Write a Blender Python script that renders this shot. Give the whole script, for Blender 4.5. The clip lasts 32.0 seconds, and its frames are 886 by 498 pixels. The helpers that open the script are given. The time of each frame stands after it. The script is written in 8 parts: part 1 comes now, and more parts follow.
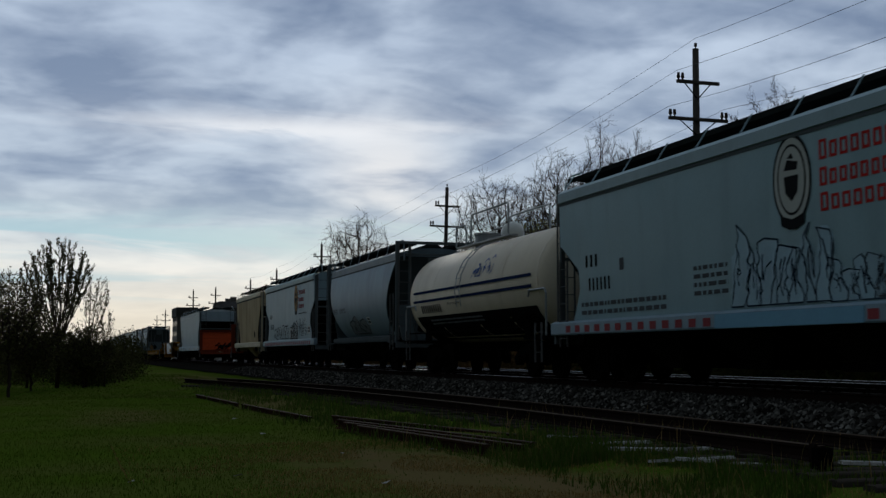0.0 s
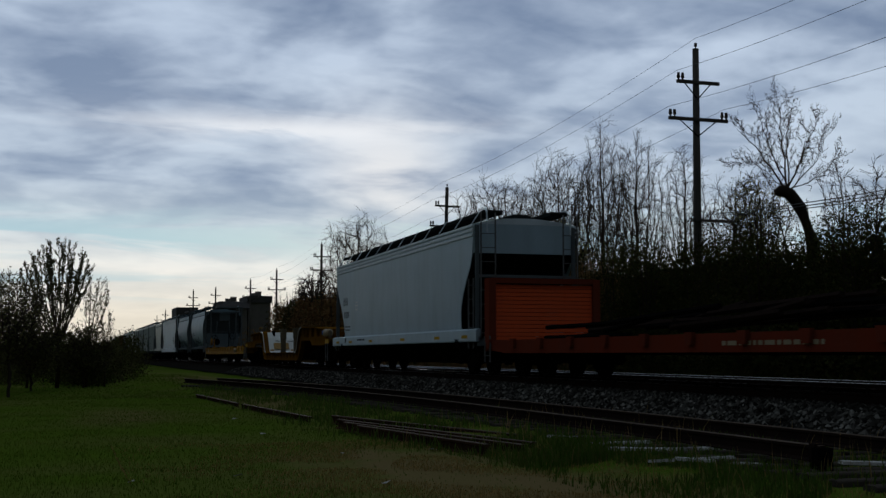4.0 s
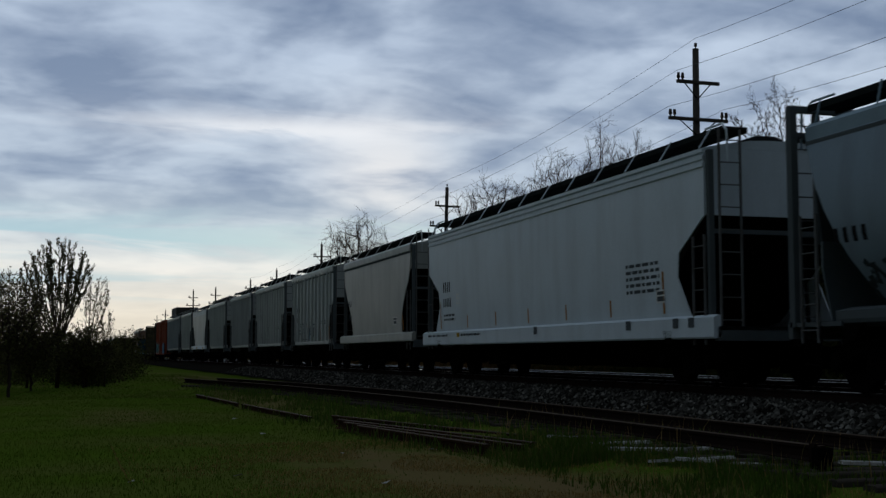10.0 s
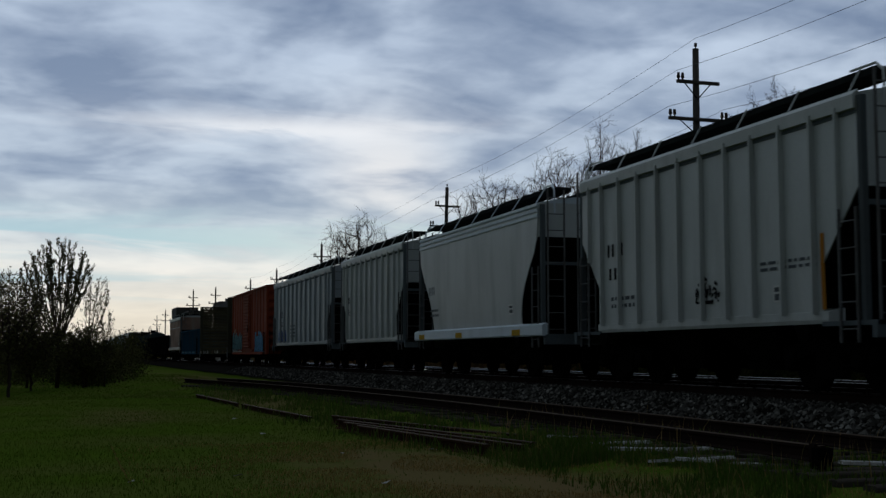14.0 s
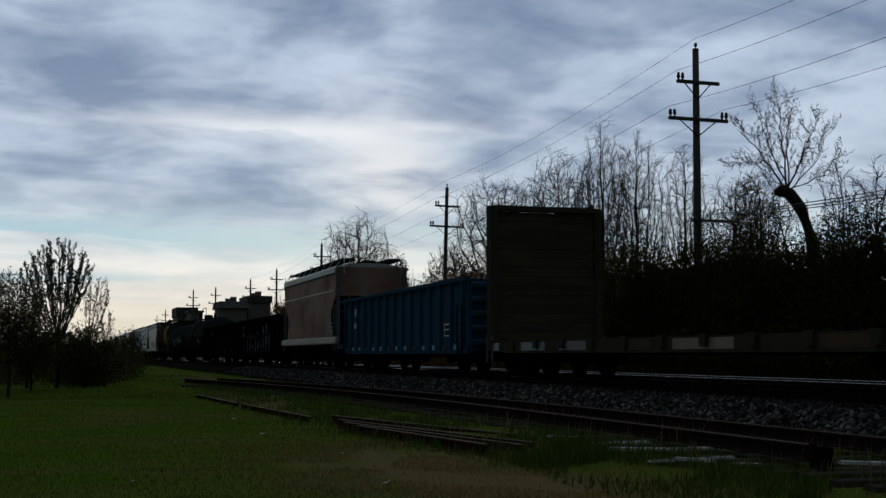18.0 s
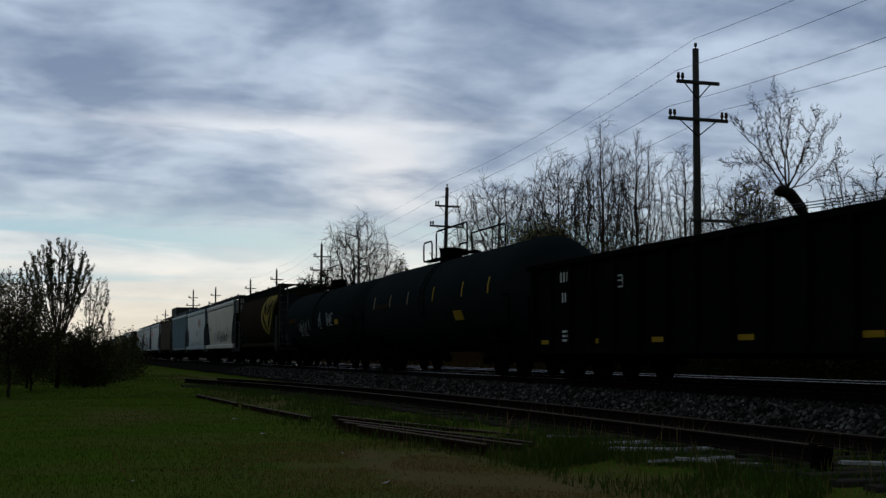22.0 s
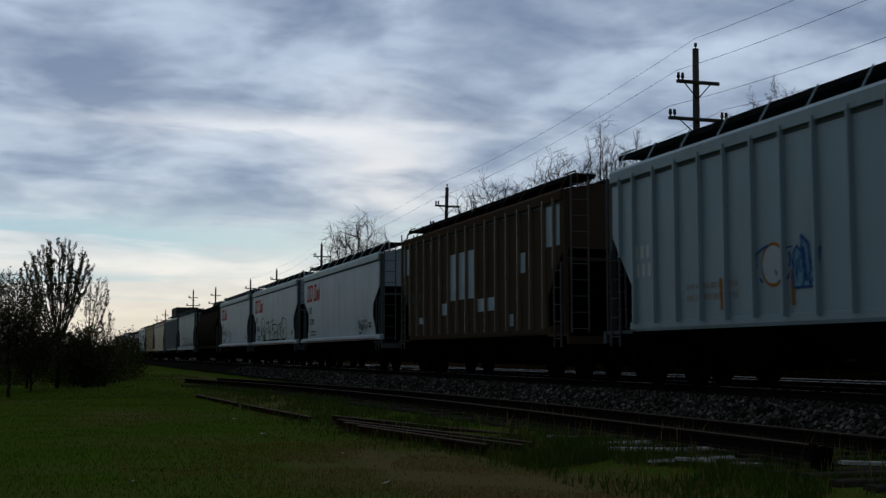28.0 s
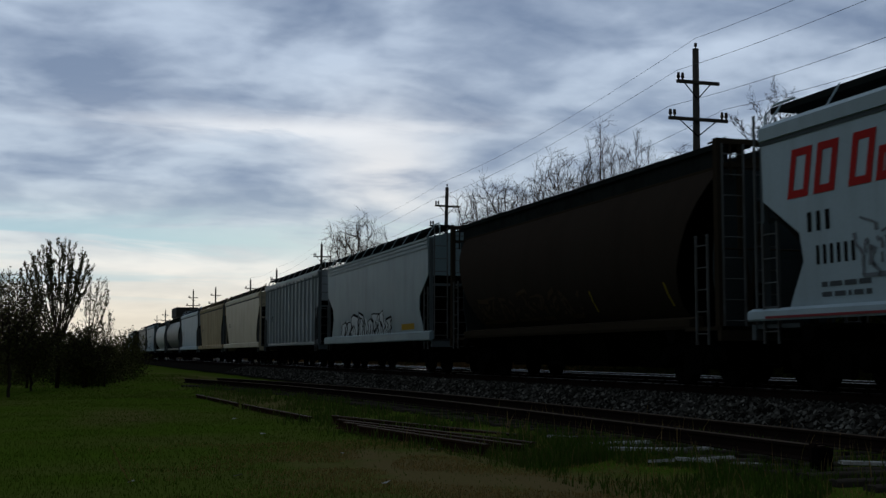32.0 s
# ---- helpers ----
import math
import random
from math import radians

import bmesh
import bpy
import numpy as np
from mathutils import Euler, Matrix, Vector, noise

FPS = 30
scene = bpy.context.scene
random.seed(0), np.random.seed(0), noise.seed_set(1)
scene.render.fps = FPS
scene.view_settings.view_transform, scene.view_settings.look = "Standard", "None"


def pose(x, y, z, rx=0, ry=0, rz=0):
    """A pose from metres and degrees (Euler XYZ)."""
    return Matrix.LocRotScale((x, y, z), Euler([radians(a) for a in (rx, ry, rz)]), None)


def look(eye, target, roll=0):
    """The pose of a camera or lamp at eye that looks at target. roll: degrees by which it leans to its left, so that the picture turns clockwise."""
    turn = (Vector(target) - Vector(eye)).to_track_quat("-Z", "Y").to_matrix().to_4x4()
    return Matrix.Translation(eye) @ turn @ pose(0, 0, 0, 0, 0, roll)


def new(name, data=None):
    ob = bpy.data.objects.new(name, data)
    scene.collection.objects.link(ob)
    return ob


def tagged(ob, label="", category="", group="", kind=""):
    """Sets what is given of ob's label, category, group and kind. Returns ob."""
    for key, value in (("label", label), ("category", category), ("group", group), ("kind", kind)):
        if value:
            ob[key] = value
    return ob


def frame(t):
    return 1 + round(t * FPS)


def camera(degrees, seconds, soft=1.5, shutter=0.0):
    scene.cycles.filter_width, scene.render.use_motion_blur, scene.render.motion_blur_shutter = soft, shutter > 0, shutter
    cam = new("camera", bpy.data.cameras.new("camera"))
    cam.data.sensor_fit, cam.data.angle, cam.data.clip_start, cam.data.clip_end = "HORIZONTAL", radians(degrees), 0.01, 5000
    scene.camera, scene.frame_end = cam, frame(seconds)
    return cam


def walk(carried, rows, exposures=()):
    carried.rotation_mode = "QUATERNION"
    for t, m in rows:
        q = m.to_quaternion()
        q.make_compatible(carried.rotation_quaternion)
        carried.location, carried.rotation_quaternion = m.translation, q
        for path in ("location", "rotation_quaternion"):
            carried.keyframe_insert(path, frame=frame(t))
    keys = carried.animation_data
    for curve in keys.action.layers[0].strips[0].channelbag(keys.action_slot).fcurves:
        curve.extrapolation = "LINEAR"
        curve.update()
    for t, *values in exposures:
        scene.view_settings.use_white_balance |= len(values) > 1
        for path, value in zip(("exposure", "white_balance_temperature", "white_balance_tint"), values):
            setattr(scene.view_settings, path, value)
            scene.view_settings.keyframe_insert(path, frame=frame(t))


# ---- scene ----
# ---- camera: it stands still beside the line ----
# x runs along the track in the direction of travel, y across it, z = 0 at the rail head of the main line
EYE = (0.0, 0.0, 0.58)
AIM = (-0.95326846, 0.28989808, 0.08507853)
cam = camera(39.4, 32.0, soft=1.4, shutter=0.1)
cam_pose = look(EYE, (EYE[0] + AIM[0], EYE[1] + AIM[1], EYE[2] + AIM[2]))
walk(cam, [(0.0, cam_pose), (32.0, cam_pose)])

SPEED = 18.41            # metres a second
TRACK_Y = 12.3           # centre of the track that the train uses
TRACK2_Y = 16.25         # centre of the far track

# ---- world: an overcast evening sky, brightest where the low sun stands behind the clouds ----
SUN_DIR = Vector((-0.958, 0.243, 0.138)).normalized()
world = bpy.data.worlds.new("evening_sky")
scene.world = world
world.use_nodes = True
wt = world.node_tree
wt.nodes.clear()


def wlink(a, b):
    wt.links.new(a, b)


def wmath(op, a, b=None, clamp=False):
    n = wt.nodes.new("ShaderNodeMath")
    n.operation, n.use_clamp = op, clamp
    for i, value in enumerate((a, b)):
        if value is None:
            continue
        if isinstance(value, (int, float)):
            n.inputs[i].default_value = value
        else:
            wlink(value, n.inputs[i])
    return n.outputs[0]


def wmix(fac, a, b, blend="MIX"):
    n = wt.nodes.new("ShaderNodeMix")
    n.data_type, n.blend_type = "RGBA", blend
    for i, value in ((0, fac), (6, a), (7, b)):
        if isinstance(value, (int, float)):
            n.inputs[i].default_value = value
        elif isinstance(value, tuple):
            n.inputs[i].default_value = (*value, 1)
        else:
            wlink(value, n.inputs[i])
    return n.outputs[2]


def wramp(fac, stops):
    n = wt.nodes.new("ShaderNodeValToRGB")
    e = n.color_ramp.elements
    e[0].position, e[0].color = stops[0][0], (*stops[0][1], 1)
    e[1].position, e[1].color = stops[-1][0], (*stops[-1][1], 1)
    for p, c in stops[1:-1]:
        k = e.new(p)
        k.color = (*c, 1)
    wlink(fac, n.inputs[0])
    return n.outputs[0]


tc = wt.nodes.new("ShaderNodeTexCoord")
sep = wt.nodes.new("ShaderNodeSeparateXYZ")
wlink(tc.outputs["Generated"], sep.inputs[0])
dx, dy, dz = sep.outputs
up = wmath("MAXIMUM", dz, 0.0)
# the cloud deck lies on a plane high above: its pattern shrinks towards the horizon
deck = wmath("ADD", up, 0.20)
comb = wt.nodes.new("ShaderNodeCombineXYZ")
wlink(wmath("DIVIDE", dx, deck), comb.inputs[0])
wlink(wmath("DIVIDE", dy, deck), comb.inputs[1])


def cloud(scale, detail, rough, distort, shift, stretch=(1, 1, 1)):
    mp = wt.nodes.new("ShaderNodeMapping")
    mp.inputs["Location"].default_value = shift
    mp.inputs["Scale"].default_value = stretch
    wlink(comb.outputs[0], mp.inputs[0])
    n = wt.nodes.new("ShaderNodeTexNoise")
    n.inputs["Scale"].default_value = scale
    n.inputs["Detail"].default_value = detail
    n.inputs["Roughness"].default_value = rough
    n.inputs["Distortion"].default_value = distort
    wlink(mp.outputs[0], n.inputs["Vector"])
    return n.outputs[0]


big = cloud(2.1, 3.0, 0.5, 0.3, (3.6, 2.6, 0.0), (0.9, 0.6, 1))
mid = cloud(5.6, 3.0, 0.5, 0.5, (7.3, 2.2, 0.0), (0.75, 0.6, 1))
fine = cloud(17.0, 4.0, 0.55, 0.2, (1.3, 9.2, 0.0), (0.7, 0.6, 1))
thick = wmath("ADD", wmath("MULTIPLY", big, 0.40), wmath("ADD", wmath("MULTIPLY", mid, 0.46), wmath("MULTIPLY", fine, 0.14)))
shade = wramp(thick, [(0.39, (0, 0, 0)), (0.47, (0.34, 0.34, 0.34)), (0.53, (0.70, 0.70, 0.70)), (0.60, (1, 1, 1))])
dark_deck = wramp(up, [(0.0, (0.66, 0.60, 0.51)), (0.03, (0.76, 0.70, 0.59)), (0.065, (0.70, 0.72, 0.70)), (0.10, (0.42, 0.51, 0.60)),
                       (0.14, (0.235, 0.31, 0.44)), (0.24, (0.20, 0.27, 0.40)), (1.0, (0.18, 0.235, 0.35))])
light_deck = wramp(up, [(0.0, (0.80, 0.71, 0.58)), (0.03, (0.90, 0.83, 0.70)), (0.065, (0.90, 0.88, 0.82)), (0.10, (0.66, 0.74, 0.78)),
                        (0.14, (0.55, 0.645, 0.755)), (0.24, (0.52, 0.62, 0.765)), (1.0, (0.44, 0.54, 0.68))])
deck_col = wmix(shade, dark_deck, light_deck)
# a strip of clear sky between the deck and the haze of the horizon
sky = wt.nodes.new("ShaderNodeTexSky")
sky.sky_type = "NISHITA"
sky.sun_disc = False
sky.sun_elevation = math.asin(SUN_DIR.z)
sky.sun_rotation = math.atan2(SUN_DIR.x, SUN_DIR.y)
clear = wmix(1.0, sky.outputs[0], (0.07, 0.07, 0.07), "MULTIPLY")
clear = wmix(0.93, clear, (0.34, 0.57, 0.69))
strip = wramp(up, [(0.040, (0, 0, 0)), (0.052, (0.75, 0.75, 0.75)), (0.060, (0.6, 0.6, 0.6)), (0.068, (0.05, 0.05, 0.05)), (0.078, (0.5, 0.5, 0.5)), (0.090, (1, 1, 1)), (0.120, (0, 0, 0))])
streaks = cloud(3.4, 5.0, 0.6, 0.5, (5.0, 4.0, 0.0), (1.0, 0.32, 1))
gap_mask = wmath("MULTIPLY", strip, wmath("MULTIPLY", wmath("SUBTRACT", streaks, 0.44, True), 8.0, True))
deck_col = wmix(gap_mask, deck_col, clear)
# glow of the hidden sun
dot = wt.nodes.new("ShaderNodeVectorMath")
dot.operation = "DOT_PRODUCT"
wlink(tc.outputs["Generated"], dot.inputs[0])
dot.inputs[1].default_value = SUN_DIR
glow = wmath("POWER", wmath("MAXIMUM", dot.outputs["Value"], 0.0), 650.0)
glow = wmath("MULTIPLY", glow, wmath("ADD", wmath("MULTIPLY", shade, 0.5), 0.08))
deck_col = wmix(glow, deck_col, (0.98, 0.93, 0.88))
# a long bright rift in the deck above the sun
rift_at = wmath("ADD", dz, wmath("MULTIPLY", wmath("SUBTRACT", big, 0.5), 0.03))
rift_t = wmath("DIVIDE", wmath("SUBTRACT", rift_at, 0.181), 0.0075)
rift = wmath("DIVIDE", 1.0, wmath("ADD", 1.0, wmath("MULTIPLY", rift_t, rift_t)))
dot2 = wt.nodes.new("ShaderNodeVectorMath")
dot2.operation = "DOT_PRODUCT"
wlink(tc.outputs["Generated"], dot2.inputs[0])
dot2.inputs[1].default_value = Vector((-0.97, 0.17, 0.174)).normalized()
rift = wmath("MULTIPLY", rift, wmath("MULTIPLY", wmath("POWER", wmath("MAXIMUM", dot2.outputs["Value"], 0.0), 110.0), 0.72))
torn = wramp(cloud(9.0, 4.0, 0.6, 0.6, (2.0, 6.0, 0.0), (1.0, 0.35, 1)), [(0.36, (0.25, 0.25, 0.25)), (0.56, (1, 1, 1))])
rift = wmath("MULTIPLY", rift, torn)
deck_col = wmix(rift, deck_col, (0.93, 0.94, 0.96))
# away from the low sun and overhead the evening deck is darker
flat = wmath("ADD", wmath("MULTIPLY", dx, SUN_DIR.x), wmath("MULTIPLY", dy, SUN_DIR.y))
away = wramp(wmath("ADD", wmath("MULTIPLY", flat, 0.5), 0.5), [(0.0, (0.046, 0.050, 0.045)), (0.5, (0.060, 0.067, 0.060)), (0.8, (0.42, 0.44, 0.43)), (0.925, (0.92, 0.92, 0.92)), (0.955, (1, 1, 1))])
over = wramp(up, [(0.28, (0, 0, 0)), (0.62, (1, 1, 1))])
zenith = wramp(wmath("ADD", wmath("MULTIPLY", flat, 0.5), 0.5), [(0.0, (0.46, 0.46, 0.42)), (0.5, (0.62, 0.62, 0.56)), (1.0, (1.0, 1.0, 0.93))])
away = wmix(over, away, zenith)
deck_col = wmix(1.0, deck_col, away, "MULTIPLY")
bg = wt.nodes.new("ShaderNodeBackground")
bg.inputs[1].default_value = 1.0
wlink(deck_col, bg.inputs[0])
wo = wt.nodes.new("ShaderNodeOutputWorld")
wlink(bg.outputs[0], wo.inputs[0])

sun = new("sun", bpy.data.lights.new("sun", "SUN"))
sun.data.energy, sun.data.angle, sun.data.color = 0.35, radians(12), (1.0, 0.93, 0.82)
sun.matrix_world = look(SUN_DIR * 50, (0, 0, 0))
scene.view_settings.exposure = 0.0


# ---- geometry helpers ----
class Geo:
    """Vertices and faces gathered for one mesh."""

    def __init__(self):
        self.v, self.f = [], []

    def add(self, verts, faces):
        n = len(self.v)
        self.v.extend(verts)
        self.f.extend(tuple(i + n for i in face) for face in faces)
        return self

    def box(self, x0, x1, y0, y1, z0, z1):
        return self.add([(x, y, z) for x in (x0, x1) for y in (y0, y1) for z in (z0, z1)],
                        [(0, 1, 3, 2), (4, 6, 7, 5), (0, 4, 5, 1), (2, 3, 7, 6), (0, 2, 6, 4), (1, 5, 7, 3)])

    def rings(self, rings, caps=True, closed=True):
        n = len(rings[0])
        verts = [p for r in rings for p in r]
        faces = []
        for k in range(len(rings) - 1):
            for i in range(n if closed else n - 1):
                j = (i + 1) % n
                faces.append((k * n + i, k * n + j, (k + 1) * n + j, (k + 1) * n + i))
        if caps:
            faces.append(tuple(reversed(range(n))))
            faces.append(tuple((len(rings) - 1) * n + i for i in range(n)))
        return self.add(verts, faces)

    def tube(self, pts, r, n=6):
        pts = [Vector(p) for p in pts]
        radii = r if isinstance(r, (list, tuple)) else [r] * len(pts)
        rings = []
        for k, p in enumerate(pts):
            d = (pts[min(k + 1, len(pts) - 1)] - pts[max(k - 1, 0)]).normalized()
            a = d.cross(Vector((0, 0, 1)) if abs(d.z) < 0.9 else Vector((1, 0, 0))).normalized()
            b = d.cross(a)
            rings.append([tuple(p + (a * math.cos(q) + b * math.sin(q)) * radii[k])
                          for q in (2 * math.pi * i / n for i in range(n))])
        return self.rings(rings)

    def prism(self, poly, y0, y1):
        """A polygon of (x, z) drawn out from y0 to y1."""
        return self.rings([[(x, y0, z) for x, z in poly], [(x, y1, z) for x, z in poly]])

    def prism_x(self, poly, x0, x1):
        """A polygon of (y, z) drawn out from x0 to x1."""
        return self.rings([[(x0, y, z) for y, z in poly], [(x1, y, z) for y, z in poly]])

    def lathe_y(self, profile, n=20, centre=(0, 0, 0)):
        """A profile of (radius, y) turned about the y axis."""
        cx, cy, cz = centre
        return self.rings([[(cx + r * math.cos(q), cy + y, cz + r * math.sin(q))
                            for q in (2 * math.pi * i / n for i in range(n))] for r, y in profile])

    def mesh(self, name, material, smooth=False):
        me = bpy.data.meshes.new(name)
        me.from_pydata(self.v, [], self.f)
        me.materials.append(material)
        if smooth:
            me.polygons.foreach_set("use_smooth", [True] * len(me.polygons))
        me.update()
        return me


def part(name, geo, material, parent=None, label="", smooth=False, at=None):
    """One mesh object, under a thing or a part."""
    me = geo if isinstance(geo, bpy.types.Mesh) else geo.mesh(name, material, smooth)
    ob = new(name, me)
    if parent is not None:
        ob.parent = parent
    if at is not None:
        ob.location = at
    if label:
        ob["label"] = label
    return ob


SHARED = {}


def shared(key, make, material, smooth=False):
    """A mesh that alike pieces share."""
    if key not in SHARED:
        SHARED[key] = make().mesh(key if isinstance(key, str) else key[0], material, smooth)
    return SHARED[key]


# ---- materials ----
MATS = {}


def material(name, colour, rough=0.6, metal=0.0, second=None, amount=0.35, scale=1.5, stretch=(1, 1, 1),
             streak=None, streak_amount=0.0, fine=0.12, fine_scale=40.0, bump=0.0, bump_scale=60.0, specular=0.25,
             per_object=True):
    """A weathered surface: a base colour, patches of a second one, downward streaks of a third, fine grain and relief."""
    if name in MATS:
        return MATS[name]
    m = bpy.data.materials.new(name)
    m.use_nodes = True
    t = m.node_tree
    b = t.nodes["Principled BSDF"]
    b.inputs["Roughness"].default_value = rough
    b.inputs["Metallic"].default_value = metal
    b.inputs["Specular IOR Level"].default_value = specular
    co = t.nodes.new("ShaderNodeTexCoord").outputs["Object"]
    if per_object:
        info = t.nodes.new("ShaderNodeObjectInfo")
        mul = t.nodes.new("ShaderNodeMath")
        mul.operation = "MULTIPLY"
        mul.inputs[1].default_value = 37.0
        t.links.new(info.outputs["Random"], mul.inputs[0])
        add = t.nodes.new("ShaderNodeVectorMath")
        t.links.new(co, add.inputs[0])
        t.links.new(mul.outputs[0], add.inputs[1])
        co = add.outputs[0]

    def noise_at(scale_, detail, stretch_):
        mp = t.nodes.new("ShaderNodeMapping")
        mp.inputs["Scale"].default_value = stretch_
        t.links.new(co, mp.inputs[0])
        n = t.nodes.new("ShaderNodeTexNoise")
        n.inputs["Scale"].default_value = scale_
        n.inputs["Detail"].default_value = detail
        t.links.new(mp.outputs[0], n.inputs["Vector"])
        return n.outputs[0]

    def step(value, lo, hi, top):
        n = t.nodes.new("ShaderNodeMapRange")
        n.inputs[1].default_value, n.inputs[2].default_value = lo, hi
        n.inputs[4].default_value = top
        t.links.new(value, n.inputs[0])
        return n.outputs[0]

    def blend(fac, a, c):
        n = t.nodes.new("ShaderNodeMix")
        n.data_type = "RGBA"
        t.links.new(fac, n.inputs[0])
        for i, value in ((6, a), (7, c)):
            if isinstance(value, tuple):
                n.inputs[i].default_value = (*value, 1)
            else:
                t.links.new(value, n.inputs[i])
        return n.outputs[2]

    col = colour
    second = second or tuple(c * 0.62 for c in colour)
    col = blend(step(noise_at(scale, 5, stretch), 0.42, 0.68, amount), col, second)
    if streak:
        col = blend(step(noise_at(1.5, 5, (1.3, 1.3, 0.22)), 0.46, 0.80, streak_amount), col, streak)
    grain = noise_at(fine_scale, 3, (1, 1, 1))
    col = blend(step(grain, 0.35, 0.75, fine), col, tuple(c * 0.45 for c in colour))
    t.links.new(col, b.inputs["Base Color"])
    r = t.nodes.new("ShaderNodeMapRange")
    r.inputs[3].default_value, r.inputs[4].default_value = max(rough - 0.1, 0.05), min(rough + 0.15, 1)
    t.links.new(noise_at(scale * 2.3, 4, (1, 1, 1)), r.inputs[0])
    t.links.new(r.outputs[0], b.inputs["Roughness"])
    if bump:
        bp = t.nodes.new("ShaderNodeBump")
        bp.inputs["Strength"].default_value = bump
        bp.inputs["Distance"].default_value = 0.02
        t.links.new(noise_at(bump_scale, 4, (1, 1, 1)), bp.inputs["Height"])
        t.links.new(bp.outputs[0], b.inputs["Normal"])
    MATS[name] = m
    return m


GRIME = (0.055, 0.045, 0.038)


def paint(name, colour, wear=0.3, streaks=0.35, streak=GRIME, rough=0.68, gloss=0.07):
    """Old paint on steel, with grime and runs of dirt."""
    if max(colour) > 0.15:
        gloss, rough = (0.22, 0.5) if min(colour) > 0.5 * max(colour) else (0.03, rough)
    else:
        gloss = 0.0
    return material("paint_" + name, colour, rough, second=tuple(c * 0.66 + g * 0.3 for c, g in zip(colour, GRIME)), amount=wear,
                    scale=0.55, streak=streak, streak_amount=streaks * 0.7, fine=0.1, fine_scale=18, bump=0.06, bump_scale=5, specular=gloss)


# steel set near black, so its colour includes the deep shade under the cars
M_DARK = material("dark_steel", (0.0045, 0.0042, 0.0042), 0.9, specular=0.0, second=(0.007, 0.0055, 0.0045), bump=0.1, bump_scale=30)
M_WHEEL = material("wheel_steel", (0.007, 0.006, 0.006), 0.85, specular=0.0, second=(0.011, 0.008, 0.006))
M_RAIL = material("rail_steel", (0.020, 0.013, 0.011), 0.9, specular=0.0, second=(0.012, 0.009, 0.008), amount=0.7, scale=4, bump=0.2, bump_scale=40)
M_RAILHEAD = material("polished_rail_head", (0.24, 0.235, 0.23), 0.26, metal=1.0, second=(0.18, 0.16, 0.14), amount=0.4, scale=3)
M_WEB = material("oxidised_rail_head", (0.095, 0.068, 0.05), 0.8, specular=0.05, second=(0.04, 0.028, 0.022), amount=0.6, scale=5)
M_TIE = material("old_tie_wood", (0.055, 0.046, 0.038), 0.9, specular=0.0, second=(0.045, 0.036, 0.03), amount=0.7, scale=2.5, stretch=(6, 0.7, 6), bump=0.4)
M_TIE_PALE = material("bleached_tie_wood", (0.42, 0.41, 0.39), 0.9, specular=0.0, second=(0.12, 0.105, 0.09), amount=0.6, scale=3, stretch=(6, 0.7, 6), bump=0.5)
M_POLE = material("pole_wood", (0.085, 0.075, 0.068), 0.9, specular=0.0, second=(0.05, 0.043, 0.038), amount=0.6, scale=4, stretch=(3, 3, 0.2), bump=0.4)
M_INSUL = material("insulator_glaze", (0.035, 0.025, 0.02), 0.3)
M_WIRE = material("wire_metal", (0.035, 0.035, 0.038), 0.5)
M_BARK = material("bark", (0.040, 0.031, 0.024), 0.95, specular=0.0, second=(0.02, 0.016, 0.013), amount=0.6, scale=3)
M_GREY = material("galvanised_grey", (0.32, 0.34, 0.36), 0.5, metal=0.2, second=(0.18, 0.18, 0.18), amount=0.5, scale=2)
M_RUNG = material("ladder_grey", (0.13, 0.132, 0.135), 0.8, specular=0.0, second=(0.07, 0.055, 0.045), amount=0.5, scale=2)
M_WALK = material("walkway_steel", (0.022, 0.025, 0.025), 0.85, specular=0.0, second=(0.012, 0.012, 0.012), amount=0.6, scale=3)
M_WHITE = paint("white_stencil", (0.66, 0.66, 0.63), 0.3, 0.2)
M_BLACK = paint("black_stencil", (0.018, 0.018, 0.02), 0.2, 0.0)
M_RED = paint("red_stencil", (0.50, 0.030, 0.028), 0.25, 0.1)
M_FADED_RED = paint("faded_red_stencil", (0.30, 0.06, 0.068), 0.4, 0.1)
M_YELLOW = paint("yellow_stencil", (0.42, 0.25, 0.02), 0.3, 0.2)
M_ORANGE = paint("orange_rust_run", (0.42, 0.17, 0.025), 0.5, 0.3)
M_SKYBLUE = paint("pale_blue_spray", (0.19, 0.38, 0.52), 0.3, 0.15)
M_BLUE = paint("blue_spray", (0.03, 0.10, 0.32), 0.3, 0.1)
M_LIGHTSPRAY = paint("pale_spray", (0.45, 0.52, 0.55), 0.35, 0.1)
M_GREENSPRAY = paint("green_spray", (0.06, 0.22, 0.05), 0.3, 0.1)
M_GREYSPRAY = paint("grey_spray", (0.16, 0.18, 0.21), 0.3, 0.1)
M_CREAM = paint("cream_badge", (0.30, 0.235, 0.15), 0.3, 0.1)
M_GOLD = paint("gold_badge", (0.42, 0.26, 0.13), 0.3, 0.1)
M_GRAIN_YELLOW = paint("grain_yellow", (0.27, 0.20, 0.018), 0.4, 0.3)
M_STENCIL_GREY = paint("stencil_grey", (0.10, 0.11, 0.12), 0.3, 0.1)


# ---- rolling stock: shared pieces ----
TRAIN = []                # (car, x of its middle at the start)


def car_root(name, label, category="freight car"):
    root = new(name)
    tagged(root, label, category, "freight train cars")
    return root


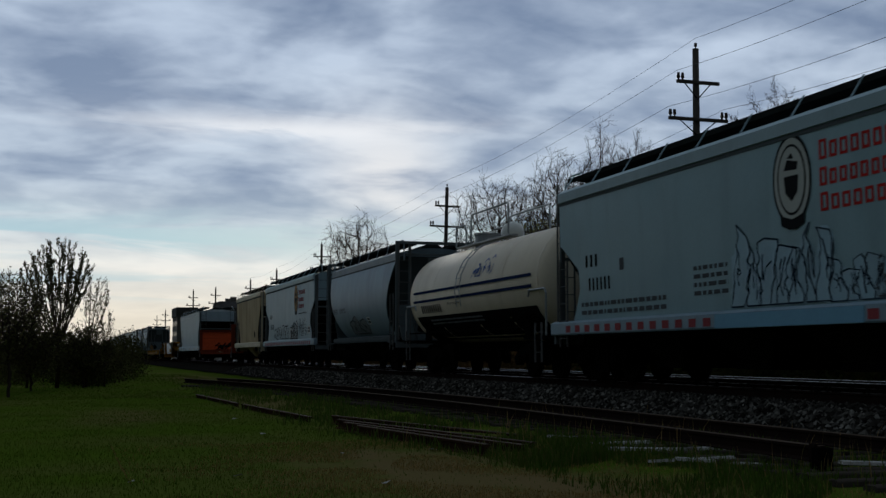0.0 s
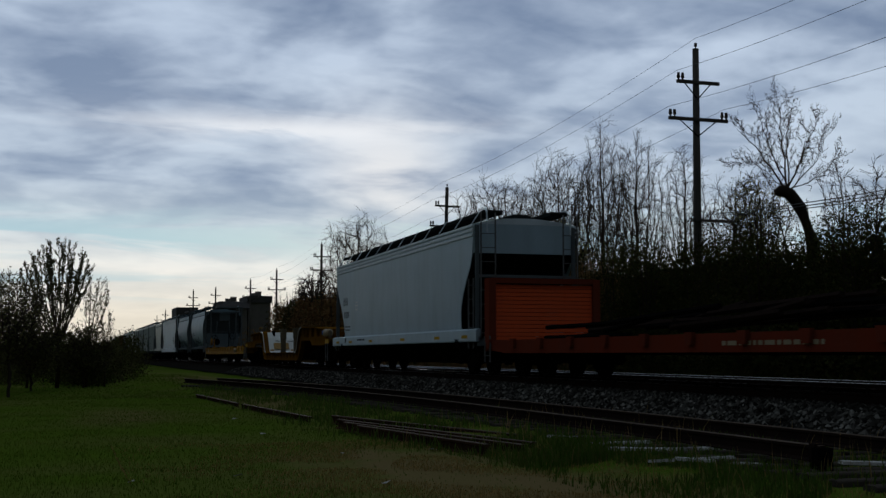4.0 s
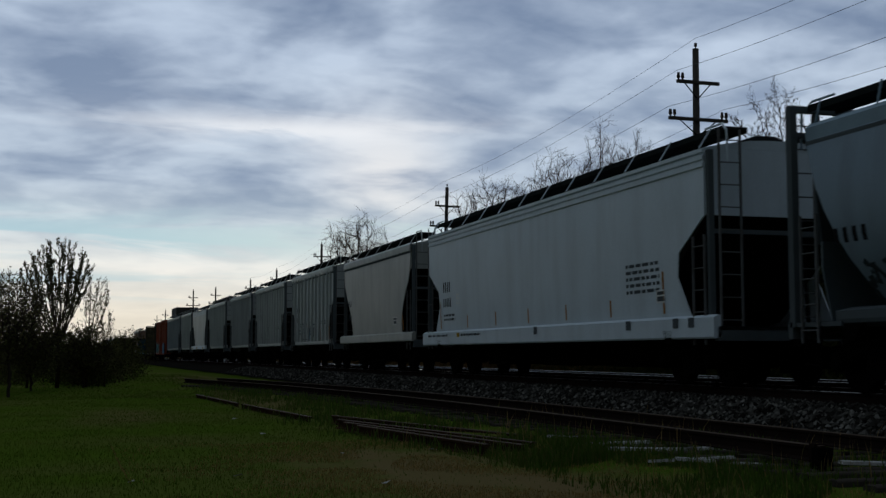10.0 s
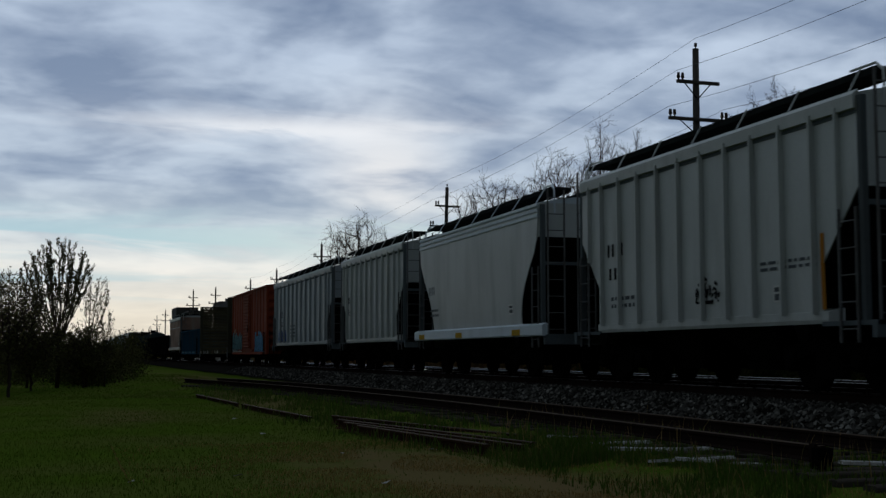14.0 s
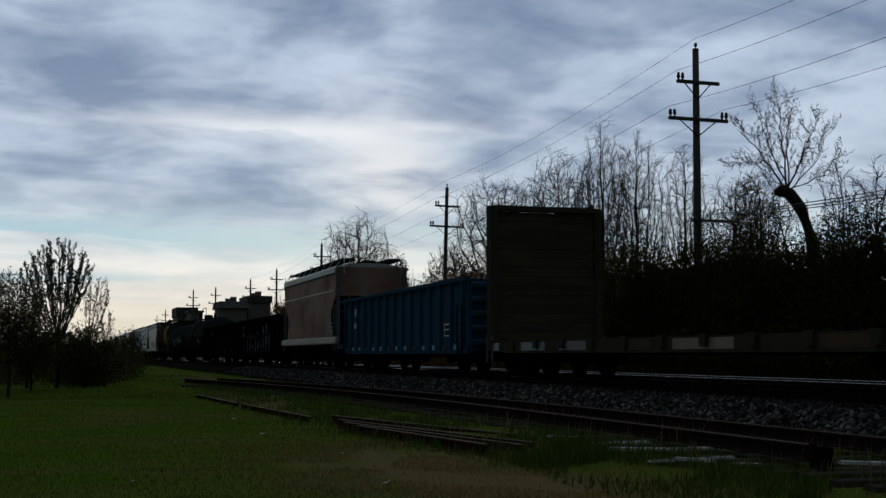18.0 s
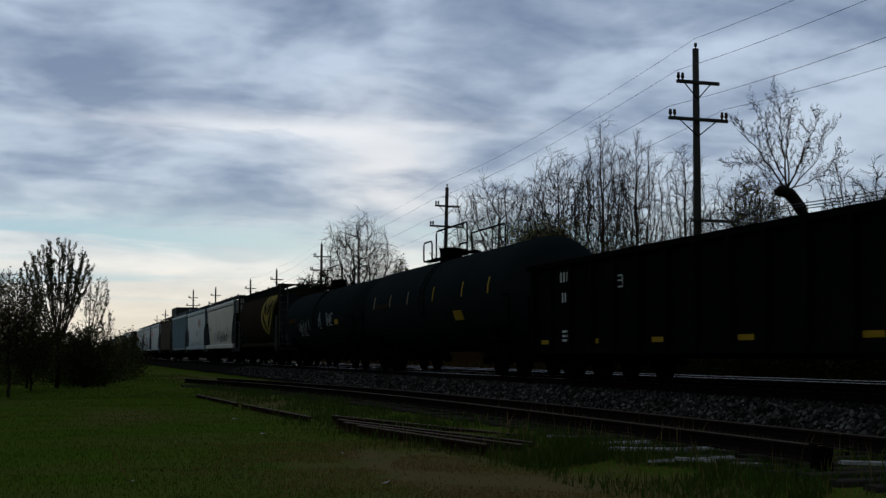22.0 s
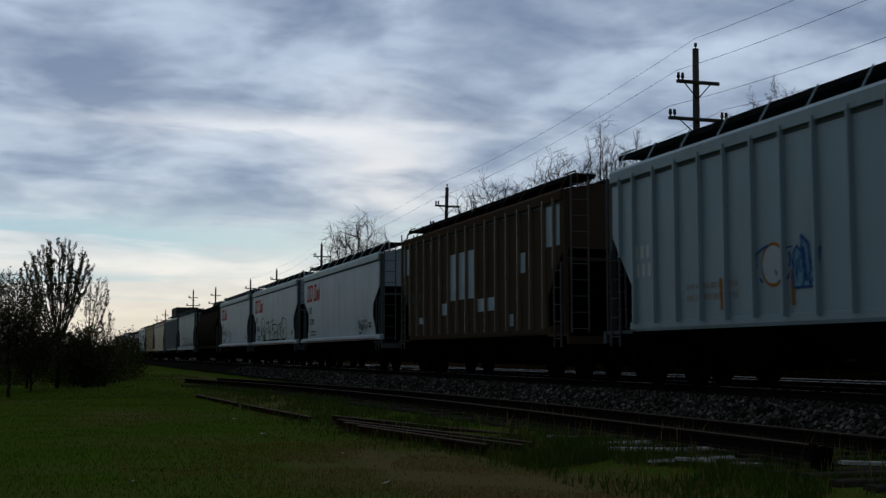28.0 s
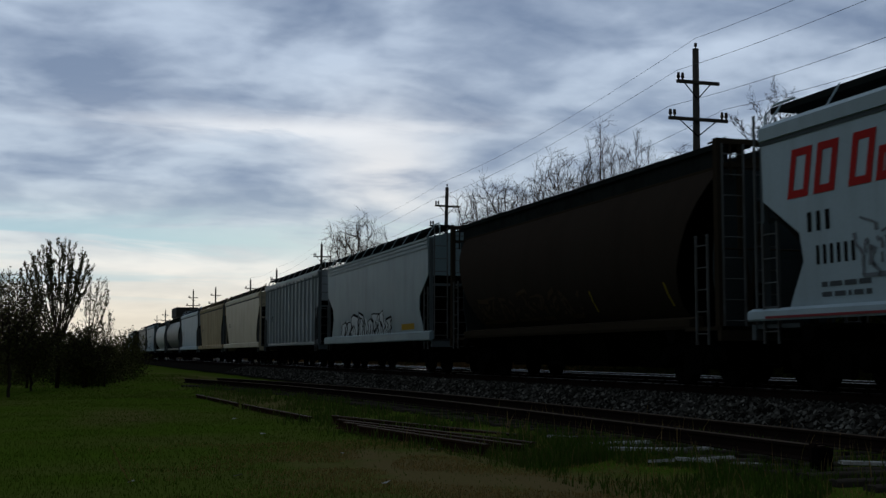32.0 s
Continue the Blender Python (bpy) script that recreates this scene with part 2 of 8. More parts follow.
def make_side_frames():
    g = Geo()
    outline = [(-1.28, 0.52), (-1.2, 0.70), (-0.55, 0.80), (0.55, 0.80), (1.2, 0.70), (1.28, 0.52), (1.08, 0.38), (0.78, 0.38),
               (0.62, 0.55), (0.34, 0.62), (0.34, 0.22), (-0.34, 0.22), (-0.34, 0.62), (-0.62, 0.55), (-0.78, 0.38), (-1.08, 0.38)]
    for s in (-1, 1):
        g.prism(outline, s * 1.06 - 0.07, s * 1.06 + 0.07)
        for x in (-0.88, 0.88):
            g.lathe_y([(0.15, 0), (0.15, 0.16), (0.09, 0.2)] if s > 0 else [(0.09, -0.2), (0.15, -0.16), (0.15, 0)], 10, (x, s * 1.1, 0.46))
        for x in (-0.2, 0.0, 0.2):
            g.tube([(x, s * 1.06, 0.25), (x, s * 1.06, 0.6)], 0.075, 6)
    g.box(-0.2, 0.2, -1.0, 1.0, 0.52, 0.74)
    return g


def make_wheel_set():
    g = Geo()
    for s in (-1, 1):
        prof = [(0.10, 0.02), (0.12, 0.10), (0.36, 0.06), (0.40, 0.09), (0.455, 0.085), (0.46, -0.03), (0.485, -0.045), (0.47, -0.065),
                (0.38, -0.05), (0.12, -0.08), (0.10, -0.09)]
        prof = [(r, s * y) for r, y in prof]
        if s > 0:
            prof.reverse()
        g.lathe_y(prof, 24, (0, s * 0.76, 0.46))
    g.tube([(0, -1.1, 0.46), (0, 1.1, 0.46)], 0.085, 8)
    return g


def make_coupler():
    g = Geo()
    g.box(-0.1, 0.52, -0.09, 0.09, 0.80, 0.97)
    g.prism([(0.45, 0.72), (0.62, 0.70), (0.78, 0.74), (0.80, 1.02), (0.62, 1.06), (0.45, 1.04)], -0.17, 0.05)
    g.prism([(0.62, 0.76), (0.86, 0.78), (0.86, 1.0), (0.62, 1.02)], 0.05, 0.15)
    g.tube([(0.1, 0.22, 0.85), (0.45, 0.24, 0.5), (0.85, 0.2, 0.62)], 0.025, 5)
    return g


def running_gear(car, length, inset=1.75, pairs=((0,),)):
    """Trucks with wheel sets, couplers and the centre sill."""
    spots = []
    for s in (-1, 1):
        for k in pairs[0]:
            spots.append(s * (length / 2 - inset - k))
    for x in spots:
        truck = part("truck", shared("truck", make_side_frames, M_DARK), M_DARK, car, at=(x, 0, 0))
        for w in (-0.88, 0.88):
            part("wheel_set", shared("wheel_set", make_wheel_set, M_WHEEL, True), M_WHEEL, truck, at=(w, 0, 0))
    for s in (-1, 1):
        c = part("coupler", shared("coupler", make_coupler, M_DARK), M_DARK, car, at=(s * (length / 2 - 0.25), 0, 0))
        if s < 0:
            c.rotation_euler = (0, 0, math.pi)


def make_ladder(along, height, width=0.42, rungs=None):
    """A ladder in the plane of x or y, its foot at the origin."""
    g = Geo()
    n = rungs or max(2, round(height / 0.38))
    for s in (-width / 2, width / 2):
        if along == "x":
            g.box(s - 0.016, s + 0.016, -0.02, 0.02, 0, height)
        else:
            g.box(-0.02, 0.02, s - 0.016, s + 0.016, 0, height)
    for k in range(n):
        z = height * (k + 0.5) / n
        a = (-width / 2, 0.0, z) if along == "x" else (0.0, -width / 2, z)
        b = (width / 2, 0.0, z) if along == "x" else (0.0, width / 2, z)
        g.tube([a, b], 0.012, 5)
    return g


def ladder(car, along, height, at, mat):
    return part("ladder", shared(("ladder", along, round(height, 2), mat.name), lambda: make_ladder(along, height), mat), mat, car, at=at)


def make_brake_wheel():
    g = Geo()
    ring = [(0, 0.27 * math.cos(a), 0.27 * math.sin(a)) for a in (math.pi * 2 * k / 18 for k in range(19))]
    g.tube(ring, 0.018, 5)
    for k in range(5):
        a = math.pi * 2 * k / 5
        g.tube([(0, 0, 0), (0, 0.27 * math.cos(a), 0.27 * math.sin(a))], 0.012, 4)
    g.tube([(-0.15, 0, 0), (0.02, 0, 0)], 0.03, 6)
    return g


def sharp(ob, degrees=35):
    ob.data.polygons.foreach_set("use_smooth", [True] * len(ob.data.polygons))
    ob.data.set_sharp_from_angle(angle=radians(degrees))
    return ob


def width_at(levels, z):
    """Half the width of a car's side at the height z."""
    if z <= levels[0][0]:
        return levels[0][1]
    for (z0, w0, _), (z1, w1, _) in zip(levels, levels[1:]):
        if z <= z1:
            return w0 + (w1 - w0) * (z - z0) / max(z1 - z0, 1e-6)
    return levels[-1][1]


class Side:
    """The near side of a car, to paint and letter on."""

    def __init__(self, car, levels, proud=0.0):
        self.car, self.levels, self.proud = car, levels, proud

    def at(self, x, z, off=0.006):
        return (x, -(width_at(self.levels, z) + off + self.proud), z)

    def polys(self, name, polys, mat, label="", off=0.006, parent=None):
        g = Geo()
        for p in polys:
            g.add([self.at(x, z, off) for x, z in p], [tuple(range(len(p)))])
        return part(name, g, mat, parent or self.car, label)

    def rect(self, name, x0, x1, z0, z1, mat, label="", off=0.006, rows=None):
        rows = rows or max(1, round((z1 - z0) / 0.25))
        zs = [z0 + (z1 - z0) * k / rows for k in range(rows + 1)]
        return self.polys(name, [[(x0, a), (x1, a), (x1, b), (x0, b)] for a, b in zip(zs, zs[1:])], mat, label, off)

    def bars(self, count, x0, x1, z0, z1, mat, label="", slant=0.0, fill=0.45):
        """Plain bars in the size and colour of a line of lettering."""
        pitch = (x1 - x0) / count
        for k in range(count):
            a = x0 + pitch * k
            b = a + pitch * fill
            zm = (z0 + z1) / 2
            self.polys("letter", [[(a, z0), (b, z0), (b + slant / 2, zm), (a + slant / 2, zm)],
                                  [(a + slant / 2, zm), (b + slant / 2, zm), (b + slant, z1), (a + slant, z1)]], mat, label)

    def stencil(self, x0, x1, z0, z1, mat=None):
        """A small framed data panel."""
        t = 0.03
        dark = self.rect("data_panel", x0, x1, z0, z1, mat or M_STENCIL_GREY)
        self.polys("panel_frame", [[(x0, z0), (x1, z0), (x1, z0 + t), (x0, z0 + t)], [(x0, z1 - t), (x1, z1 - t), (x1, z1), (x0, z1)],
                                   [(x0, z0), (x0 + t, z0), (x0 + t, z1), (x0, z1)], [(x1 - t, z0), (x1, z0), (x1, z1), (x1 - t, z1)],
                                   [(x0, (z0 + z1) / 2), (x1, (z0 + z1) / 2), (x1, (z0 + z1) / 2 + t), (x0, (z0 + z1) / 2 + t)]],
                   M_WHITE, off=0.01, parent=dark)
        return dark

    def small_print(self, x0, x1, z0, z1, rows, mat=None, seed=1):
        """Rows of lettering too small to read."""
        rng = random.Random(seed)
        polys = []
        h = (z1 - z0) / rows
        for k in range(rows):
            z, x = z1 - h * (k + 0.75), x0
            while x < x1:
                w = min(rng.uniform(0.08, 0.3), x1 - x)
                polys.append([(x, z), (x + w, z), (x + w, z + h * 0.5), (x, z + h * 0.5)])
                x += w + 0.06
        return tagged(self.polys("small_lettering", polys, mat or M_STENCIL_GREY), kind="stuff")

    def graffiti(self, x0, x1, z0, z1, fill, line, letters=5, seed=1, label="spray-painted graffiti", filled=True, thick=0.045):
        """Sprayed shapes side by side with a darker outline; they spell nothing."""
        rng = random.Random(seed)
        step = (x1 - x0) / letters
        if filled:
            n = max(4, round((x1 - x0) / 0.16))
            tops = [z0 + (z1 - z0) * rng.uniform(0.5, 0.92) for _ in range(n + 1)]
            lows = [z0 - 0.04 * rng.random() for _ in range(n + 1)]
            ground_ = []
            for q in range(n):
                xa, xb = x0 + (x1 - x0) * q / n, x0 + (x1 - x0) * (q + 1) / n
                for f in range(4):
                    la, lb = lows[q] + (tops[q] - lows[q]) * f / 4, lows[q + 1] + (tops[q + 1] - lows[q + 1]) * f / 4
                    ta, tb = lows[q] + (tops[q] - lows[q]) * (f + 1) / 4, lows[q + 1] + (tops[q + 1] - lows[q + 1]) * (f + 1) / 4
                    ground_.append([(xa, la), (xb, lb), (xb, tb), (xa, ta)])
            self.polys("sprayed_ground", ground_, fill, off=0.005)
        for k in range(letters):
            cx = x0 + step * (k + 0.5)
            h = (z1 - z0) * rng.uniform(0.65, 1.0)
            lean = rng.uniform(-0.2, 0.3) * h
            rows = 8
            zs = [z0 + h * (r + (rng.uniform(-0.25, 0.25) if 0 < r < rows else 0)) / rows for r in range(rows + 1)]
            left, right = [], []
            wl, wr = rng.uniform(0.4, 0.6), rng.uniform(0.4, 0.6)
            for z in zs:
                wl = min(0.72, max(0.10, wl + rng.uniform(-0.26, 0.26)))
                wr = min(0.72, max(0.06, wr + rng.uniform(-0.26, 0.26)))
                left.append(cx - step * wl + lean * (z - z0) / h)
                right.append(cx + step * wr + lean * (z - z0) / h)
            tip = ((left[-1] + right[-1]) / 2 + rng.uniform(-0.5, 0.5) * step, zs[-1] + h * rng.uniform(0.02, 0.22))
            outline = list(zip(left, zs)) + [tip] + list(zip(right, zs))[::-1]
            shapes = [[(left[a], zs[a]), (right[a], zs[a]), (right[a + 1], zs[a + 1]), (left[a + 1], zs[a + 1])] for a in range(rows)]
            shapes.append([(left[-1], zs[-1]), (right[-1], zs[-1]), tip])
            for _ in range(2):
                r, out = rng.randrange(1, rows - 1), rng.choice((-1, 1))
                edge = left if out < 0 else right
                shapes.append([(edge[r], zs[r]), (edge[r] + out * step * rng.uniform(0.15, 0.45), zs[r] + h * rng.uniform(-0.1, 0.2)), (edge[r + 1], zs[r + 1])])
            strokes = list(zip(outline, outline[1:] + outline[:1]))
            if not filled:
                strokes = [p for p in strokes if rng.random() < 0.55]
            for _ in range(3):
                a = (cx + step * rng.uniform(-0.3, 0.3), z0 + h * rng.uniform(0.08, 0.45))
                b = (cx + step * rng.uniform(-0.3, 0.35) + lean * 0.5, z0 + h * rng.uniform(0.45, 0.95))
                m = ((a[0] + b[0]) / 2 + step * rng.uniform(-0.3, 0.3), (a[1] + b[1]) / 2)
                bend = [a, (a[0] * 0.3 + m[0] * 0.7, a[1] * 0.45 + m[1] * 0.55), (b[0] * 0.3 + m[0] * 0.7, b[1] * 0.45 + m[1] * 0.55), b]
                strokes += list(zip(bend, bend[1:]))
            quads = []
            for (ax, az), (bx, bz) in strokes:
                d = math.hypot(bx - ax, bz - az) or 1
                t = thick * rng.uniform(0.5, 1.25)
                nx, nz = -(bz - az) / d * t / 2, (bx - ax) / d * t / 2
                pieces = max(1, round(abs(bz - az) / 0.3))
                for q in range(pieces):
                    px, pz = ax + (bx - ax) * q / pieces, az + (bz - az) * q / pieces
                    rx, rz = ax + (bx - ax) * (q + 1) / pieces, az + (bz - az) * (q + 1) / pieces
                    quads.append([(px + nx, pz + nz), (rx + nx, rz + nz), (rx - nx, rz - nz), (px - nx, pz - nz)])
            if filled:
                art = self.polys("graffiti_shape", shapes, fill, label, off=0.008 + 0.0006 * k)
                self.polys("outline", quads, line, off=0.014 + 0.0006 * k, parent=art)["kind"] = "stuff"
            else:
                self.polys("graffiti_scrawl", quads, line, label, off=0.010)["kind"] = "stuff"

    def oval(self, cx, cz, rx, rz, mat, parent=None, off=0.008, name="badge", label=""):
        n = 24
        g = Geo()
        pts = [(cx + rx * math.cos(2 * math.pi * k / n), cz + rz * math.sin(2 * math.pi * k / n)) for k in range(n)]
        g.add([self.at(cx, cz, off)] + [self.at(x, z, off) for x, z in pts], [(0, 1 + k, 1 + (k + 1) % n) for k in range(n)])
        return part(name, g, mat, parent or self.car, label)

    def text(self, words, x0, x1, z, mat):
        """Words that can be read, set in the built-in font."""
        cu = bpy.data.curves.new("lettering", "FONT")
        cu.body = words
        tmp = new("lettering_source", cu)
        me = bpy.data.meshes.new_from_object(tmp)
        bpy.data.objects.remove(tmp)
        xs = [v.co.x for v in me.vertices]
        s = (x1 - x0) / (max(xs) - min(xs))
        for v in me.vertices:
            v.co = self.at(x0 + (v.co.x - min(xs)) * s, z + v.co.y * s, 0.008)
        me.materials.append(mat)
        return part("lettering", me, mat, self.car)


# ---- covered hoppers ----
# slate darkened to carry the shade on the ends of round-sided cars
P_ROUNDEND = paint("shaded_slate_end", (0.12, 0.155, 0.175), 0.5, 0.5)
# near black: grime plus the shade of end recesses and belly, put into the colour
M_UNDERSIDE = material("grimy_shaded_underside", (0.012, 0.011, 0.010), 0.9, specular=0.0, second=(0.010, 0.0085, 0.0075), amount=0.6, scale=1.0)

# height, half width and how far the ends draw in
SLAB = [(1.22, 1.46, 1.02), (1.4, 1.48, 1.12), (2.0, 1.50, 1.5), (2.45, 1.51, 1.42), (3.05, 1.52, 0.42), (4.02, 1.53, 0.40), (4.26, 1.50, 0.40)]
RIB = [(1.18, 1.46, 1.35), (1.9, 1.48, 1.35), (3.0, 1.48, 0.40), (4.30, 1.48, 0.40), (4.36, 1.47, 0.40)]
CURVE = [(1.22, 0.92, 1.95), (1.40, 1.12, 1.85), (1.65, 1.30, 1.72), (1.95, 1.44, 1.55), (2.3, 1.54, 1.36), (2.7, 1.58, 1.12),
         (3.1, 1.565, 0.88), (3.45, 1.51, 0.68), (3.75, 1.44, 0.52), (4.0, 1.37, 0.42), (4.1, 1.34, 0.42)]
SMOOTH = [(1.24, 1.45, 1.75), (1.6, 1.48, 1.72), (1.95, 1.50, 1.62), (2.3, 1.51, 1.40), (2.7, 1.52, 1.05), (3.05, 1.52, 0.72),
          (3.4, 1.53, 0.50), (4.02, 1.53, 0.40), (4.22, 1.50, 0.40)]
ROUND = [(1.30, 1.02, 2.0), (1.5, 1.22, 1.95), (1.8, 1.40, 1.8), (2.15, 1.53, 1.6), (2.55, 1.58, 1.35), (2.95, 1.57, 1.1),
         (3.3, 1.50, 0.85), (3.6, 1.38, 0.65), (3.85, 1.24, 0.5), (3.98, 1.12, 0.45)]


def body_rings(levels, length):
    return [[(-length / 2 + e, -w, z), (length / 2 - e, -w, z), (length / 2 - e, w, z), (-length / 2 + e, w, z)] for z, w, e in levels]


def hopper(label, length, colour, levels, ribs=0, bays=3, fluted=False, frame_ends=False, sill=True, sill_mat=None, trim=None,
           roof_mat=None, walk_mat=None, top=None, posts=10, rib_mat=None, bay_mat=None, end_mat=None, sill_z=(1.02, 1.33)):
    """A covered hopper car: body, roof with walkways, sills, ladders, end platforms, outlets below."""
    car = car_root("covered_hopper", label)
    eave = levels[-1][0]
    half = length / 2
    trim = trim or colour
    post_mat = trim if trim in (P_BROWN, P_BROWNRIB, P_TAN2) else P_ENDPOST
    # the ends slope inwards to the outlets; the side sheets stand out beyond them
    turn_z = min(z for z, w, e in levels if e <= levels[-1][2] + 0.13)
    inner = [(z, w - 0.03, levels[-1][2] + max(0.0, (turn_z - z) * 1.3)) for z, w, e in levels]
    tz_w = width_at(levels, turn_z) - 0.03
    low = [q for q in inner if q[0] < turn_z - 0.05] + [(turn_z, tz_w, levels[-1][2])]
    high = [(turn_z + 0.004, tz_w, levels[-1][2])] + [q for q in inner if q[0] > turn_z + 0.05]
    # the lower slopes are coloured dark for the shade of the end recess
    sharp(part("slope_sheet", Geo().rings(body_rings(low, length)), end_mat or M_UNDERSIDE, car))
    body = sharp(part("body", Geo().rings(body_rings(high, length)), colour, car))
    for s in (-1, 1):
        outer = [[(-half + e, s * w, z), (half - e, s * w, z), (half - e, s * (w - 0.025), z), (-half + e, s * (w - 0.025), z)] for z, w, e in levels]
        sharp(part("side_sheet", Geo().rings(outer), colour, car))
    ew, ee = levels[-1][1], levels[-1][2]
    crown = top or eave + 0.16
    roof_levels = [(eave + 0.004, ew, ee), (eave + 0.08, ew * 0.75, ee), (crown, ew * 0.4, ee), (crown + 0.02, 0.2, ee)]
    sharp(part("roof", Geo().rings(body_rings(roof_levels, length)), roof_mat or trim, car), 20)
    # edge of the roof: a rounded band that stands out over the side
    for s in (-1, 1):
        g = Geo()
        if fluted:
            for k in range(3):
                z = eave - 0.36 + 0.13 * k
                g.prism_x([(s * (ew + 0.005), z), (s * (ew + 0.055), z + 0.02), (s * (ew + 0.055), z + 0.085), (s * (ew + 0.005), z + 0.105)], -half + ee, half - ee)
        else:
            g.prism_x([(s * (ew - 0.02), eave - 0.25), (s * (ew + 0.065), eave - 0.23), (s * (ew + 0.075), eave - 0.03), (s * (ew - 0.02), eave + 0.05)],
                      -half + ee, half - ee)
        part("roof_edge", g, trim, car)
        # a thin dark strip drawn in as the shade line below the roof edge
        if not fluted and levels is not ROUND:
            sw = width_at(levels, eave - 0.28)
            part("eave_seam", Geo().box(-half + ee + 0.02, half - ee - 0.02, min(s * (sw - 0.01), s * (sw + 0.012)), max(s * (sw - 0.01), s * (sw + 0.012)), eave - 0.305, eave - 0.245), P_ENDPOST, car)
        # walkway along the roof on slanting brackets
        wz = crown + 0.16
        wm = walk_mat or M_WALK
        w0, w1 = s * 0.98 - 0.265, s * 0.98 + 0.265
        board = Geo().prism_x([(w0, wz - 0.05), (w0 + 0.03, wz - 0.05), (w0 + 0.03, wz), (w1 - 0.03, wz), (w1 - 0.03, wz - 0.05), (w1, wz - 0.05), (w1, wz + 0.055), (w0, wz + 0.055)], -half + 0.25, half - 0.25)
        part("roof_walkway", board, wm, car)
        if levels is ROUND:
            part("walkway_fascia", Geo().box(-half + 0.3, half - 0.3, s * 1.17 - 0.02, s * 1.17 + 0.02, eave - 0.06, wz + 0.03), wm, car)
        for k in range(posts):
            x = -half + 0.6 + (length - 1.2) * k / (posts - 1)
            part("walkway_bracket", shared(("bracket", s, round(eave, 2), round(ew, 2), round(wz, 2), trim.name), lambda: Geo().prism_x(
                [(s * (ew - 0.015), eave + 0.02), (s * (ew + 0.015), eave + 0.02), (s * 1.26, wz + 0.08), (s * 1.235, wz + 0.08)], -0.011, 0.011), trim), trim, car, at=(x, 0, 0))
        if sill:
            part("side_sill", Geo().prism_x([(s * 1.46, sill_z[0] + 0.02), (s * 1.58, sill_z[0]), (s * 1.60, sill_z[0] + 0.03), (s * 1.60, sill_z[1] - 0.05), (s * 1.50, sill_z[1]), (s * 1.46, sill_z[1] - 0.02)], -half, half),
                 sill_mat or colour, car)
        else:
            part("side_sill", Geo().prism_x([(s * 1.2, 1.06), (s * 1.46, 1.04), (s * 1.48, 1.10), (s * 1.48, 1.22), (s * 1.2, 1.28)], -half + 1.2, half - 1.2),
                 sill_mat or colour, car)
    covers = 4 if length > 13 else 3
    for k in range(covers):
        a = -half + ee + 0.3 + (length - 2 * ee - 0.6) * k / covers
        b = a + (length - 2 * ee - 0.6) / covers - 0.12
        part("hatch_cover", Geo().prism_x([(-0.36, crown), (-0.34, crown + 0.13), (-0.2, crown + 0.19), (0.2, crown + 0.19), (0.34, crown + 0.13), (0.36, crown)], a, b),
             wm, car)
    # ribs up the sides
    if ribs:
        z0, z1 = levels[0][0], eave - 0.15
        x_in = half - levels[0][2] - 0.15
        for s in (-1, 1):
            for k in range(ribs):
                x = -x_in + 2 * x_in * k / (ribs - 1)
                rm = rib_mat or colour
                part("rib", shared(("rib", round(z0, 2), round(z1, 2), s, rm.name), lambda: Geo().rings([
                    [(-0.028, s * 1.45, z), (-0.024, s * 1.57, z), (0.024, s * 1.57, z), (0.028, s * 1.45, z)] for z in (z0, z1)]), rm), rm, car, at=(x, 0, 0))
            for e in (-1, 1):
                x = e * (half - 0.85)
                part("rib", shared(("short_rib", s, round(z1, 2), rm.name), lambda: Geo().rings([
                    [(-0.04, s * 1.45, z), (-0.02, s * 1.56, z), (0.02, s * 1.56, z), (0.04, s * 1.45, z)] for z in (2.55, z1)]), rm), rm, car, at=(x, 0, 0))
    # ends: platform, posts, ladders, brake wheel
    for e in (-1, 1):
        x = e * half
        plat = Geo().box(min(x, x - e * 1.35), max(x, x - e * 1.35), -1.5, 1.5, 1.0, 1.07)
        plat.box(min(x, x - e * 0.12), max(x, x - e * 0.12), -1.52, 1.52, 0.82, 1.07)
        part("end_platform", plat, post_mat, car)
        for s in (-1, 1):
            if frame_ends:
                part("corner_post", Geo().box(x - e * 0.12 - 0.07, x - e * 0.12 + 0.07, s * 1.46 - 0.06, s * 1.46 + 0.06, 1.0, eave + 0.38), post_mat, car)
                part("end_brace", Geo().tube([(x - e * 0.2, s * 0.75, 1.1), (x - e * 0.15, s * 1.0, 2.6), (x - e * 0.15, s * 1.0, 3.6)], 0.05, 6), post_mat, car)
                part("inner_post", Geo().box(x - e * 0.14 - 0.04, x - e * 0.14 + 0.04, s * 1.02 - 0.04, s * 1.02 + 0.04, 2.3, eave + 0.3), post_mat, car)
            else:
                part("corner_post", Geo().box(x - e * 0.34 - 0.05, x - e * 0.34 + 0.05, s * 1.44 - 0.05, s * 1.44 + 0.05, 1.02, eave - 0.05), post_mat, car)
            ladder(car, "y", eave - 0.7, (x - e * 0.03, s * 1.22, 0.98), M_RUNG)
            ladder(car, "x", 1.95, (x - e * 0.62, s * 1.53, 0.75), M_RUNG)
            part("end_handrail", Geo().tube([(x - e * 0.05, s * 1.24, eave - 0.3), (x - e * 0.08, s * 1.24, crown + 0.12), (x - e * 0.3, s * 1.2, crown + 0.27),
                                             (x - e * 0.9, s * 1.2, crown + 0.27)], 0.022, 5), trim, car)
            part("step", Geo().tube([(x - e * 0.45, s * 1.5, 1.0), (x - e * 0.45, s * 1.52, 0.42), (x - e * 0.85, s * 1.52, 0.42), (x - e * 0.85, s * 1.5, 1.0)], 0.022, 4), M_DARK, car)
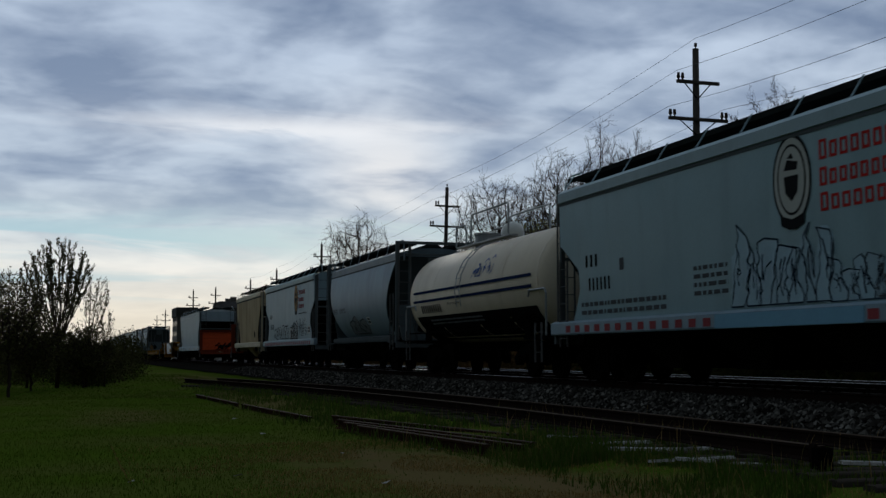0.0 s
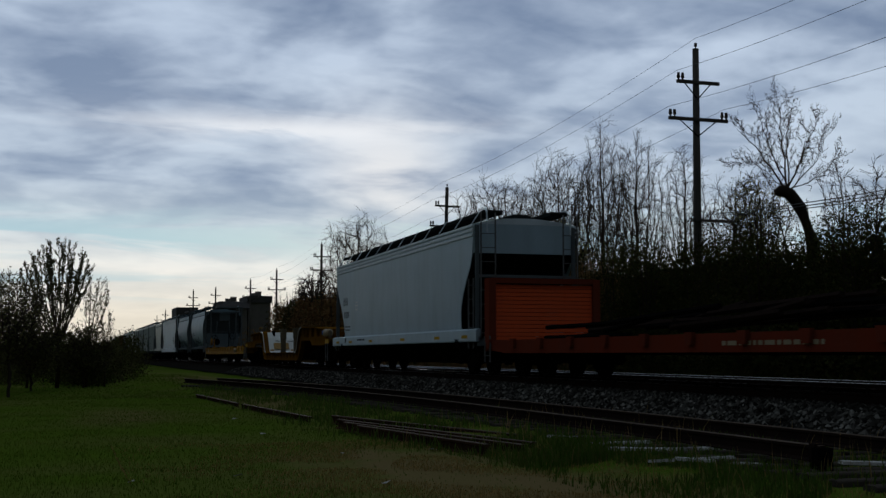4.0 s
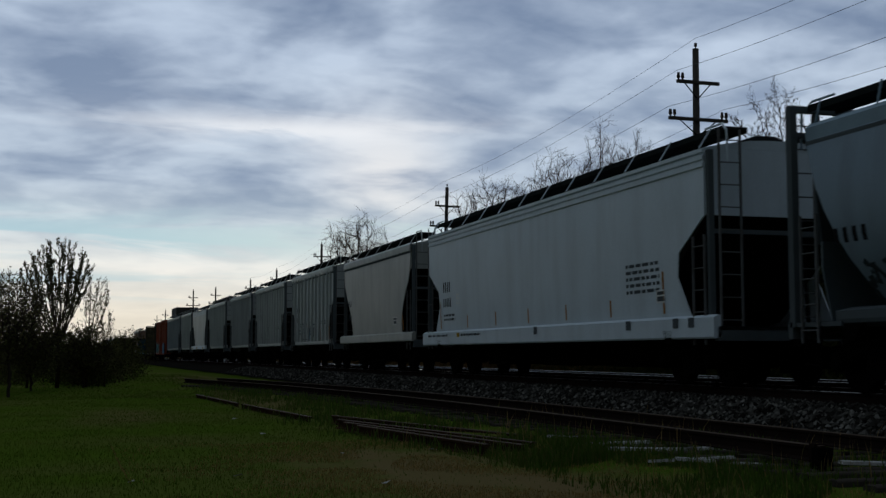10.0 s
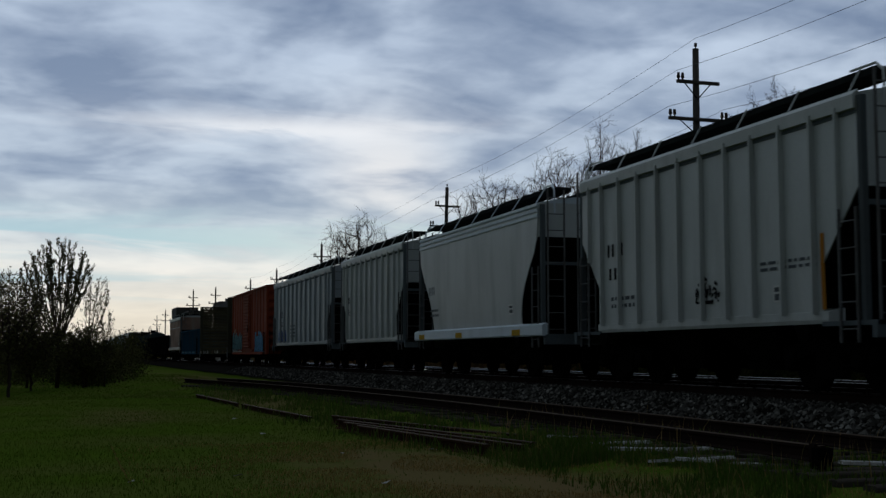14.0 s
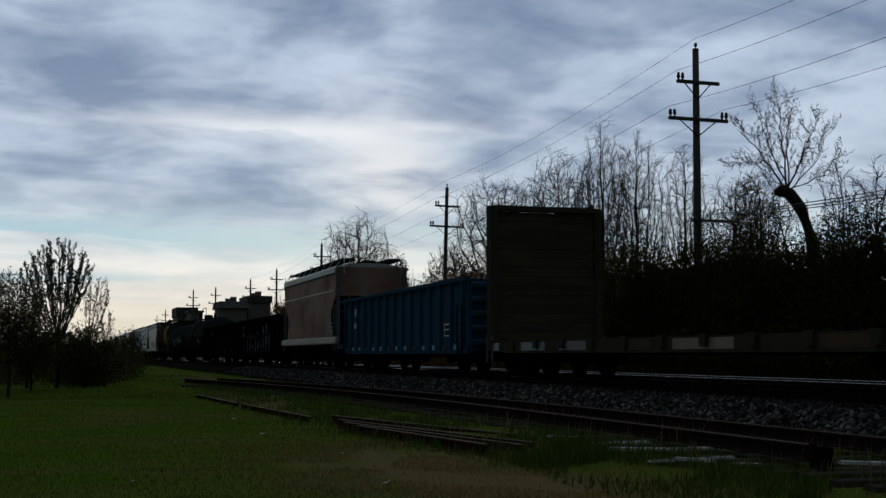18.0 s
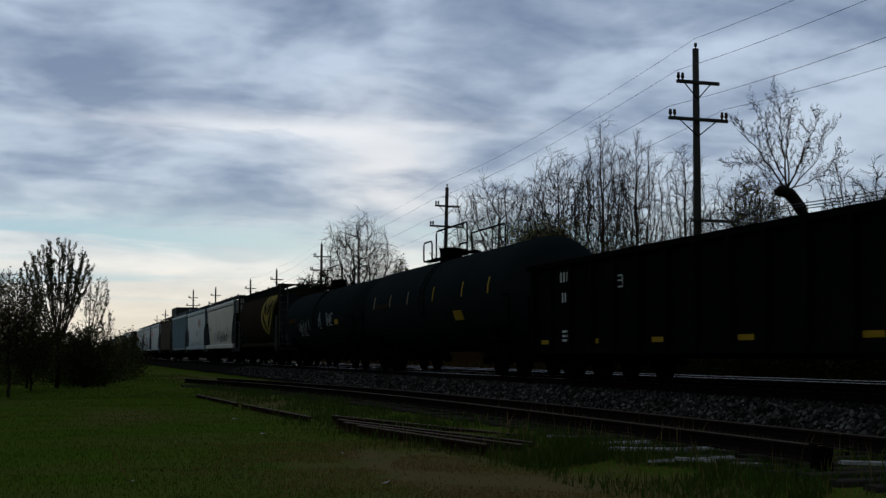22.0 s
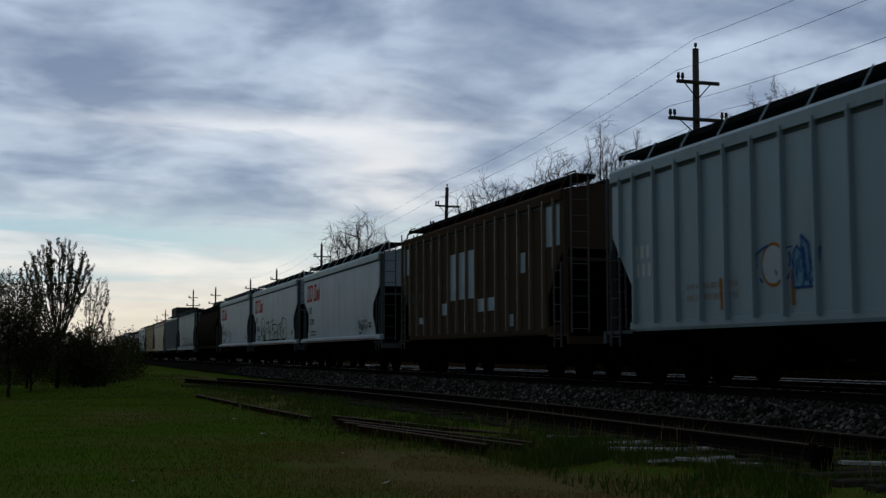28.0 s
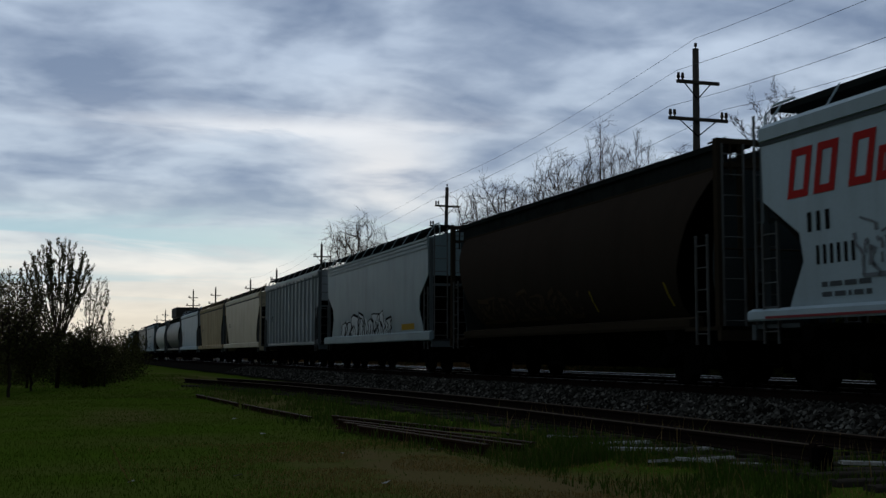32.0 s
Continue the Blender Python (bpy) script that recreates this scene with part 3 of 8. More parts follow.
            part("jacking_pad", Geo().prism([(x - e * 1.95, 1.02), (x - e * 1.55, 1.02), (x - e * 1.6, 0.78), (x - e * 1.8, 0.78)], s * 1.55 - 0.05, s * 1.55 + 0.05), M_DARK, car)
        if frame_ends:
            part("end_beam", Geo().box(x - e * 0.12 - 0.06, x - e * 0.12 + 0.06, -1.46, 1.46, eave + 0.28, eave + 0.38), post_mat, car)
            part("end_beam", Geo().box(x - e * 0.12 - 0.04, x - e * 0.12 + 0.04, -1.46, 1.46, eave - 0.12, eave - 0.04), post_mat, car)
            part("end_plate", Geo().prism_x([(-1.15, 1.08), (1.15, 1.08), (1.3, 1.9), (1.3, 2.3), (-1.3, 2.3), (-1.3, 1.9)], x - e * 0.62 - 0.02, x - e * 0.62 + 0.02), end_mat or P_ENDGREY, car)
            # the hole is a near-black disc standing for its dark inside
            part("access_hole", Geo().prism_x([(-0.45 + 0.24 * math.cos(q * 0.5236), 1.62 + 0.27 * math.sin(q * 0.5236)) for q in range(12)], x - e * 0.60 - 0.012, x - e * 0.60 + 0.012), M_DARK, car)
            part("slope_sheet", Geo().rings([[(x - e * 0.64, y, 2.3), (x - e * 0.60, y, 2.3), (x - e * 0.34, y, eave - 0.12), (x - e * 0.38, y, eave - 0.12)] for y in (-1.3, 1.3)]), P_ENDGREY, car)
            part("cross_rail", Geo().tube([(x - e * 0.1, -1.4, 2.42), (x - e * 0.1, 1.4, 2.42)], 0.018, 5), post_mat, car)
            for y in (-0.62, 0.62):
                part("end_strut", Geo().tube([(x - e * 0.5, y * 1.15, 1.1), (x - e * 0.3, y * 0.8, 3.0), (x - e * 0.34, y * 0.8, 3.3)], [0.035, 0.04, 0.06], 6), post_mat, car)
            part("access_door", Geo().box(x - e * 0.36 - 0.03, x - e * 0.36 + 0.03, -0.3, 0.55, 3.35, 3.95), post_mat, car)
        else:
            part("end_beam", Geo().box(x - e * 0.34 - 0.04, x - e * 0.34 + 0.04, -1.44, 1.44, 2.72, 2.80), post_mat, car)
        part("end_sheet_brace", Geo().tube([(x - e * 0.25, 0.45, 1.1), (x - e * 0.45, 0.5, 2.5)], 0.04, 5), M_DARK, car)
    part("brake_wheel", shared("brake_wheel", make_brake_wheel, M_DARK), M_DARK, car, at=(half - 0.02, 0.75, 2.1))
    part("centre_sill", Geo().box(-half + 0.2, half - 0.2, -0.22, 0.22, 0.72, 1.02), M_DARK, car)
    span = length - 5.6
    for k in range(bays):
        c = (k + 0.5 - bays / 2) * span / bays
        w = span / bays / 2
        g = Geo().rings([[(c - w * 0.98, -1.42, 1.24), (c + w * 0.98, -1.42, 1.24), (c + w * 0.98, 1.42, 1.24), (c - w * 0.98, 1.42, 1.24)],
                         [(c - w * 0.3, -0.75, 0.46), (c + w * 0.3, -0.75, 0.46), (c + w * 0.3, 0.75, 0.46), (c - w * 0.3, 0.75, 0.46)]])
        # bays take the same darkened colour unless a bay_mat is given
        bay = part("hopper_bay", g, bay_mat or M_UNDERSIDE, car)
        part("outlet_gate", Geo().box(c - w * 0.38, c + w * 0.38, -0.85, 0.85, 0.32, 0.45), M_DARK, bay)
    running_gear(car, length)
    return car, Side(car, levels)


def make_tank_end(r, bulge, s, x, n=28):
    g = Geo()
    rings = []
    for k in range(6):
        a = math.pi / 2 * k / 5
        rings.append([(x + s * bulge * math.sin(a), r * math.cos(a) * math.cos(q), r * math.cos(a) * math.sin(q)) for q in (2 * math.pi * i / n for i in range(n))])
    rings[-1] = [(x + s * bulge, 0.01 * math.cos(q), 0.01 * math.sin(q)) for q in (2 * math.pi * i / n for i in range(n))]
    return rings


def tank_car(label, length, colour, radius=1.44, zc=2.26, dome_x=-0.25, white_dome=False, rail_mat=None, under=None):
    """A tank car: shell with dished ends, saddle bands, top platform with railings, end steps and long grab rails."""
    car = car_root("tank_car", label)
    half = length / 2 - 0.12
    rail_mat = rail_mat or M_DARK
    n = 40
    left, right = make_tank_end(radius, 0.5, -1, -half + 0.5, n), make_tank_end(radius, 0.5, 1, half - 0.5, n)
    rings = left[::-1] + right
    g = Geo().rings([[(x, y, z + zc) for x, y, z in r] for r in rings])
    sharp(part("tank_shell", g, colour, car), 50)
    for x in (-half + 0.55, half - 0.55, -half * 0.5, half * 0.5, 0.35):
        g = Geo()
        g.rings([[(x + o, (radius + 0.012) * math.cos(q), zc + (radius + 0.012) * math.sin(q)) for q in (2 * math.pi * i / n for i in range(n))] for o in (-0.04, 0.04)], caps=False)
        part("shell_band", g, colour, car)
    for e in (-1, 1):
        x = e * (length / 2 - 1.8)
        g = Geo()
        g.prism_x([(-1.3, 1.75), (-1.05, 1.25), (-0.5, 0.95), (0.5, 0.95), (1.05, 1.25), (1.3, 1.75), (0.9, 1.15), (0.45, 0.8), (-0.45, 0.8), (-0.9, 1.15)], x - 0.35, x + 0.35)
        part("saddle", g, under or M_DARK, car)
        X = e * length / 2
        part("end_platform", Geo().box(min(X, X - e * 1.5), max(X, X - e * 1.5), -1.5, 1.5, 0.95, 1.03), M_DARK, car)
        for s in (-1, 1):
            part("end_rail", Geo().tube([(X - e * 0.1, s * 1.46, 1.0), (X - e * 0.1, s * 1.46, 2.05), (X - e * 0.2, s * 1.46, 2.15), (X - e * 1.2, s * 1.46, 2.15), (X - e * 1.3, s * 1.46, 2.0)], 0.028, 6), rail_mat, car)
            ladder(car, "x", 0.95, (X - e * 0.5, s * 1.5, 0.4), M_RUNG if rail_mat is not M_DARK else M_DARK)
            part("bolster_arm", Geo().prism([(X - e * 1.7, 1.0), (X - e * 2.1, 1.0), (X - e * 2.0, 1.5), (X - e * 1.8, 1.5)], s * 1.2 - 0.06, s * 1.2 + 0.06), under or M_DARK, car)
    for s in (-1, 1):
        part("grab_rail", Geo().tube([(-half + 0.8, s * (radius + 0.08), 1.25), (half - 0.8, s * (radius + 0.08), 1.25)], 0.02, 5), M_DARK, car)
        for o in (-0.2, 0.2):
            part("side_ladder_stile", Geo().tube([(dome_x + 0.5 + o, s * (radius + 0.07) * math.cos(q), zc + (radius + 0.07) * math.sin(q)) for q in (-0.3, 0.0, 0.3, 0.6, 0.9, 1.15)], 0.014, 4), rail_mat, car)
        for q in (-0.2, 0.02, 0.24, 0.46, 0.68, 0.9):
            part("rung", Geo().tube([(dome_x + 0.5 + o, s * (radius + 0.07) * math.cos(q), zc + (radius + 0.07) * math.sin(q)) for o in (-0.2, 0.2)], 0.012, 4), rail_mat, car)
    # platform at the top with valves
    zt = zc + radius
    part("top_platform", Geo().box(dome_x - 2.4, dome_x + 2.4, -0.62, -0.34, zt + 0.0, zt + 0.05), rail_mat, car)
    part("top_platform", Geo().box(dome_x - 2.4, dome_x + 2.4, 0.34, 0.62, zt + 0.0, zt + 0.05), rail_mat, car)
    part("valve_housing", Geo().rings([[(dome_x - 1.2 + r * math.cos(q), r * math.sin(q), z) for q in (2 * math.pi * i / 16 for i in range(16))]
                                       for r, z in ((0.38, zt - 0.05), (0.38, zt + 0.33), (0.41, zt + 0.34), (0.41, zt + 0.40), (0.1, zt + 0.44))]), M_DARK if not white_dome else rail_mat, car)
    if white_dome:
        rings = [[(dome_x + 1.05 + 0.34 * math.sin(a) * math.cos(q), 0.34 * math.sin(a) * math.sin(q), zt + 0.2 + 0.34 * math.cos(a)) for q in (2 * math.pi * i / 16 for i in range(16))]
                 for a in (0.02, 0.4, 0.8, 1.2, 1.57, 1.9)]
        sharp(part("dome_cover", Geo().rings(rings[::-1]), M_WHITE, car, "white domed cover"), 60)
    for s in (-1, 1):
        y = s * 0.62
        part("platform_railing", Geo().tube([(dome_x - 2.4, y, zt + 0.05), (dome_x - 2.4, y, zt + 0.6), (dome_x - 2.3, y, zt + 0.66), (dome_x - 1.5, y, zt + 0.66), (dome_x - 1.4, y, zt + 0.55),
                                             (dome_x - 1.4, y, zt + 0.05)], 0.028, 6), rail_mat, car)
        part("platform_railing", Geo().tube([(dome_x - 0.9, y, zt + 0.05), (dome_x - 0.9, y, zt + 0.85), (dome_x - 0.8, y, zt + 0.92), (dome_x + 2.3, y, zt + 0.92), (dome_x + 2.4, y, zt + 0.85),
                                             (dome_x + 2.4, y, zt + 0.05)], 0.028, 6), rail_mat, car)
        part("valve", Geo().lathe_y([(0.02, 0), (0.09, 0.02), (0.09, 0.14), (0.04, 0.2)], 10, (dome_x + 0.6, s * 0.2, zt + 0.14)), M_DARK, car)
    part("centre_sill", Geo().box(-length / 2 + 0.2, length / 2 - 0.2, -0.22, 0.22, 0.68, 0.95), M_DARK, car)
    running_gear(car, length)
    levels = [(zc + radius * math.sin(a), radius * math.cos(a) + 0.004, 0) for a in (math.pi * (k - 12) / 24.5 for k in range(1, 24))]
    return car, Side(car, levels, 0.014)


def gondola(label, length, colour, height=2.75, ribs=15, floor_z=0.72, rib_mat=None, load=None):
    """An open gondola: ribbed side walls with thickness, top chord, corrugated ends and floor."""
    car = car_root("gondola_car", label)
    half = length / 2
    z0 = floor_z
    for s in (-1, 1):
        part("side_wall", Geo().box(-half, half, min(s * 1.44, s * 1.50), max(s * 1.44, s * 1.50), z0, height - 0.1), colour, car)
        part("top_chord", Geo().prism_x([(s * 1.40, height - 0.12), (s * 1.60, height - 0.12), (s * 1.61, height - 0.02), (s * 1.58, height), (s * 1.42, height)], -half, half), colour, car)
        part("side_sill", Geo().box(-half, half, min(s * 1.42, s * 1.56), max(s * 1.42, s * 1.56), z0 - 0.05, z0 + 0.1), colour, car)
        for k in range(ribs):
            x = -half + 0.35 + (length - 0.7) * k / (ribs - 1)
            part("rib", shared(("gon_rib", s, round(height, 2), round(z0, 2), colour.name), lambda: Geo().rings([
                [(-0.09, s * 1.49, z), (-0.06, s * 1.60, z), (0.06, s * 1.60, z), (0.09, s * 1.49, z)] for z in (z0 + 0.02, height - 0.12)]), colour), colour, car, at=(x, 0, 0))
    for e in (-1, 1):
        wall = part("end_wall", Geo().box(e * half - 0.05, e * half + 0.05, -1.44, 1.44, z0, height - 0.05), colour, car)
        for k in range(5):
            z = z0 + 0.25 + (height - z0 - 0.5) * k / 4
            part("end_rib", Geo().prism([(e * half + e * 0.05, z - 0.1), (e * half + e * 0.14, z - 0.05), (e * half + e * 0.14, z + 0.05), (e * half + e * 0.05, z + 0.1)], -1.42, 1.42), colour, wall)
        for s in (-1, 1):
            ladder(car, "x", 1.5, (e * (half - 0.45), s * 1.62, 0.5), M_DARK)
    part("floor_plate", Geo().box(-half + 0.06, half - 0.06, -1.43, 1.43, z0, z0 + 0.06), M_DARK, car)
    if load:
        load(car, half, height)
    part("centre_sill", Geo().box(-half, half, -0.22, 0.22, 0.5, z0), M_DARK, car)
    running_gear(car, length)
    return car, Side(car, [(0.5, 1.502, 0), (3.0, 1.502, 0)])


def box_car(label, length, colour):
    """A box car with ribbed sides, a corrugated sliding door and ribbed ends."""
    car = car_root("box_car", label)
    half = length / 2
    sharp(part("body", Geo().rings(body_rings([(0.62, 1.47, 0.02), (0.8, 1.48, 0), (4.3, 1.48, 0), (4.42, 1.47, 0)], length)), colour, car), 20)
    part("roof", Geo().prism_x([(-1.58, 4.40), (-1.58, 4.50), (0, 4.66), (1.58, 4.50), (1.58, 4.40)], -half - 0.06, half + 0.06), colour, car)
    for s in (-1, 1):
        for k in range(14):
            x = -half + 0.35 + (length - 0.7) * k / 13
            if -2.15 < x < 1.3:
                continue
            part("rib", shared(("box_rib", s), lambda: Geo().rings([
                [(-0.10, s * 1.47, z), (-0.05, s * 1.525, z), (0.05, s * 1.525, z), (0.10, s * 1.47, z)] for z in (0.66, 4.38)]), colour), colour, car, at=(x, 0, 0))
        door = Geo().box(-1.95, 1.1, min(s * 1.48, s * 1.53), max(s * 1.48, s * 1.53), 0.95, 4.3)
        for k in range(17):
            z = 1.05 + 3.15 * k / 16
            door.prism_x([(s * 1.53, z - 0.06), (s * 1.585, z - 0.02), (s * 1.585, z + 0.03), (s * 1.53, z + 0.07)], -1.88, 1.03)
        d = part("door", door, colour, car)
        part("door_latch", Geo().tube([(1.0, s * 1.62, 1.0), (1.0, s * 1.62, 4.2)], 0.03, 6), colour, d)
        part("door_handle", Geo().tube([(0.75, s * 1.6, 1.9), (0.75, s * 1.64, 2.0), (0.75, s * 1.64, 2.3), (0.75, s * 1.6, 2.4)], 0.02, 5), M_DARK, d)
        part("door_track", Geo().box(-3.6, 2.6, min(s * 1.5, s * 1.62), max(s * 1.5, s * 1.62), 0.82, 0.9), colour, car)
        part("side_sill", Geo().box(-half, half, min(s * 1.44, s * 1.55), max(s * 1.44, s * 1.55), 0.60, 0.74), colour, car)
    for e in (-1, 1):
        g = Geo()
        for k in range(8):
            z = 1.0 + 3.2 * k / 7
            g.prism([(e * half, z - 0.17), (e * (half + 0.11), z - 0.07), (e * (half + 0.11), z + 0.07), (e * half, z + 0.17)], -1.4, 1.4)
        part("end_corrugation", g, colour, car)
        for s in (-1, 1):
            part("corner_post", Geo().box(e * half - 0.06, e * half + 0.08, s * 1.47 - 0.06, s * 1.47 + 0.06, 0.62, 4.4), colour, car)
            ladder(car, "x", 1.5, (e * (half - 0.5), s * 1.60, 0.35), M_DARK)
            ladder(car, "y", 1.6, (e * (half + 0.16), s * 1.15, 0.4), M_DARK)
    part("brake_wheel", shared("brake_wheel", make_brake_wheel, M_DARK), M_DARK, car, at=(half + 0.25, 0.6, 2.6))
    part("centre_sill", Geo().box(-half - 0.3, half + 0.3, -0.25, 0.25, 0.55, 0.85), M_DARK, car)
    running_gear(car, length + 0.6)
    return car, Side(car, [(0.5, 1.482, 0), (5.0, 1.482, 0)], 0.042)


def flat_deck(car, half, colour, z0, z1, pockets=14):
    """The deck of a flat car with its deep side sills and stake pockets."""
    for s in (-1, 1):
        part("side_sill", Geo().prism([(-half, z1), (half, z1), (half, z0 + 0.12), (half - 1.6, z0), (-half + 1.6, z0), (-half, z0 + 0.12)],
                                      min(s * 1.46, s * 1.56), max(s * 1.46, s * 1.56)), colour, car)
        for k in range(pockets):
            x = -half + 0.5 + (2 * half - 1.0) * k / (pockets - 1)
            part("stake_pocket", shared(("pocket", s, round(z1, 2), colour.name), lambda: Geo().prism(
                [(-0.1, z1 - 0.2), (-0.14, z1 + 0.03), (0.14, z1 + 0.03), (0.1, z1 - 0.2)], min(s * 1.56, s * 1.64), max(s * 1.56, s * 1.64)), colour), colour, car, at=(x, 0, 0))
    part("deck", Geo().box(-half, half, -1.47, 1.47, z1 - 0.07, z1 - 0.004), M_TIE, car)
    for e in (-1, 1):
        part("end_sill", Geo().box(e * half - 0.08, e * half + 0.08, -1.5, 1.5, z0 + 0.05, z1), colour, car)
        for s in (-1, 1):
            ladder(car, "x", 0.7, (e * (half - 0.4), s * 1.6, 0.38), M_RUNG)
    part("centre_sill", Geo().box(-half, half, -0.3, 0.3, z0 - 0.05, z1 - 0.1), M_DARK, car)


def bulkhead_flat(label, length, colour, top, board_mat, deck0=0.62, deck1=1.0, outer_mat=None):
    """A flat car with a tall bulkhead at each end, boarded on the inside."""
    car = car_root("bulkhead_flat_car", label)
    half = length / 2
    flat_deck(car, half, colour, deck0, deck1, 12)
    for e in (-1, 1):
        x = e * (half - 0.35)
        b = part("bulkhead", Geo().box(x - 0.16, x + 0.16, -1.5, 1.5, top - 0.14, top), colour, car)
        for s in (-1, 1):
            part("bulkhead_post", Geo().box(x - 0.18, x + 0.18, s * 1.5 - 0.1, s * 1.5 + 0.1, deck1, top - 0.01), colour, b)
        for y in (-0.75, 0, 0.75):
            part("bulkhead_stiffener", Geo().box(x - 0.05 + e * 0.08, x + 0.05 + e * 0.08, y - 0.08, y + 0.08, deck1, top - 0.1), colour, b)
        rows = 14
        for k in range(rows):
            z0 = deck1 + 0.02 + (top - 0.18 - deck1) * k / rows
            z1 = deck1 + 0.02 + (top - 0.18 - deck1) * (k + 1) / rows - 0.012
            part("board", shared(("bulk_board", round(z1 - z0, 3), board_mat.name), lambda: Geo().box(-0.035, 0.035, -1.4, 1.4, 0, z1 - z0), board_mat), board_mat, b, at=(x - e * 0.04, 0, z0))
            om = outer_mat or board_mat
            part("board", shared(("bulk_board", round(z1 - z0, 3), om.name), lambda: Geo().box(-0.035, 0.035, -1.4, 1.4, 0, z1 - z0), om), om, b, at=(x + e * 0.17, 0, z0))
    running_gear(car, length)
    return car, Side(car, [(0.4, 1.56, 0), (1.1, 1.56, 0)])


# ---- the cars of the train, from the head ----
def place(made, x):
    car = made[0] if isinstance(made, tuple) else made
    TRAIN.append((car, x))
    return made[1] if isinstance(made, tuple) else None


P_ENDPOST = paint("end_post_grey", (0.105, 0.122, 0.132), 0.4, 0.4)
# grey darkened for the shade inside the end frames
P_ENDGREY = paint("shaded_end_grey", (0.050, 0.062, 0.068), 0.5, 0.5)
P_PALEBLUE = paint("pale_blue_grey", (0.25, 0.385, 0.43), 0.3, 0.25)
P_PALEBLUE2 = paint("faded_blue_grey", (0.30, 0.42, 0.48), 0.3, 0.25)
P_SLATE = paint("slate_blue_grey", (0.22, 0.315, 0.385), 0.35, 0.35)
P_SLATE2 = paint("dark_slate_grey", (0.18, 0.245, 0.30), 0.4, 0.4)
P_TAN = paint("tan", (0.47, 0.365, 0.225), 0.5, 1.1, streak=(0.17, 0.085, 0.03))
P_TAN2 = paint("yellowish_tan", (0.46, 0.40, 0.28), 0.3, 0.35, streak=(0.16, 0.10, 0.05))
P_REDFLAT = paint("red_oxide", (0.15, 0.028, 0.014), 0.4, 0.3)
P_ORANGERED = paint("orange_red", (0.66, 0.095, 0.03), 0.25, 0.2)
P_LIGHT = paint("light_grey", (0.35, 0.45, 0.52), 0.25, 0.25)
P_WHITE = paint("white", (0.56, 0.63, 0.69), 0.25, 0.25)
P_CPWHITE = paint("white_grey", (0.42, 0.52, 0.585), 0.3, 0.3)
P_WARM = paint("warm_grey", (0.40, 0.40, 0.37), 0.35, 0.4)
P_CHALK = paint("chalk_white", (0.48, 0.50, 0.49), 0.35, 0.4)
P_CHALK2 = paint("chalk_grey", (0.42, 0.44, 0.44), 0.4, 0.45)
P_BOXGREY = paint("plain_grey", (0.33, 0.36, 0.38), 0.35, 0.4)
P_BOXRED = paint("box_car_red", (0.20, 0.034, 0.013), 0.7, 0.8, streak=(0.05, 0.022, 0.016))
P_YELLOW = paint("machine_yellow", (0.148, 0.062, 0.005), 0.9, 1.0, streak=(0.05, 0.026, 0.014))
P_GONBLUE = paint("gondola_blue", (0.018, 0.068, 0.115), 0.6, 0.45, streak=(0.14, 0.06, 0.03))
P_PINKRUST = material("paint_pinkish_rust", (0.27, 0.165, 0.125), 0.75, second=(0.14, 0.075, 0.052), amount=0.95, scale=0.75, stretch=(0.6, 1, 1.1), streak=(0.25, 0.235, 0.20), streak_amount=0.9, fine=0.25, fine_scale=14, bump=0.06, bump_scale=5, specular=0.05)
P_GREYRUN = paint("weathered_grey_run", (0.25, 0.245, 0.22), 0.6, 0.5, streak=(0.16, 0.09, 0.06))
P_BLACK = paint("sooty_black", (0.0065, 0.0065, 0.0075), 0.35, 0.3, streak=(0.012, 0.010, 0.009), gloss=0.0)
P_TANKBLACK = paint("tank_black", (0.017, 0.0225, 0.0245), 0.3, 0.35, streak=(0.024, 0.026, 0.025), rough=0.55)
P_CREAM = paint("cream", (0.70, 0.60, 0.47), 0.25, 0.3, streak=(0.32, 0.23, 0.14), rough=0.5, gloss=0.2)
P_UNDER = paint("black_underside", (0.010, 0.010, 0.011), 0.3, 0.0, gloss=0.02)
P_BROWN = paint("dark_brown", (0.040, 0.030, 0.021), 0.45, 0.4, streak=(0.016, 0.013, 0.011), gloss=0.02)
P_BROWN2 = paint("rust_brown", (0.040, 0.030, 0.024), 0.5, 0.45, streak=(0.022, 0.016, 0.014), gloss=0.02)
P_BROWNRIB = paint("ribbed_brown", (0.085, 0.058, 0.040), 0.9, 0.9, streak=(0.09, 0.055, 0.035))
P_BROWNRIB_LT = paint("ribbed_brown_posts", (0.21, 0.165, 0.125), 0.5, 0.4, streak=(0.12, 0.07, 0.04))
P_BEIGE = paint("beige_grey", (0.45, 0.44, 0.38), 0.4, 0.45)
P_TEAL = paint("teal_grey", (0.215, 0.295, 0.325), 0.35, 0.35)
P_DARKGREY = paint("dark_grey", (0.15, 0.155, 0.16), 0.4, 0.4)
P_BULKWOOD = material("bulkhead_boards", (0.062, 0.052, 0.027), 0.9, second=(0.022, 0.020, 0.015), amount=0.7, scale=1.2, stretch=(1, 0.4, 3), bump=0.3, bump_scale=15)
M_STENCIL_DARK = paint("dark_spray", (0.02, 0.022, 0.025), 0.3, 0.1, gloss=0.0)
M_WORNSPRAY = paint("worn_pale_spray", (0.30, 0.35, 0.37), 0.7, 0.5, streak=(0.02, 0.02, 0.02))
M_TEALSPRAY = paint("teal_spray", (0.12, 0.26, 0.28), 0.6, 0.4)
M_STRONGBLUE = paint("strong_blue_spray", (0.06, 0.24, 0.42), 0.5, 0.3)
P_BULKSTEEL = paint("olive_steel", (0.05, 0.047, 0.032), 0.5, 0.4)


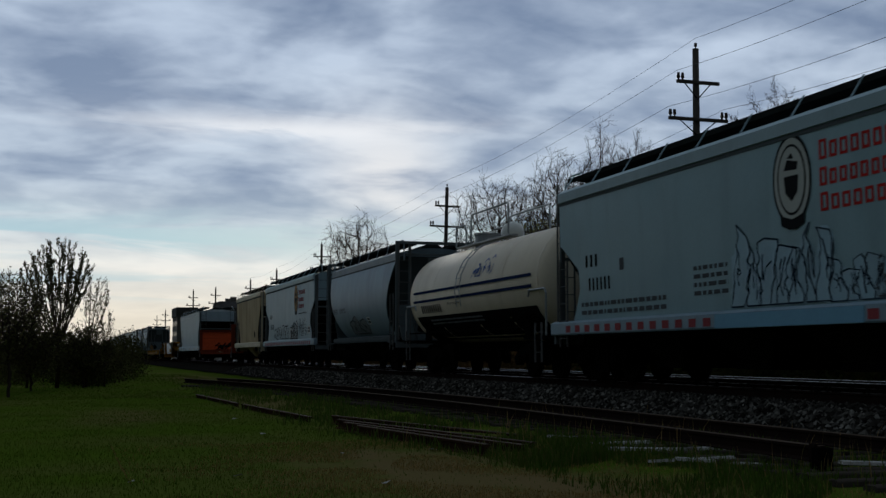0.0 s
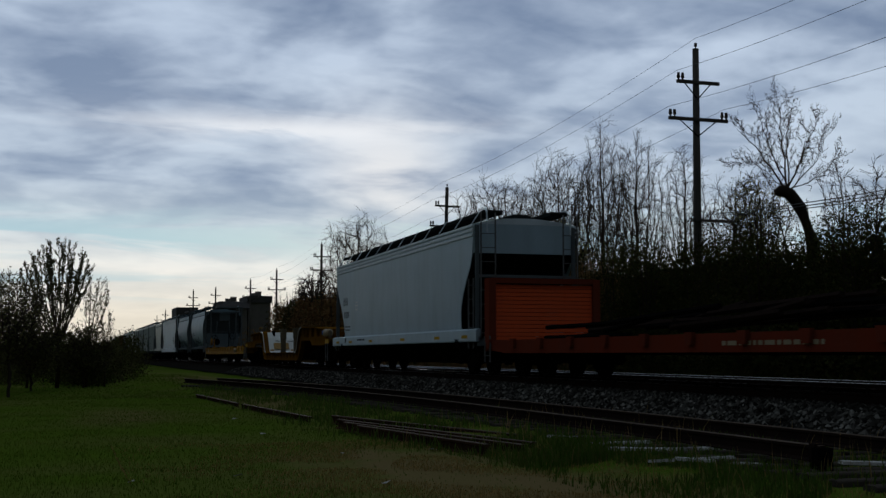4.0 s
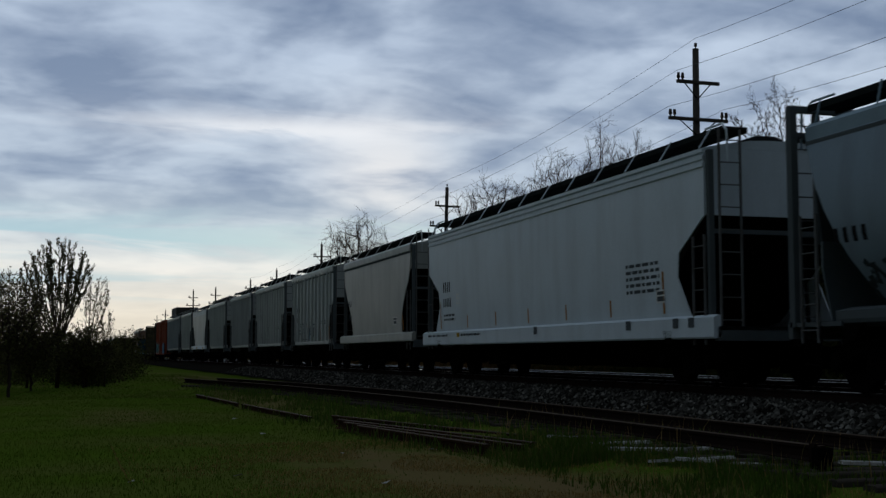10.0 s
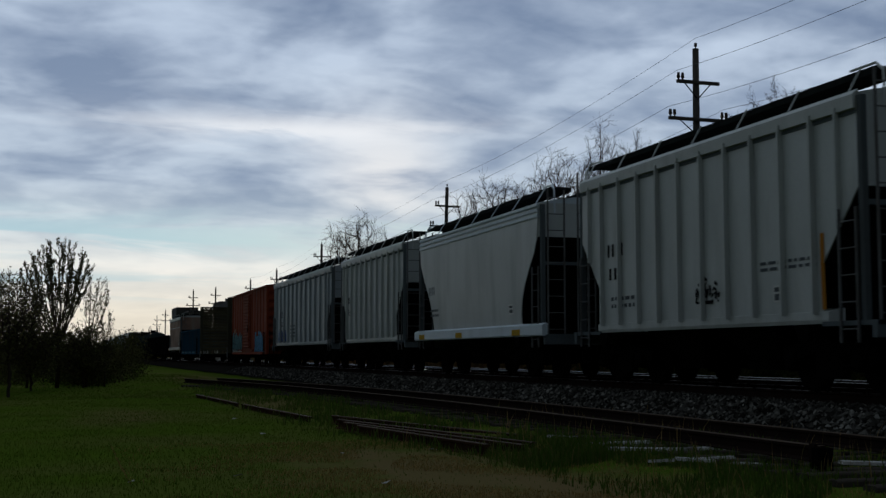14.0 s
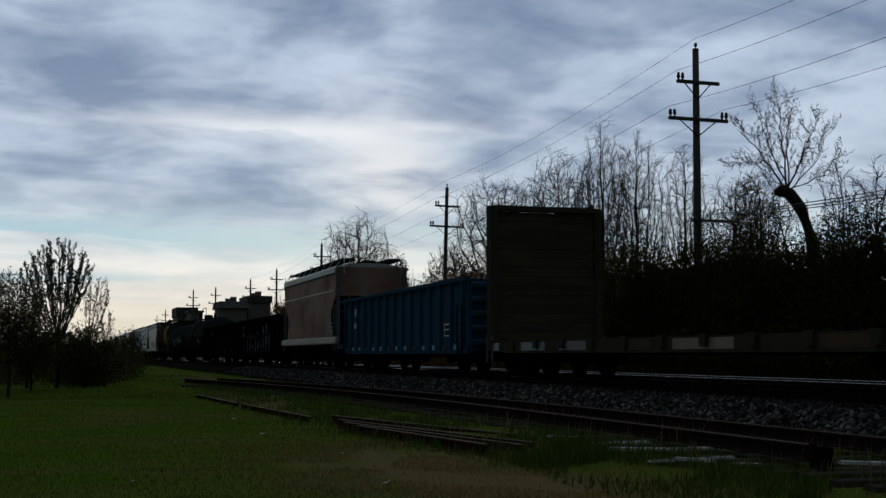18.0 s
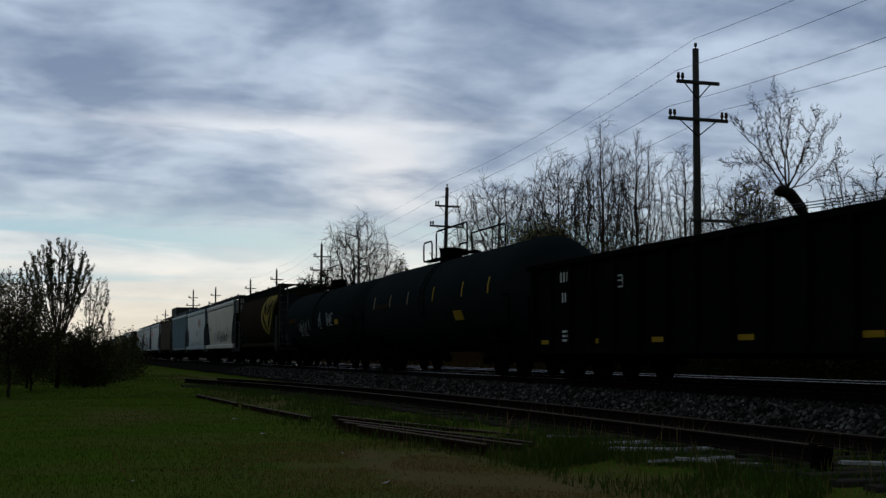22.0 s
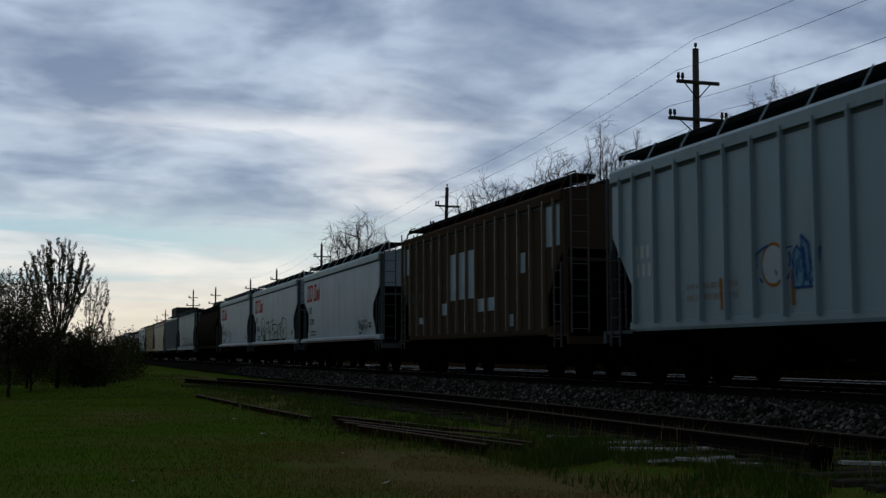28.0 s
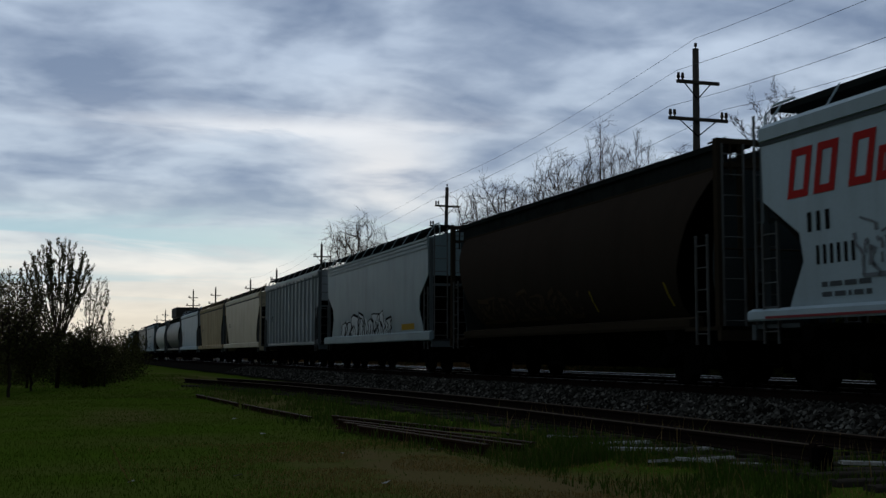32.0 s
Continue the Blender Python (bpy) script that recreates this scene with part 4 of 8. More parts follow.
M_BADGEPALE = paint("badge_pale", (0.40, 0.42, 0.39), 0.4, 0.3)
M_NAVY = paint("navy_stripe", (0.016, 0.030, 0.085), 0.3, 0.2)
M_SLATELINE = paint("slate_outline", (0.035, 0.050, 0.075), 0.3, 0.1)
M_ICEFILL = paint("ice_blue_fill", (0.30, 0.46, 0.55), 0.5, 0.3)


def railway_badge(side, x, disc, ring):
    """The oval badge: rings, a shield, a crest and a ribbon, as plain shapes."""
    outer = side.oval(x, 3.30, 0.54, 0.72, ring, name="badge", label="dark oval badge with a pale shield")
    side.oval(x, 3.30, 0.49, 0.66, disc, outer, 0.010, "badge_ring")
    side.oval(x, 3.30, 0.40, 0.56, ring, outer, 0.012, "badge_field")
    side.oval(x, 3.30, 0.36, 0.52, disc, outer, 0.014, "badge_disc")
    side.polys("badge_shield", [[(x - 0.2, 3.36), (x + 0.2, 3.36), (x + 0.17, 3.10), (x, 2.96), (x - 0.17, 3.10)]], ring, off=0.018, parent=outer)
    side.polys("badge_crest", [[(x - 0.2, 3.46), (x + 0.16, 3.44), (x + 0.2, 3.56), (x - 0.1, 3.62)], [(x - 0.1, 3.64), (x + 0.08, 3.62), (x + 0.02, 3.72)]], ring, off=0.018, parent=outer)
    side.polys("badge_ribbon", [[(x - 0.32, 2.60), (x - 0.1, 2.52), (x + 0.1, 2.52), (x + 0.32, 2.60), (x + 0.34, 2.76), (x, 2.68), (x - 0.34, 2.76)]], ring, off=0.016, parent=outer)


def brand_shapes(side, spans, z0, mat, slant=0.0, stroke=0.06):
    """A brand in plain hollow shapes of its colour: each span is (x0, x1, z1)."""
    for x0, x1, z1 in spans:
        h = z1 - z0
        t = min(stroke, (x1 - x0) * 0.5)
        lean = lambda z: slant * (z - z0)
        zm = z0 + h / 2
        if x1 - x0 < stroke * 2.2:
            boxes = ((x0, x1, z0, zm), (x0, x1, zm, z1))
        else:
            boxes = ((x0, x0 + t, z0, zm), (x0, x0 + t, zm, z1), (x1 - t, x1, z0, zm), (x1 - t, x1, zm, z1), (x0 + t, x1 - t, z1 - t * 0.8, z1), (x0 + t, x1 - t, z0, z0 + t * 0.8))
        quads = [[(p + lean(a), a), (q + lean(a), a), (q + lean(b), b), (p + lean(b), b)] for p, q, a, b in boxes]
        side.polys("brand_shape", quads, mat)


def brand_line(side, count, x0, x1, z0, z1, mat, stroke=0.055):
    pitch = (x1 - x0) / count
    brand_shapes(side, [(x0 + pitch * k, x0 + pitch * (k + 0.72), z1 - (0 if k == 0 else 0.05)) for k in range(count)], z0, mat, 0.0, stroke)


def striped_sill(side, half, blue=None):
    """Red blocks along a white sill."""
    n = 0
    x = -half + 0.9
    while x < half - 0.9:
        if not (blue and blue[0] - 0.1 < x < blue[1]):
            g = Geo().box(x, x + 0.26, -1.606, -1.602, 1.07, 1.22)
            part("reflective_block", g, M_FADED_RED, side.car)
            n += 1
        x += 0.52
    if blue:
        part("sprayed_sill", Geo().box(blue[0], blue[1], -1.608, -1.602, 1.03, 1.27), M_SKYBLUE, side.car)


# 1: blue-grey hopper with the railway badge and pale graffiti
s = place(hopper("pale blue-grey covered hopper with oval badge and pale graffiti", 15.1, P_PALEBLUE, SLAB, sill_mat=P_SLATE, trim=P_PALEBLUE2), -19.08)
railway_badge(s, 2.35, M_BADGEPALE, M_STENCIL_DARK)
brand_line(s, 8, 3.1, 5.2, 3.50, 3.80, M_RED)
brand_line(s, 7, 3.1, 4.85, 3.10, 3.38, M_RED)
brand_line(s, 7, 3.1, 5.0, 2.72, 3.00, M_RED)
s.bars(3, -5.71, -4.97, 2.46, 2.72, M_BLACK)
s.bars(6, -5.57, -4.38, 1.95, 2.22, M_BLACK)
s.rect("data_panel", -4.0, -3.8, 2.3, 2.55, M_STENCIL_GREY)
s.small_print(-6.0, -2.0, 1.4, 1.75, 2, seed=3)
s.small_print(-0.9, 0.3, 1.6, 2.2, 4, seed=4)
s.graffiti(0.44, 3.4, 1.38, 2.62, M_ICEFILL, M_SLATELINE, 7, 11, "pale blue spray-painted graffiti with dark outline", thick=0.028)
s.graffiti(3.3, 4.6, 1.36, 2.0, M_ICEFILL, M_SLATELINE, 4, 15, "pale blue spray-painted graffiti with dark outline", thick=0.022)
s.graffiti(4.4, 6.2, 1.4, 2.1, M_GREYSPRAY, M_STENCIL_GREY, 5, 12, filled=False)
striped_sill(s, 7.55, (0.0, 4.2))

# 2: cream tank car
s = place(tank_car("cream tank car with two dark blue stripes and white dome", 12.77, P_CREAM, 1.46, 2.42, -1.0, True, M_GREY), -33.56)
for z in (2.50, 2.22):
    s.rect("stripe", -5.35, 5.35, z, z + 0.08, M_NAVY, "dark blue stripe")
s.bars(10, -4.53, -2.35, 1.88, 2.12, M_BLACK)
s.text("VENT BEFORE UNLOADING", -1.76, -0.42, 2.06, M_BLACK)
s.graffiti(0.5, 2.2, 2.75, 3.25, M_SKYBLUE, M_BLUE, 4, 21, filled=False)
# the shell is black along its lower part
s.rect("black_underbody_paint", -5.35, 5.35, 1.05, 1.78, P_UNDER, "black lower part of the shell", 0.002, 5)
s.small_print(-4.0, 1.0, 1.5, 1.7, 2, M_GREYSPRAY, 5)

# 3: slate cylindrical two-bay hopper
# the sill's darker grey holds the shade below the curved side
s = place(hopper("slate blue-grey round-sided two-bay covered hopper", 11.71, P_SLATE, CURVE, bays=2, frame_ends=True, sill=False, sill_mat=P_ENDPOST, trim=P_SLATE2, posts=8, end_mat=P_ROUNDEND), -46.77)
s.bars(4, -4.4, -3.55, 2.25, 2.45, M_STENCIL_GREY)
s.bars(6, -3.2, -2.04, 2.25, 2.45, M_STENCIL_GREY)
s.stencil(1.18, 1.59, 1.72, 1.98)
s.graffiti(-1.9, 0.9, 1.4, 2.0, M_GREYSPRAY, M_STENCIL_GREY, 3, 31, "dark buffed graffiti patch")

# 4: blue-grey hopper with gold badge
s = place(hopper("pale blue-grey covered hopper with faded gold badge and black graffiti", 15.06, P_PALEBLUE2, SLAB, sill_mat=P_SLATE, trim=P_PALEBLUE2), -62.71)
railway_badge(s, 2.5, M_GOLD, M_STENCIL_GREY)
brand_line(s, 8, 3.2, 4.95, 3.48, 3.72, M_FADED_RED)
brand_line(s, 7, 3.2, 4.5, 3.14, 3.36, M_FADED_RED)
brand_line(s, 7, 3.2, 4.6, 2.82, 3.04, M_FADED_RED)
s.small_print(3.2, 5.3, 2.5, 2.62, 1, seed=6)
s.bars(3, -5.49, -4.75, 2.48, 2.72, M_BLACK)
s.bars(6, -5.36, -4.3, 1.94, 2.2, M_BLACK)
s.graffiti(0.84, 2.99, 1.38, 2.15, M_LIGHTSPRAY, M_BLACK, 5, 41, "black and white spray-painted graffiti", thick=0.08)
s.graffiti(3.23, 5.3, 1.5, 2.3, M_GREYSPRAY, M_BLACK, 4, 42, filled=False)
s.graffiti(-4.2, 0.4, 1.4, 2.1, M_GREYSPRAY, M_BLACK, 7, 43, filled=False)
s.stencil(5.5, 6.05, 1.58, 1.9)
striped_sill(s, 7.53)

# 5: tan two-bay hopper
s = place(hopper("tan two-bay covered hopper streaked with rust", 11.2, P_TAN, SMOOTH, bays=2, sill_mat=P_TAN2, trim=P_TAN2, posts=7, bay_mat=P_TAN), -76.98)
s.bars(4, -4.54, -3.84, 2.44, 2.68, M_STENCIL_GREY)
s.bars(5, -4.48, -3.64, 1.97, 2.22, M_STENCIL_GREY)
s.small_print(-4.4, -3.5, 1.5, 1.75, 2, seed=7)
s.rect("data_panel", 2.5, 2.95, 1.6, 1.95, M_BLACK)

# 6: red bulkhead flat with scrap
made = bulkhead_flat("red bulkhead flat car loaded with dark scrap", 21.24, P_REDFLAT, 2.62, P_ORANGERED, 0.62, 0.95, P_BROWN)
s = place(made, -94.55)
rng = random.Random(6)
for k in range(26):
    x, y, z = rng.uniform(-8.5, 8.0), rng.uniform(-1.2, 1.2), 1.0 + 0.05 * (k % 8) + rng.uniform(0, 0.12)
    ln, a = rng.uniform(2.0, 6.5), rng.uniform(-0.09, 0.09)
    x0 = max(-9.6, x - ln / 2)
    x1 = min(9.4, x + ln / 2)
    part("scrap_beam", Geo().tube([(x0, y, z), (x1, max(-1.4, min(1.4, y + a * ln)), z + rng.uniform(-0.04, 0.25))], 0.06, 5), M_RAIL if k % 3 else M_DARK, made[0])
s.small_print(2, 5, 0.7, 0.85, 1, M_CREAM, 8)

# 7: long light hopper with fluted roof edge
s = place(hopper("light grey long covered hopper with fluted roof edge", 18.92, P_LIGHT, SMOOTH, fluted=True, sill_z=(0.93, 1.30), sill_mat=P_LIGHT, trim=P_WHITE, posts=12), -115.22)
s.bars(4, -7.74, -6.9, 2.53, 2.86, M_BLACK)
s.bars(5, -7.69, -6.69, 2.04, 2.3, M_BLACK)
s.small_print(-7.6, -6.7, 1.5, 1.75, 2, seed=9)
s.stencil(-5.6, -5.25, 2.3, 2.62, P_LIGHT)
sill_side = Side(s.car, [(0.9, 1.602, 0), (1.3, 1.602, 0)])
for x in (-8.7, -6.35, -3.0, 1.5, 5.5, 8.2):
    sill_side.rect("yellow_reflector", x, x + 0.55, 1.03, 1.12, M_YELLOW)
sill_side.small_print(-4.9, -3.6, 1.08, 1.2, 1, M_BLACK, 10)
sill_side.rect("data_panel", -7.1, -6.85, 1.06, 1.24, M_STENCIL_GREY)

# 8: yellow depressed-centre flat car
M_STAKE = material("rough_timber", (0.13, 0.105, 0.07), 0.9, specular=0.0, second=(0.06, 0.05, 0.035), amount=0.7, scale=2.0, stretch=(4, 4, 0.4), bump=0.3, bump_scale=15)
M_WORNEDGE = paint("worn_pale_edge", (0.40, 0.38, 0.34), 0.6, 0.5)
M_TANPLATE = paint("tan_plate", (0.36, 0.22, 0.09), 0.3, 0.2)
P_FLATYELLOW = paint("deck_yellow", (0.30, 0.135, 0.010), 0.7, 0.7, streak=(0.06, 0.03, 0.014))
P_BRIGHTYELLOW = paint("bright_yellow", (0.45, 0.23, 0.015), 0.4, 0.3)
car = car_root("depressed_flat_car", "yellow heavy-duty flat car with a sunken middle deck")
neck = [(4.62, 0.70), (4.95, 0.82), (5.45, 1.50), (5.85, 1.84), (6.3, 1.89)]        # upper edge of one end's rise
under = [(6.3, 1.27), (5.92, 0.82), (5.45, 0.38), (5.0, 0.30)]                      # its lower edge
web = [(-x, z) for x, z in neck[::-1]] + neck + under + [(-x, z) for x, z in under[::-1]]
upper_edge = [(-11.0, 1.74), (-9.3, 1.83)] + [(-x, z) for x, z in neck[::-1]] + neck + [(9.3, 1.83), (11.0, 1.74)]
lower_edge = [(-x, z) for x, z in under] + under[::-1]


def flange(path, y0, y1, thick):
    return Geo().rings([[(x, y0, z - thick), (x, y1, z - thick), (x, y1, z), (x, y0, z)] for x, z in path])


for sd in (-1, 1):
    part("side_girder", Geo().prism(web, sd * 1.44 - 0.02, sd * 1.44 + 0.02), P_YELLOW, car)
    part("top_flange", flange(upper_edge, sd * 1.30, sd * 1.58, 0.035), P_YELLOW, car)
    part("bottom_flange", flange([(x, z + 0.03) for x, z in lower_edge], sd * 1.34, sd * 1.56, 0.035), P_YELLOW, car)
    for e in (-1, 1):
        part("worn_flange_edge", flange([(e * x, z + 0.006) for x, z in neck], sd * 1.56, sd * 1.60, 0.055), M_WORNEDGE, car)
        part("upper_web", Geo().prism([(e * 6.25, 1.38), (e * 11.0, 1.30), (e * 11.0, 1.72), (e * 9.3, 1.81), (e * 6.25, 1.87)], sd * 1.38 - 0.02, sd * 1.38 + 0.02), P_YELLOW, car)
        part("edge_beam", Geo().prism([(e * 6.15, 1.25), (e * 6.15, 1.40), (e * 11.3, 1.31), (e * 12.75, 1.25), (e * 12.75, 1.06), (e * 11.2, 0.99), (e * 8.95, 1.0), (e * 8.5, 1.23)],
                                      sd * 1.54 - 0.03, sd * 1.54 + 0.03), P_YELLOW, car)
        part("ledge", Geo().rings([[(e * x, sd * 1.36, z - 0.03), (e * x, sd * 1.60, z - 0.03), (e * x, sd * 1.60, z), (e * x, sd * 1.36, z)] for x, z in ((6.15, 1.42), (11.3, 1.33), (12.75, 1.27))]), P_YELLOW, car)
        part("corner_panel", Geo().box(min(e * 12.0, e * 12.74), max(e * 12.0, e * 12.74), sd * 1.575 - 0.006, sd * 1.575 + 0.006, 1.06, 1.24), P_BRIGHTYELLOW, car, "brighter yellow corner panel")
        for k in range(3):
            x = e * (7.2 + 1.3 * k)
            part("web_stiffener", Geo().box(x - 0.03, x + 0.03, sd * 1.46 - 0.06, sd * 1.46 + 0.06, 1.40, 1.80), P_YELLOW, car)
        ladder(car, "x", 0.75, (e * 12.35, sd * 1.58, 0.32), M_RUNG)
        part("end_rail", Geo().tube([(e * 12.65, sd * 1.45, 1.2), (e * 12.65, sd * 1.45, 1.62), (e * 12.25, sd * 1.45, 1.62), (e * 12.25, sd * 1.45, 1.2)], 0.018, 5), M_RUNG, car)
    for k in range(11):
        x = -4.7 + k * 0.94
        part("girder_gusset", Geo().rings([[(x - 0.03, sd * 1.46, 0.36), (x + 0.03, sd * 1.46, 0.36), (x + 0.03, sd * 1.46, 0.64), (x - 0.03, sd * 1.46, 0.64)],
                                           [(x - 0.03, sd * 1.54, 0.60), (x + 0.03, sd * 1.54, 0.60), (x + 0.03, sd * 1.56, 0.64), (x - 0.03, sd * 1.56, 0.64)]]), P_YELLOW, car)
part("sunken_deck", Geo().box(-4.62, 4.62, -1.32, 1.32, 0.62, 0.69), M_TIE, car)
part("sunken_underframe", Geo().box(-4.9, 4.9, -1.3, 1.3, 0.34, 0.60), M_DARK, car)
for e in (-1, 1):
    part("upper_deck", Geo().rings([[(e * x, -1.32, z - 0.06), (e * x, 1.32, z - 0.06), (e * x, 1.32, z - 0.01), (e * x, -1.32, z - 0.01)] for x, z in ((5.85, 1.84), (6.3, 1.89), (9.3, 1.83), (11.0, 1.74))]), P_YELLOW, car)
    part("upper_end_wall", Geo().box(e * 11.0 - 0.03, e * 11.0 + 0.03, -1.36, 1.36, 1.26, 1.72), P_YELLOW, car)
    part("end_platform", Geo().box(min(e * 11.05, e * 12.75), max(e * 11.05, e * 12.75), -1.5, 1.5, 1.16, 1.22), P_YELLOW, car)
    part("ramp", Geo().rings([[(e * (x - 0.02), -1.31, z - 0.05), (e * (x - 0.02), 1.31, z - 0.05), (e * (x - 0.05), 1.31, z), (e * (x - 0.05), -1.31, z)] for x, z in neck[:4]]),
         M_WHITE if e < 0 else P_YELLOW, car, "white painted sloping deck" if e < 0 else "")
    part("span_bolster", Geo().box(min(e * 6.9, e * 12.2), max(e * 6.9, e * 12.2), -0.9, 0.9, 0.78, 0.98), M_DARK, car)
    for x, y, w, h, mat in ((11.3, 0.4, 0.28, 0.34, P_YELLOW), (11.75, -0.5, 0.2, 0.24, M_DARK), (12.1, 0.5, 0.18, 0.3, P_YELLOW), (12.35, -0.2, 0.14, 0.22, M_DARK), (11.6, 1.1, 0.2, 0.3, P_YELLOW)):
        part("brake_gear", Geo().rings([[(e * x + w * 0.6 * a, y + w * b, z) for a, b in ((-1, -1), (1, -1), (1, 1), (-1, 1))] for z in (1.22, 1.22 + h * 0.8)] +
                                       [[(e * x + w * 0.4 * a, y + w * 0.7 * b, 1.22 + h) for a, b in ((-1, -1), (1, -1), (1, 1), (-1, 1))]]), mat, car)
    part("brake_pipe", Geo().tube([(e * 11.1, -1.3, 1.5), (e * 11.6, -1.25, 1.52), (e * 12.2, -1.2, 1.4), (e * 12.5, -1.0, 1.3)], 0.025, 5), P_YELLOW, car)
# plates and words on the white slope, which faces along the train
RAMP0, RAMP1 = Vector((-4.86, 0, 0.82)), Vector((-5.38, 0, 1.50))
ramp_up = (RAMP1 - RAMP0).normalized()
ramp_out = Vector((ramp_up.z, 0, -ramp_up.x))


def on_ramp(y, v, off):
    p = RAMP0 + ramp_up * v + ramp_out * off
    return (p.x, y, p.z)


for y0 in (-1.05, 0.22):
    g = Geo().rings([[on_ramp(y, v, off) for y, v in ((y0, 0.06), (y0 + 0.85, 0.06), (y0 + 0.85, 0.48), (y0, 0.48))] for off in (0.02, 0.07)])
    part("shear_block_plate", g, M_TANPLATE, car, "tan wooden plate")
for y0 in (-1.28, -0.12, 1.08):
    part("scuff_patch", Geo().rings([[on_ramp(y, v, off) for y, v in ((y0, -0.08), (y0 + 0.2, -0.08), (y0 + 0.2, 0.03), (y0, 0.03))] for off in (0.045, 0.052)]), M_TANPLATE, car)
for y0 in (-0.95, 0.95):
    part("lifting_lug", Geo().rings([[(-5.95, y0 - 0.1, 1.83), (-5.95, y0 + 0.1, 1.83), (-5.55, y0 + 0.04, 1.62), (-5.55, y0 - 0.04, 1.62)], [(-5.9, y0 - 0.1, 1.93), (-5.9, y0 + 0.1, 1.93), (-5.5, y0 + 0.04, 1.68), (-5.5, y0 - 0.04, 1.68)]]), M_DARK, car)
cu = bpy.data.curves.new("lettering", "FONT")
cu.body = "WELD TO SHEAR BLOCKS ONLY"
tmp = new("lettering_source", cu)
me = bpy.data.meshes.new_from_object(tmp)
bpy.data.objects.remove(tmp)
wide = max(v.co.x for v in me.vertices)
for v in me.vertices:
    v.co = on_ramp(-0.95 + 2.0 * v.co.x / wide, 0.56 + 2.6 * v.co.y / wide, 0.045)
me.materials.append(M_BLACK)
part("lettering", me, M_BLACK, car)
for x, y, h in ((-2.15, -1.0, 1.98), (-0.25, -0.6, 1.98), (0.1, -0.2, 1.9), (1.8, -1.0, 1.95), (0.05, 0.9, 1.98)):
    part("timber_stake", Geo().rings([[(x - 0.14, y - 0.12, z), (x + 0.14, y - 0.12, z), (x + 0.14, y + 0.12, z), (x - 0.14, y + 0.12, z)] for z in (0.70, 1.4)] +
                                     [[(x - 0.17, y - 0.14, z), (x + 0.17, y - 0.14, z), (x + 0.17, y + 0.14, z), (x - 0.17, y + 0.14, z)] for z in (1.42, h)]), M_STAKE, car)
tank = part("air_reservoir", Geo().tube([(11.12, -1.40, 1.52), (11.2, -1.40, 1.52), (12.1, -1.40, 1.52), (12.2, -1.40, 1.52)], [0.1, 0.17, 0.17, 0.1], 16), M_CREAM, car, "cream air reservoir")
part("blue_label", Geo().rings([[(x, -1.40 - 0.174 * math.cos(q), 1.52 + 0.174 * math.sin(q)) for q in (-0.5, -0.1, 0.3, 0.7)] for x in (11.22, 11.46)], caps=False, closed=False), M_BLUE, tank)
part("reservoir_bracket", Geo().box(11.25, 12.05, -1.55, -1.25, 1.29, 1.36), P_YELLOW, car)
running_gear(car, 25.5, 1.8, ((0, 2.9),))
place(car, -138.42)

# 9: yellow flat car
car = car_root("flat_car", "yellow flat car with stake pockets and weathered wooden deck")
flat_deck(car, 11.6, P_FLATYELLOW, 0.62, 1.06, 17)
for k in range(14):
    part("chain_rack", Geo().prism_x([(-1.56, 1.06), (-1.50, 1.14), (-1.38, 1.14), (-1.34, 1.06)], -10.6 + k * 1.6, -10.1 + k * 1.6), M_DARK if k % 3 == 1 else P_FLATYELLOW, car)
part("brake_stand", Geo().tube([(-11.4, -0.9, 1.0), (-11.4, -0.9, 1.85)], 0.05, 6), P_FLATYELLOW, car)
part("brake_wheel", shared("brake_wheel", make_brake_wheel, M_DARK), M_DARK, car, at=(-11.3, -0.9, 1.85))
part("brake_housing", Geo().lathe_y([(0.02, 0), (0.27, 0.02), (0.27, 0.12), (0.1, 0.16)], 16, (-11.3, -1.2, 1.6)), P_FLATYELLOW, car)
s9 = Side(car, [(0.4, 1.56, 0), (1.1, 1.56, 0)])
for x in (-11.0, -8.2, -3.0, 2.2, 6.5, 10.0):
    s9.rect("yellow_reflector", x, x + 0.6, 0.66, 0.74, M_YELLOW)
s9.rect("pale_scrape", -9.6, -9.3, 0.75, 1.0, M_CREAM)
part("brake_cylinder", Geo().lathe_y([(0.05, -0.14), (0.14, -0.12), (0.15, 0.0), (0.1, 0.04)], 12, (7.05, -1.6, 0.86)), M_CREAM, car, "pale round brake cylinder")
s9.rect("bright_panel", 9.0, 9.5, 0.68, 0.80, P_BRIGHTYELLOW)
running_gear(car, 23.2)
place(car, -162.72)

# 10 and 11: two slate round-sided hoppers
for x, lab, mat, seed in ((-181.5, "slate-grey round-sided two-bay hopper with open end frame", P_SLATE, 101), (-195.13, "dark slate round-sided two-bay covered hopper", P_SLATE2, 111)):
    # sill and ends again coloured darker for the shade around the round body
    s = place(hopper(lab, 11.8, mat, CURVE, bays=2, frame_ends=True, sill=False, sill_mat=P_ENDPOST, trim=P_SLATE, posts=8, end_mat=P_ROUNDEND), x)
    s.bars(4, -4.6, -3.72, 2.2, 2.42, M_BLACK)
    s.bars(6, -3.15, -2.0, 2.2, 2.42, M_BLACK)
    s.stencil(1.6, 2.0, 1.75, 2.05)
    s.graffiti(-4.2, 0.9, 1.42, 1.95, P_ENDGREY, P_ENDGREY, 8, seed, "dark buffed graffiti stain", False, 0.10)

# 12: long white hopper
s = place(hopper("long white covered hopper with fluted roof edge", 18.23, P_WHITE, SLAB, fluted=True, sill_z=(0.86, 1.28), sill_mat=P_WHITE, trim=P_WHITE, posts=12), -212.32)
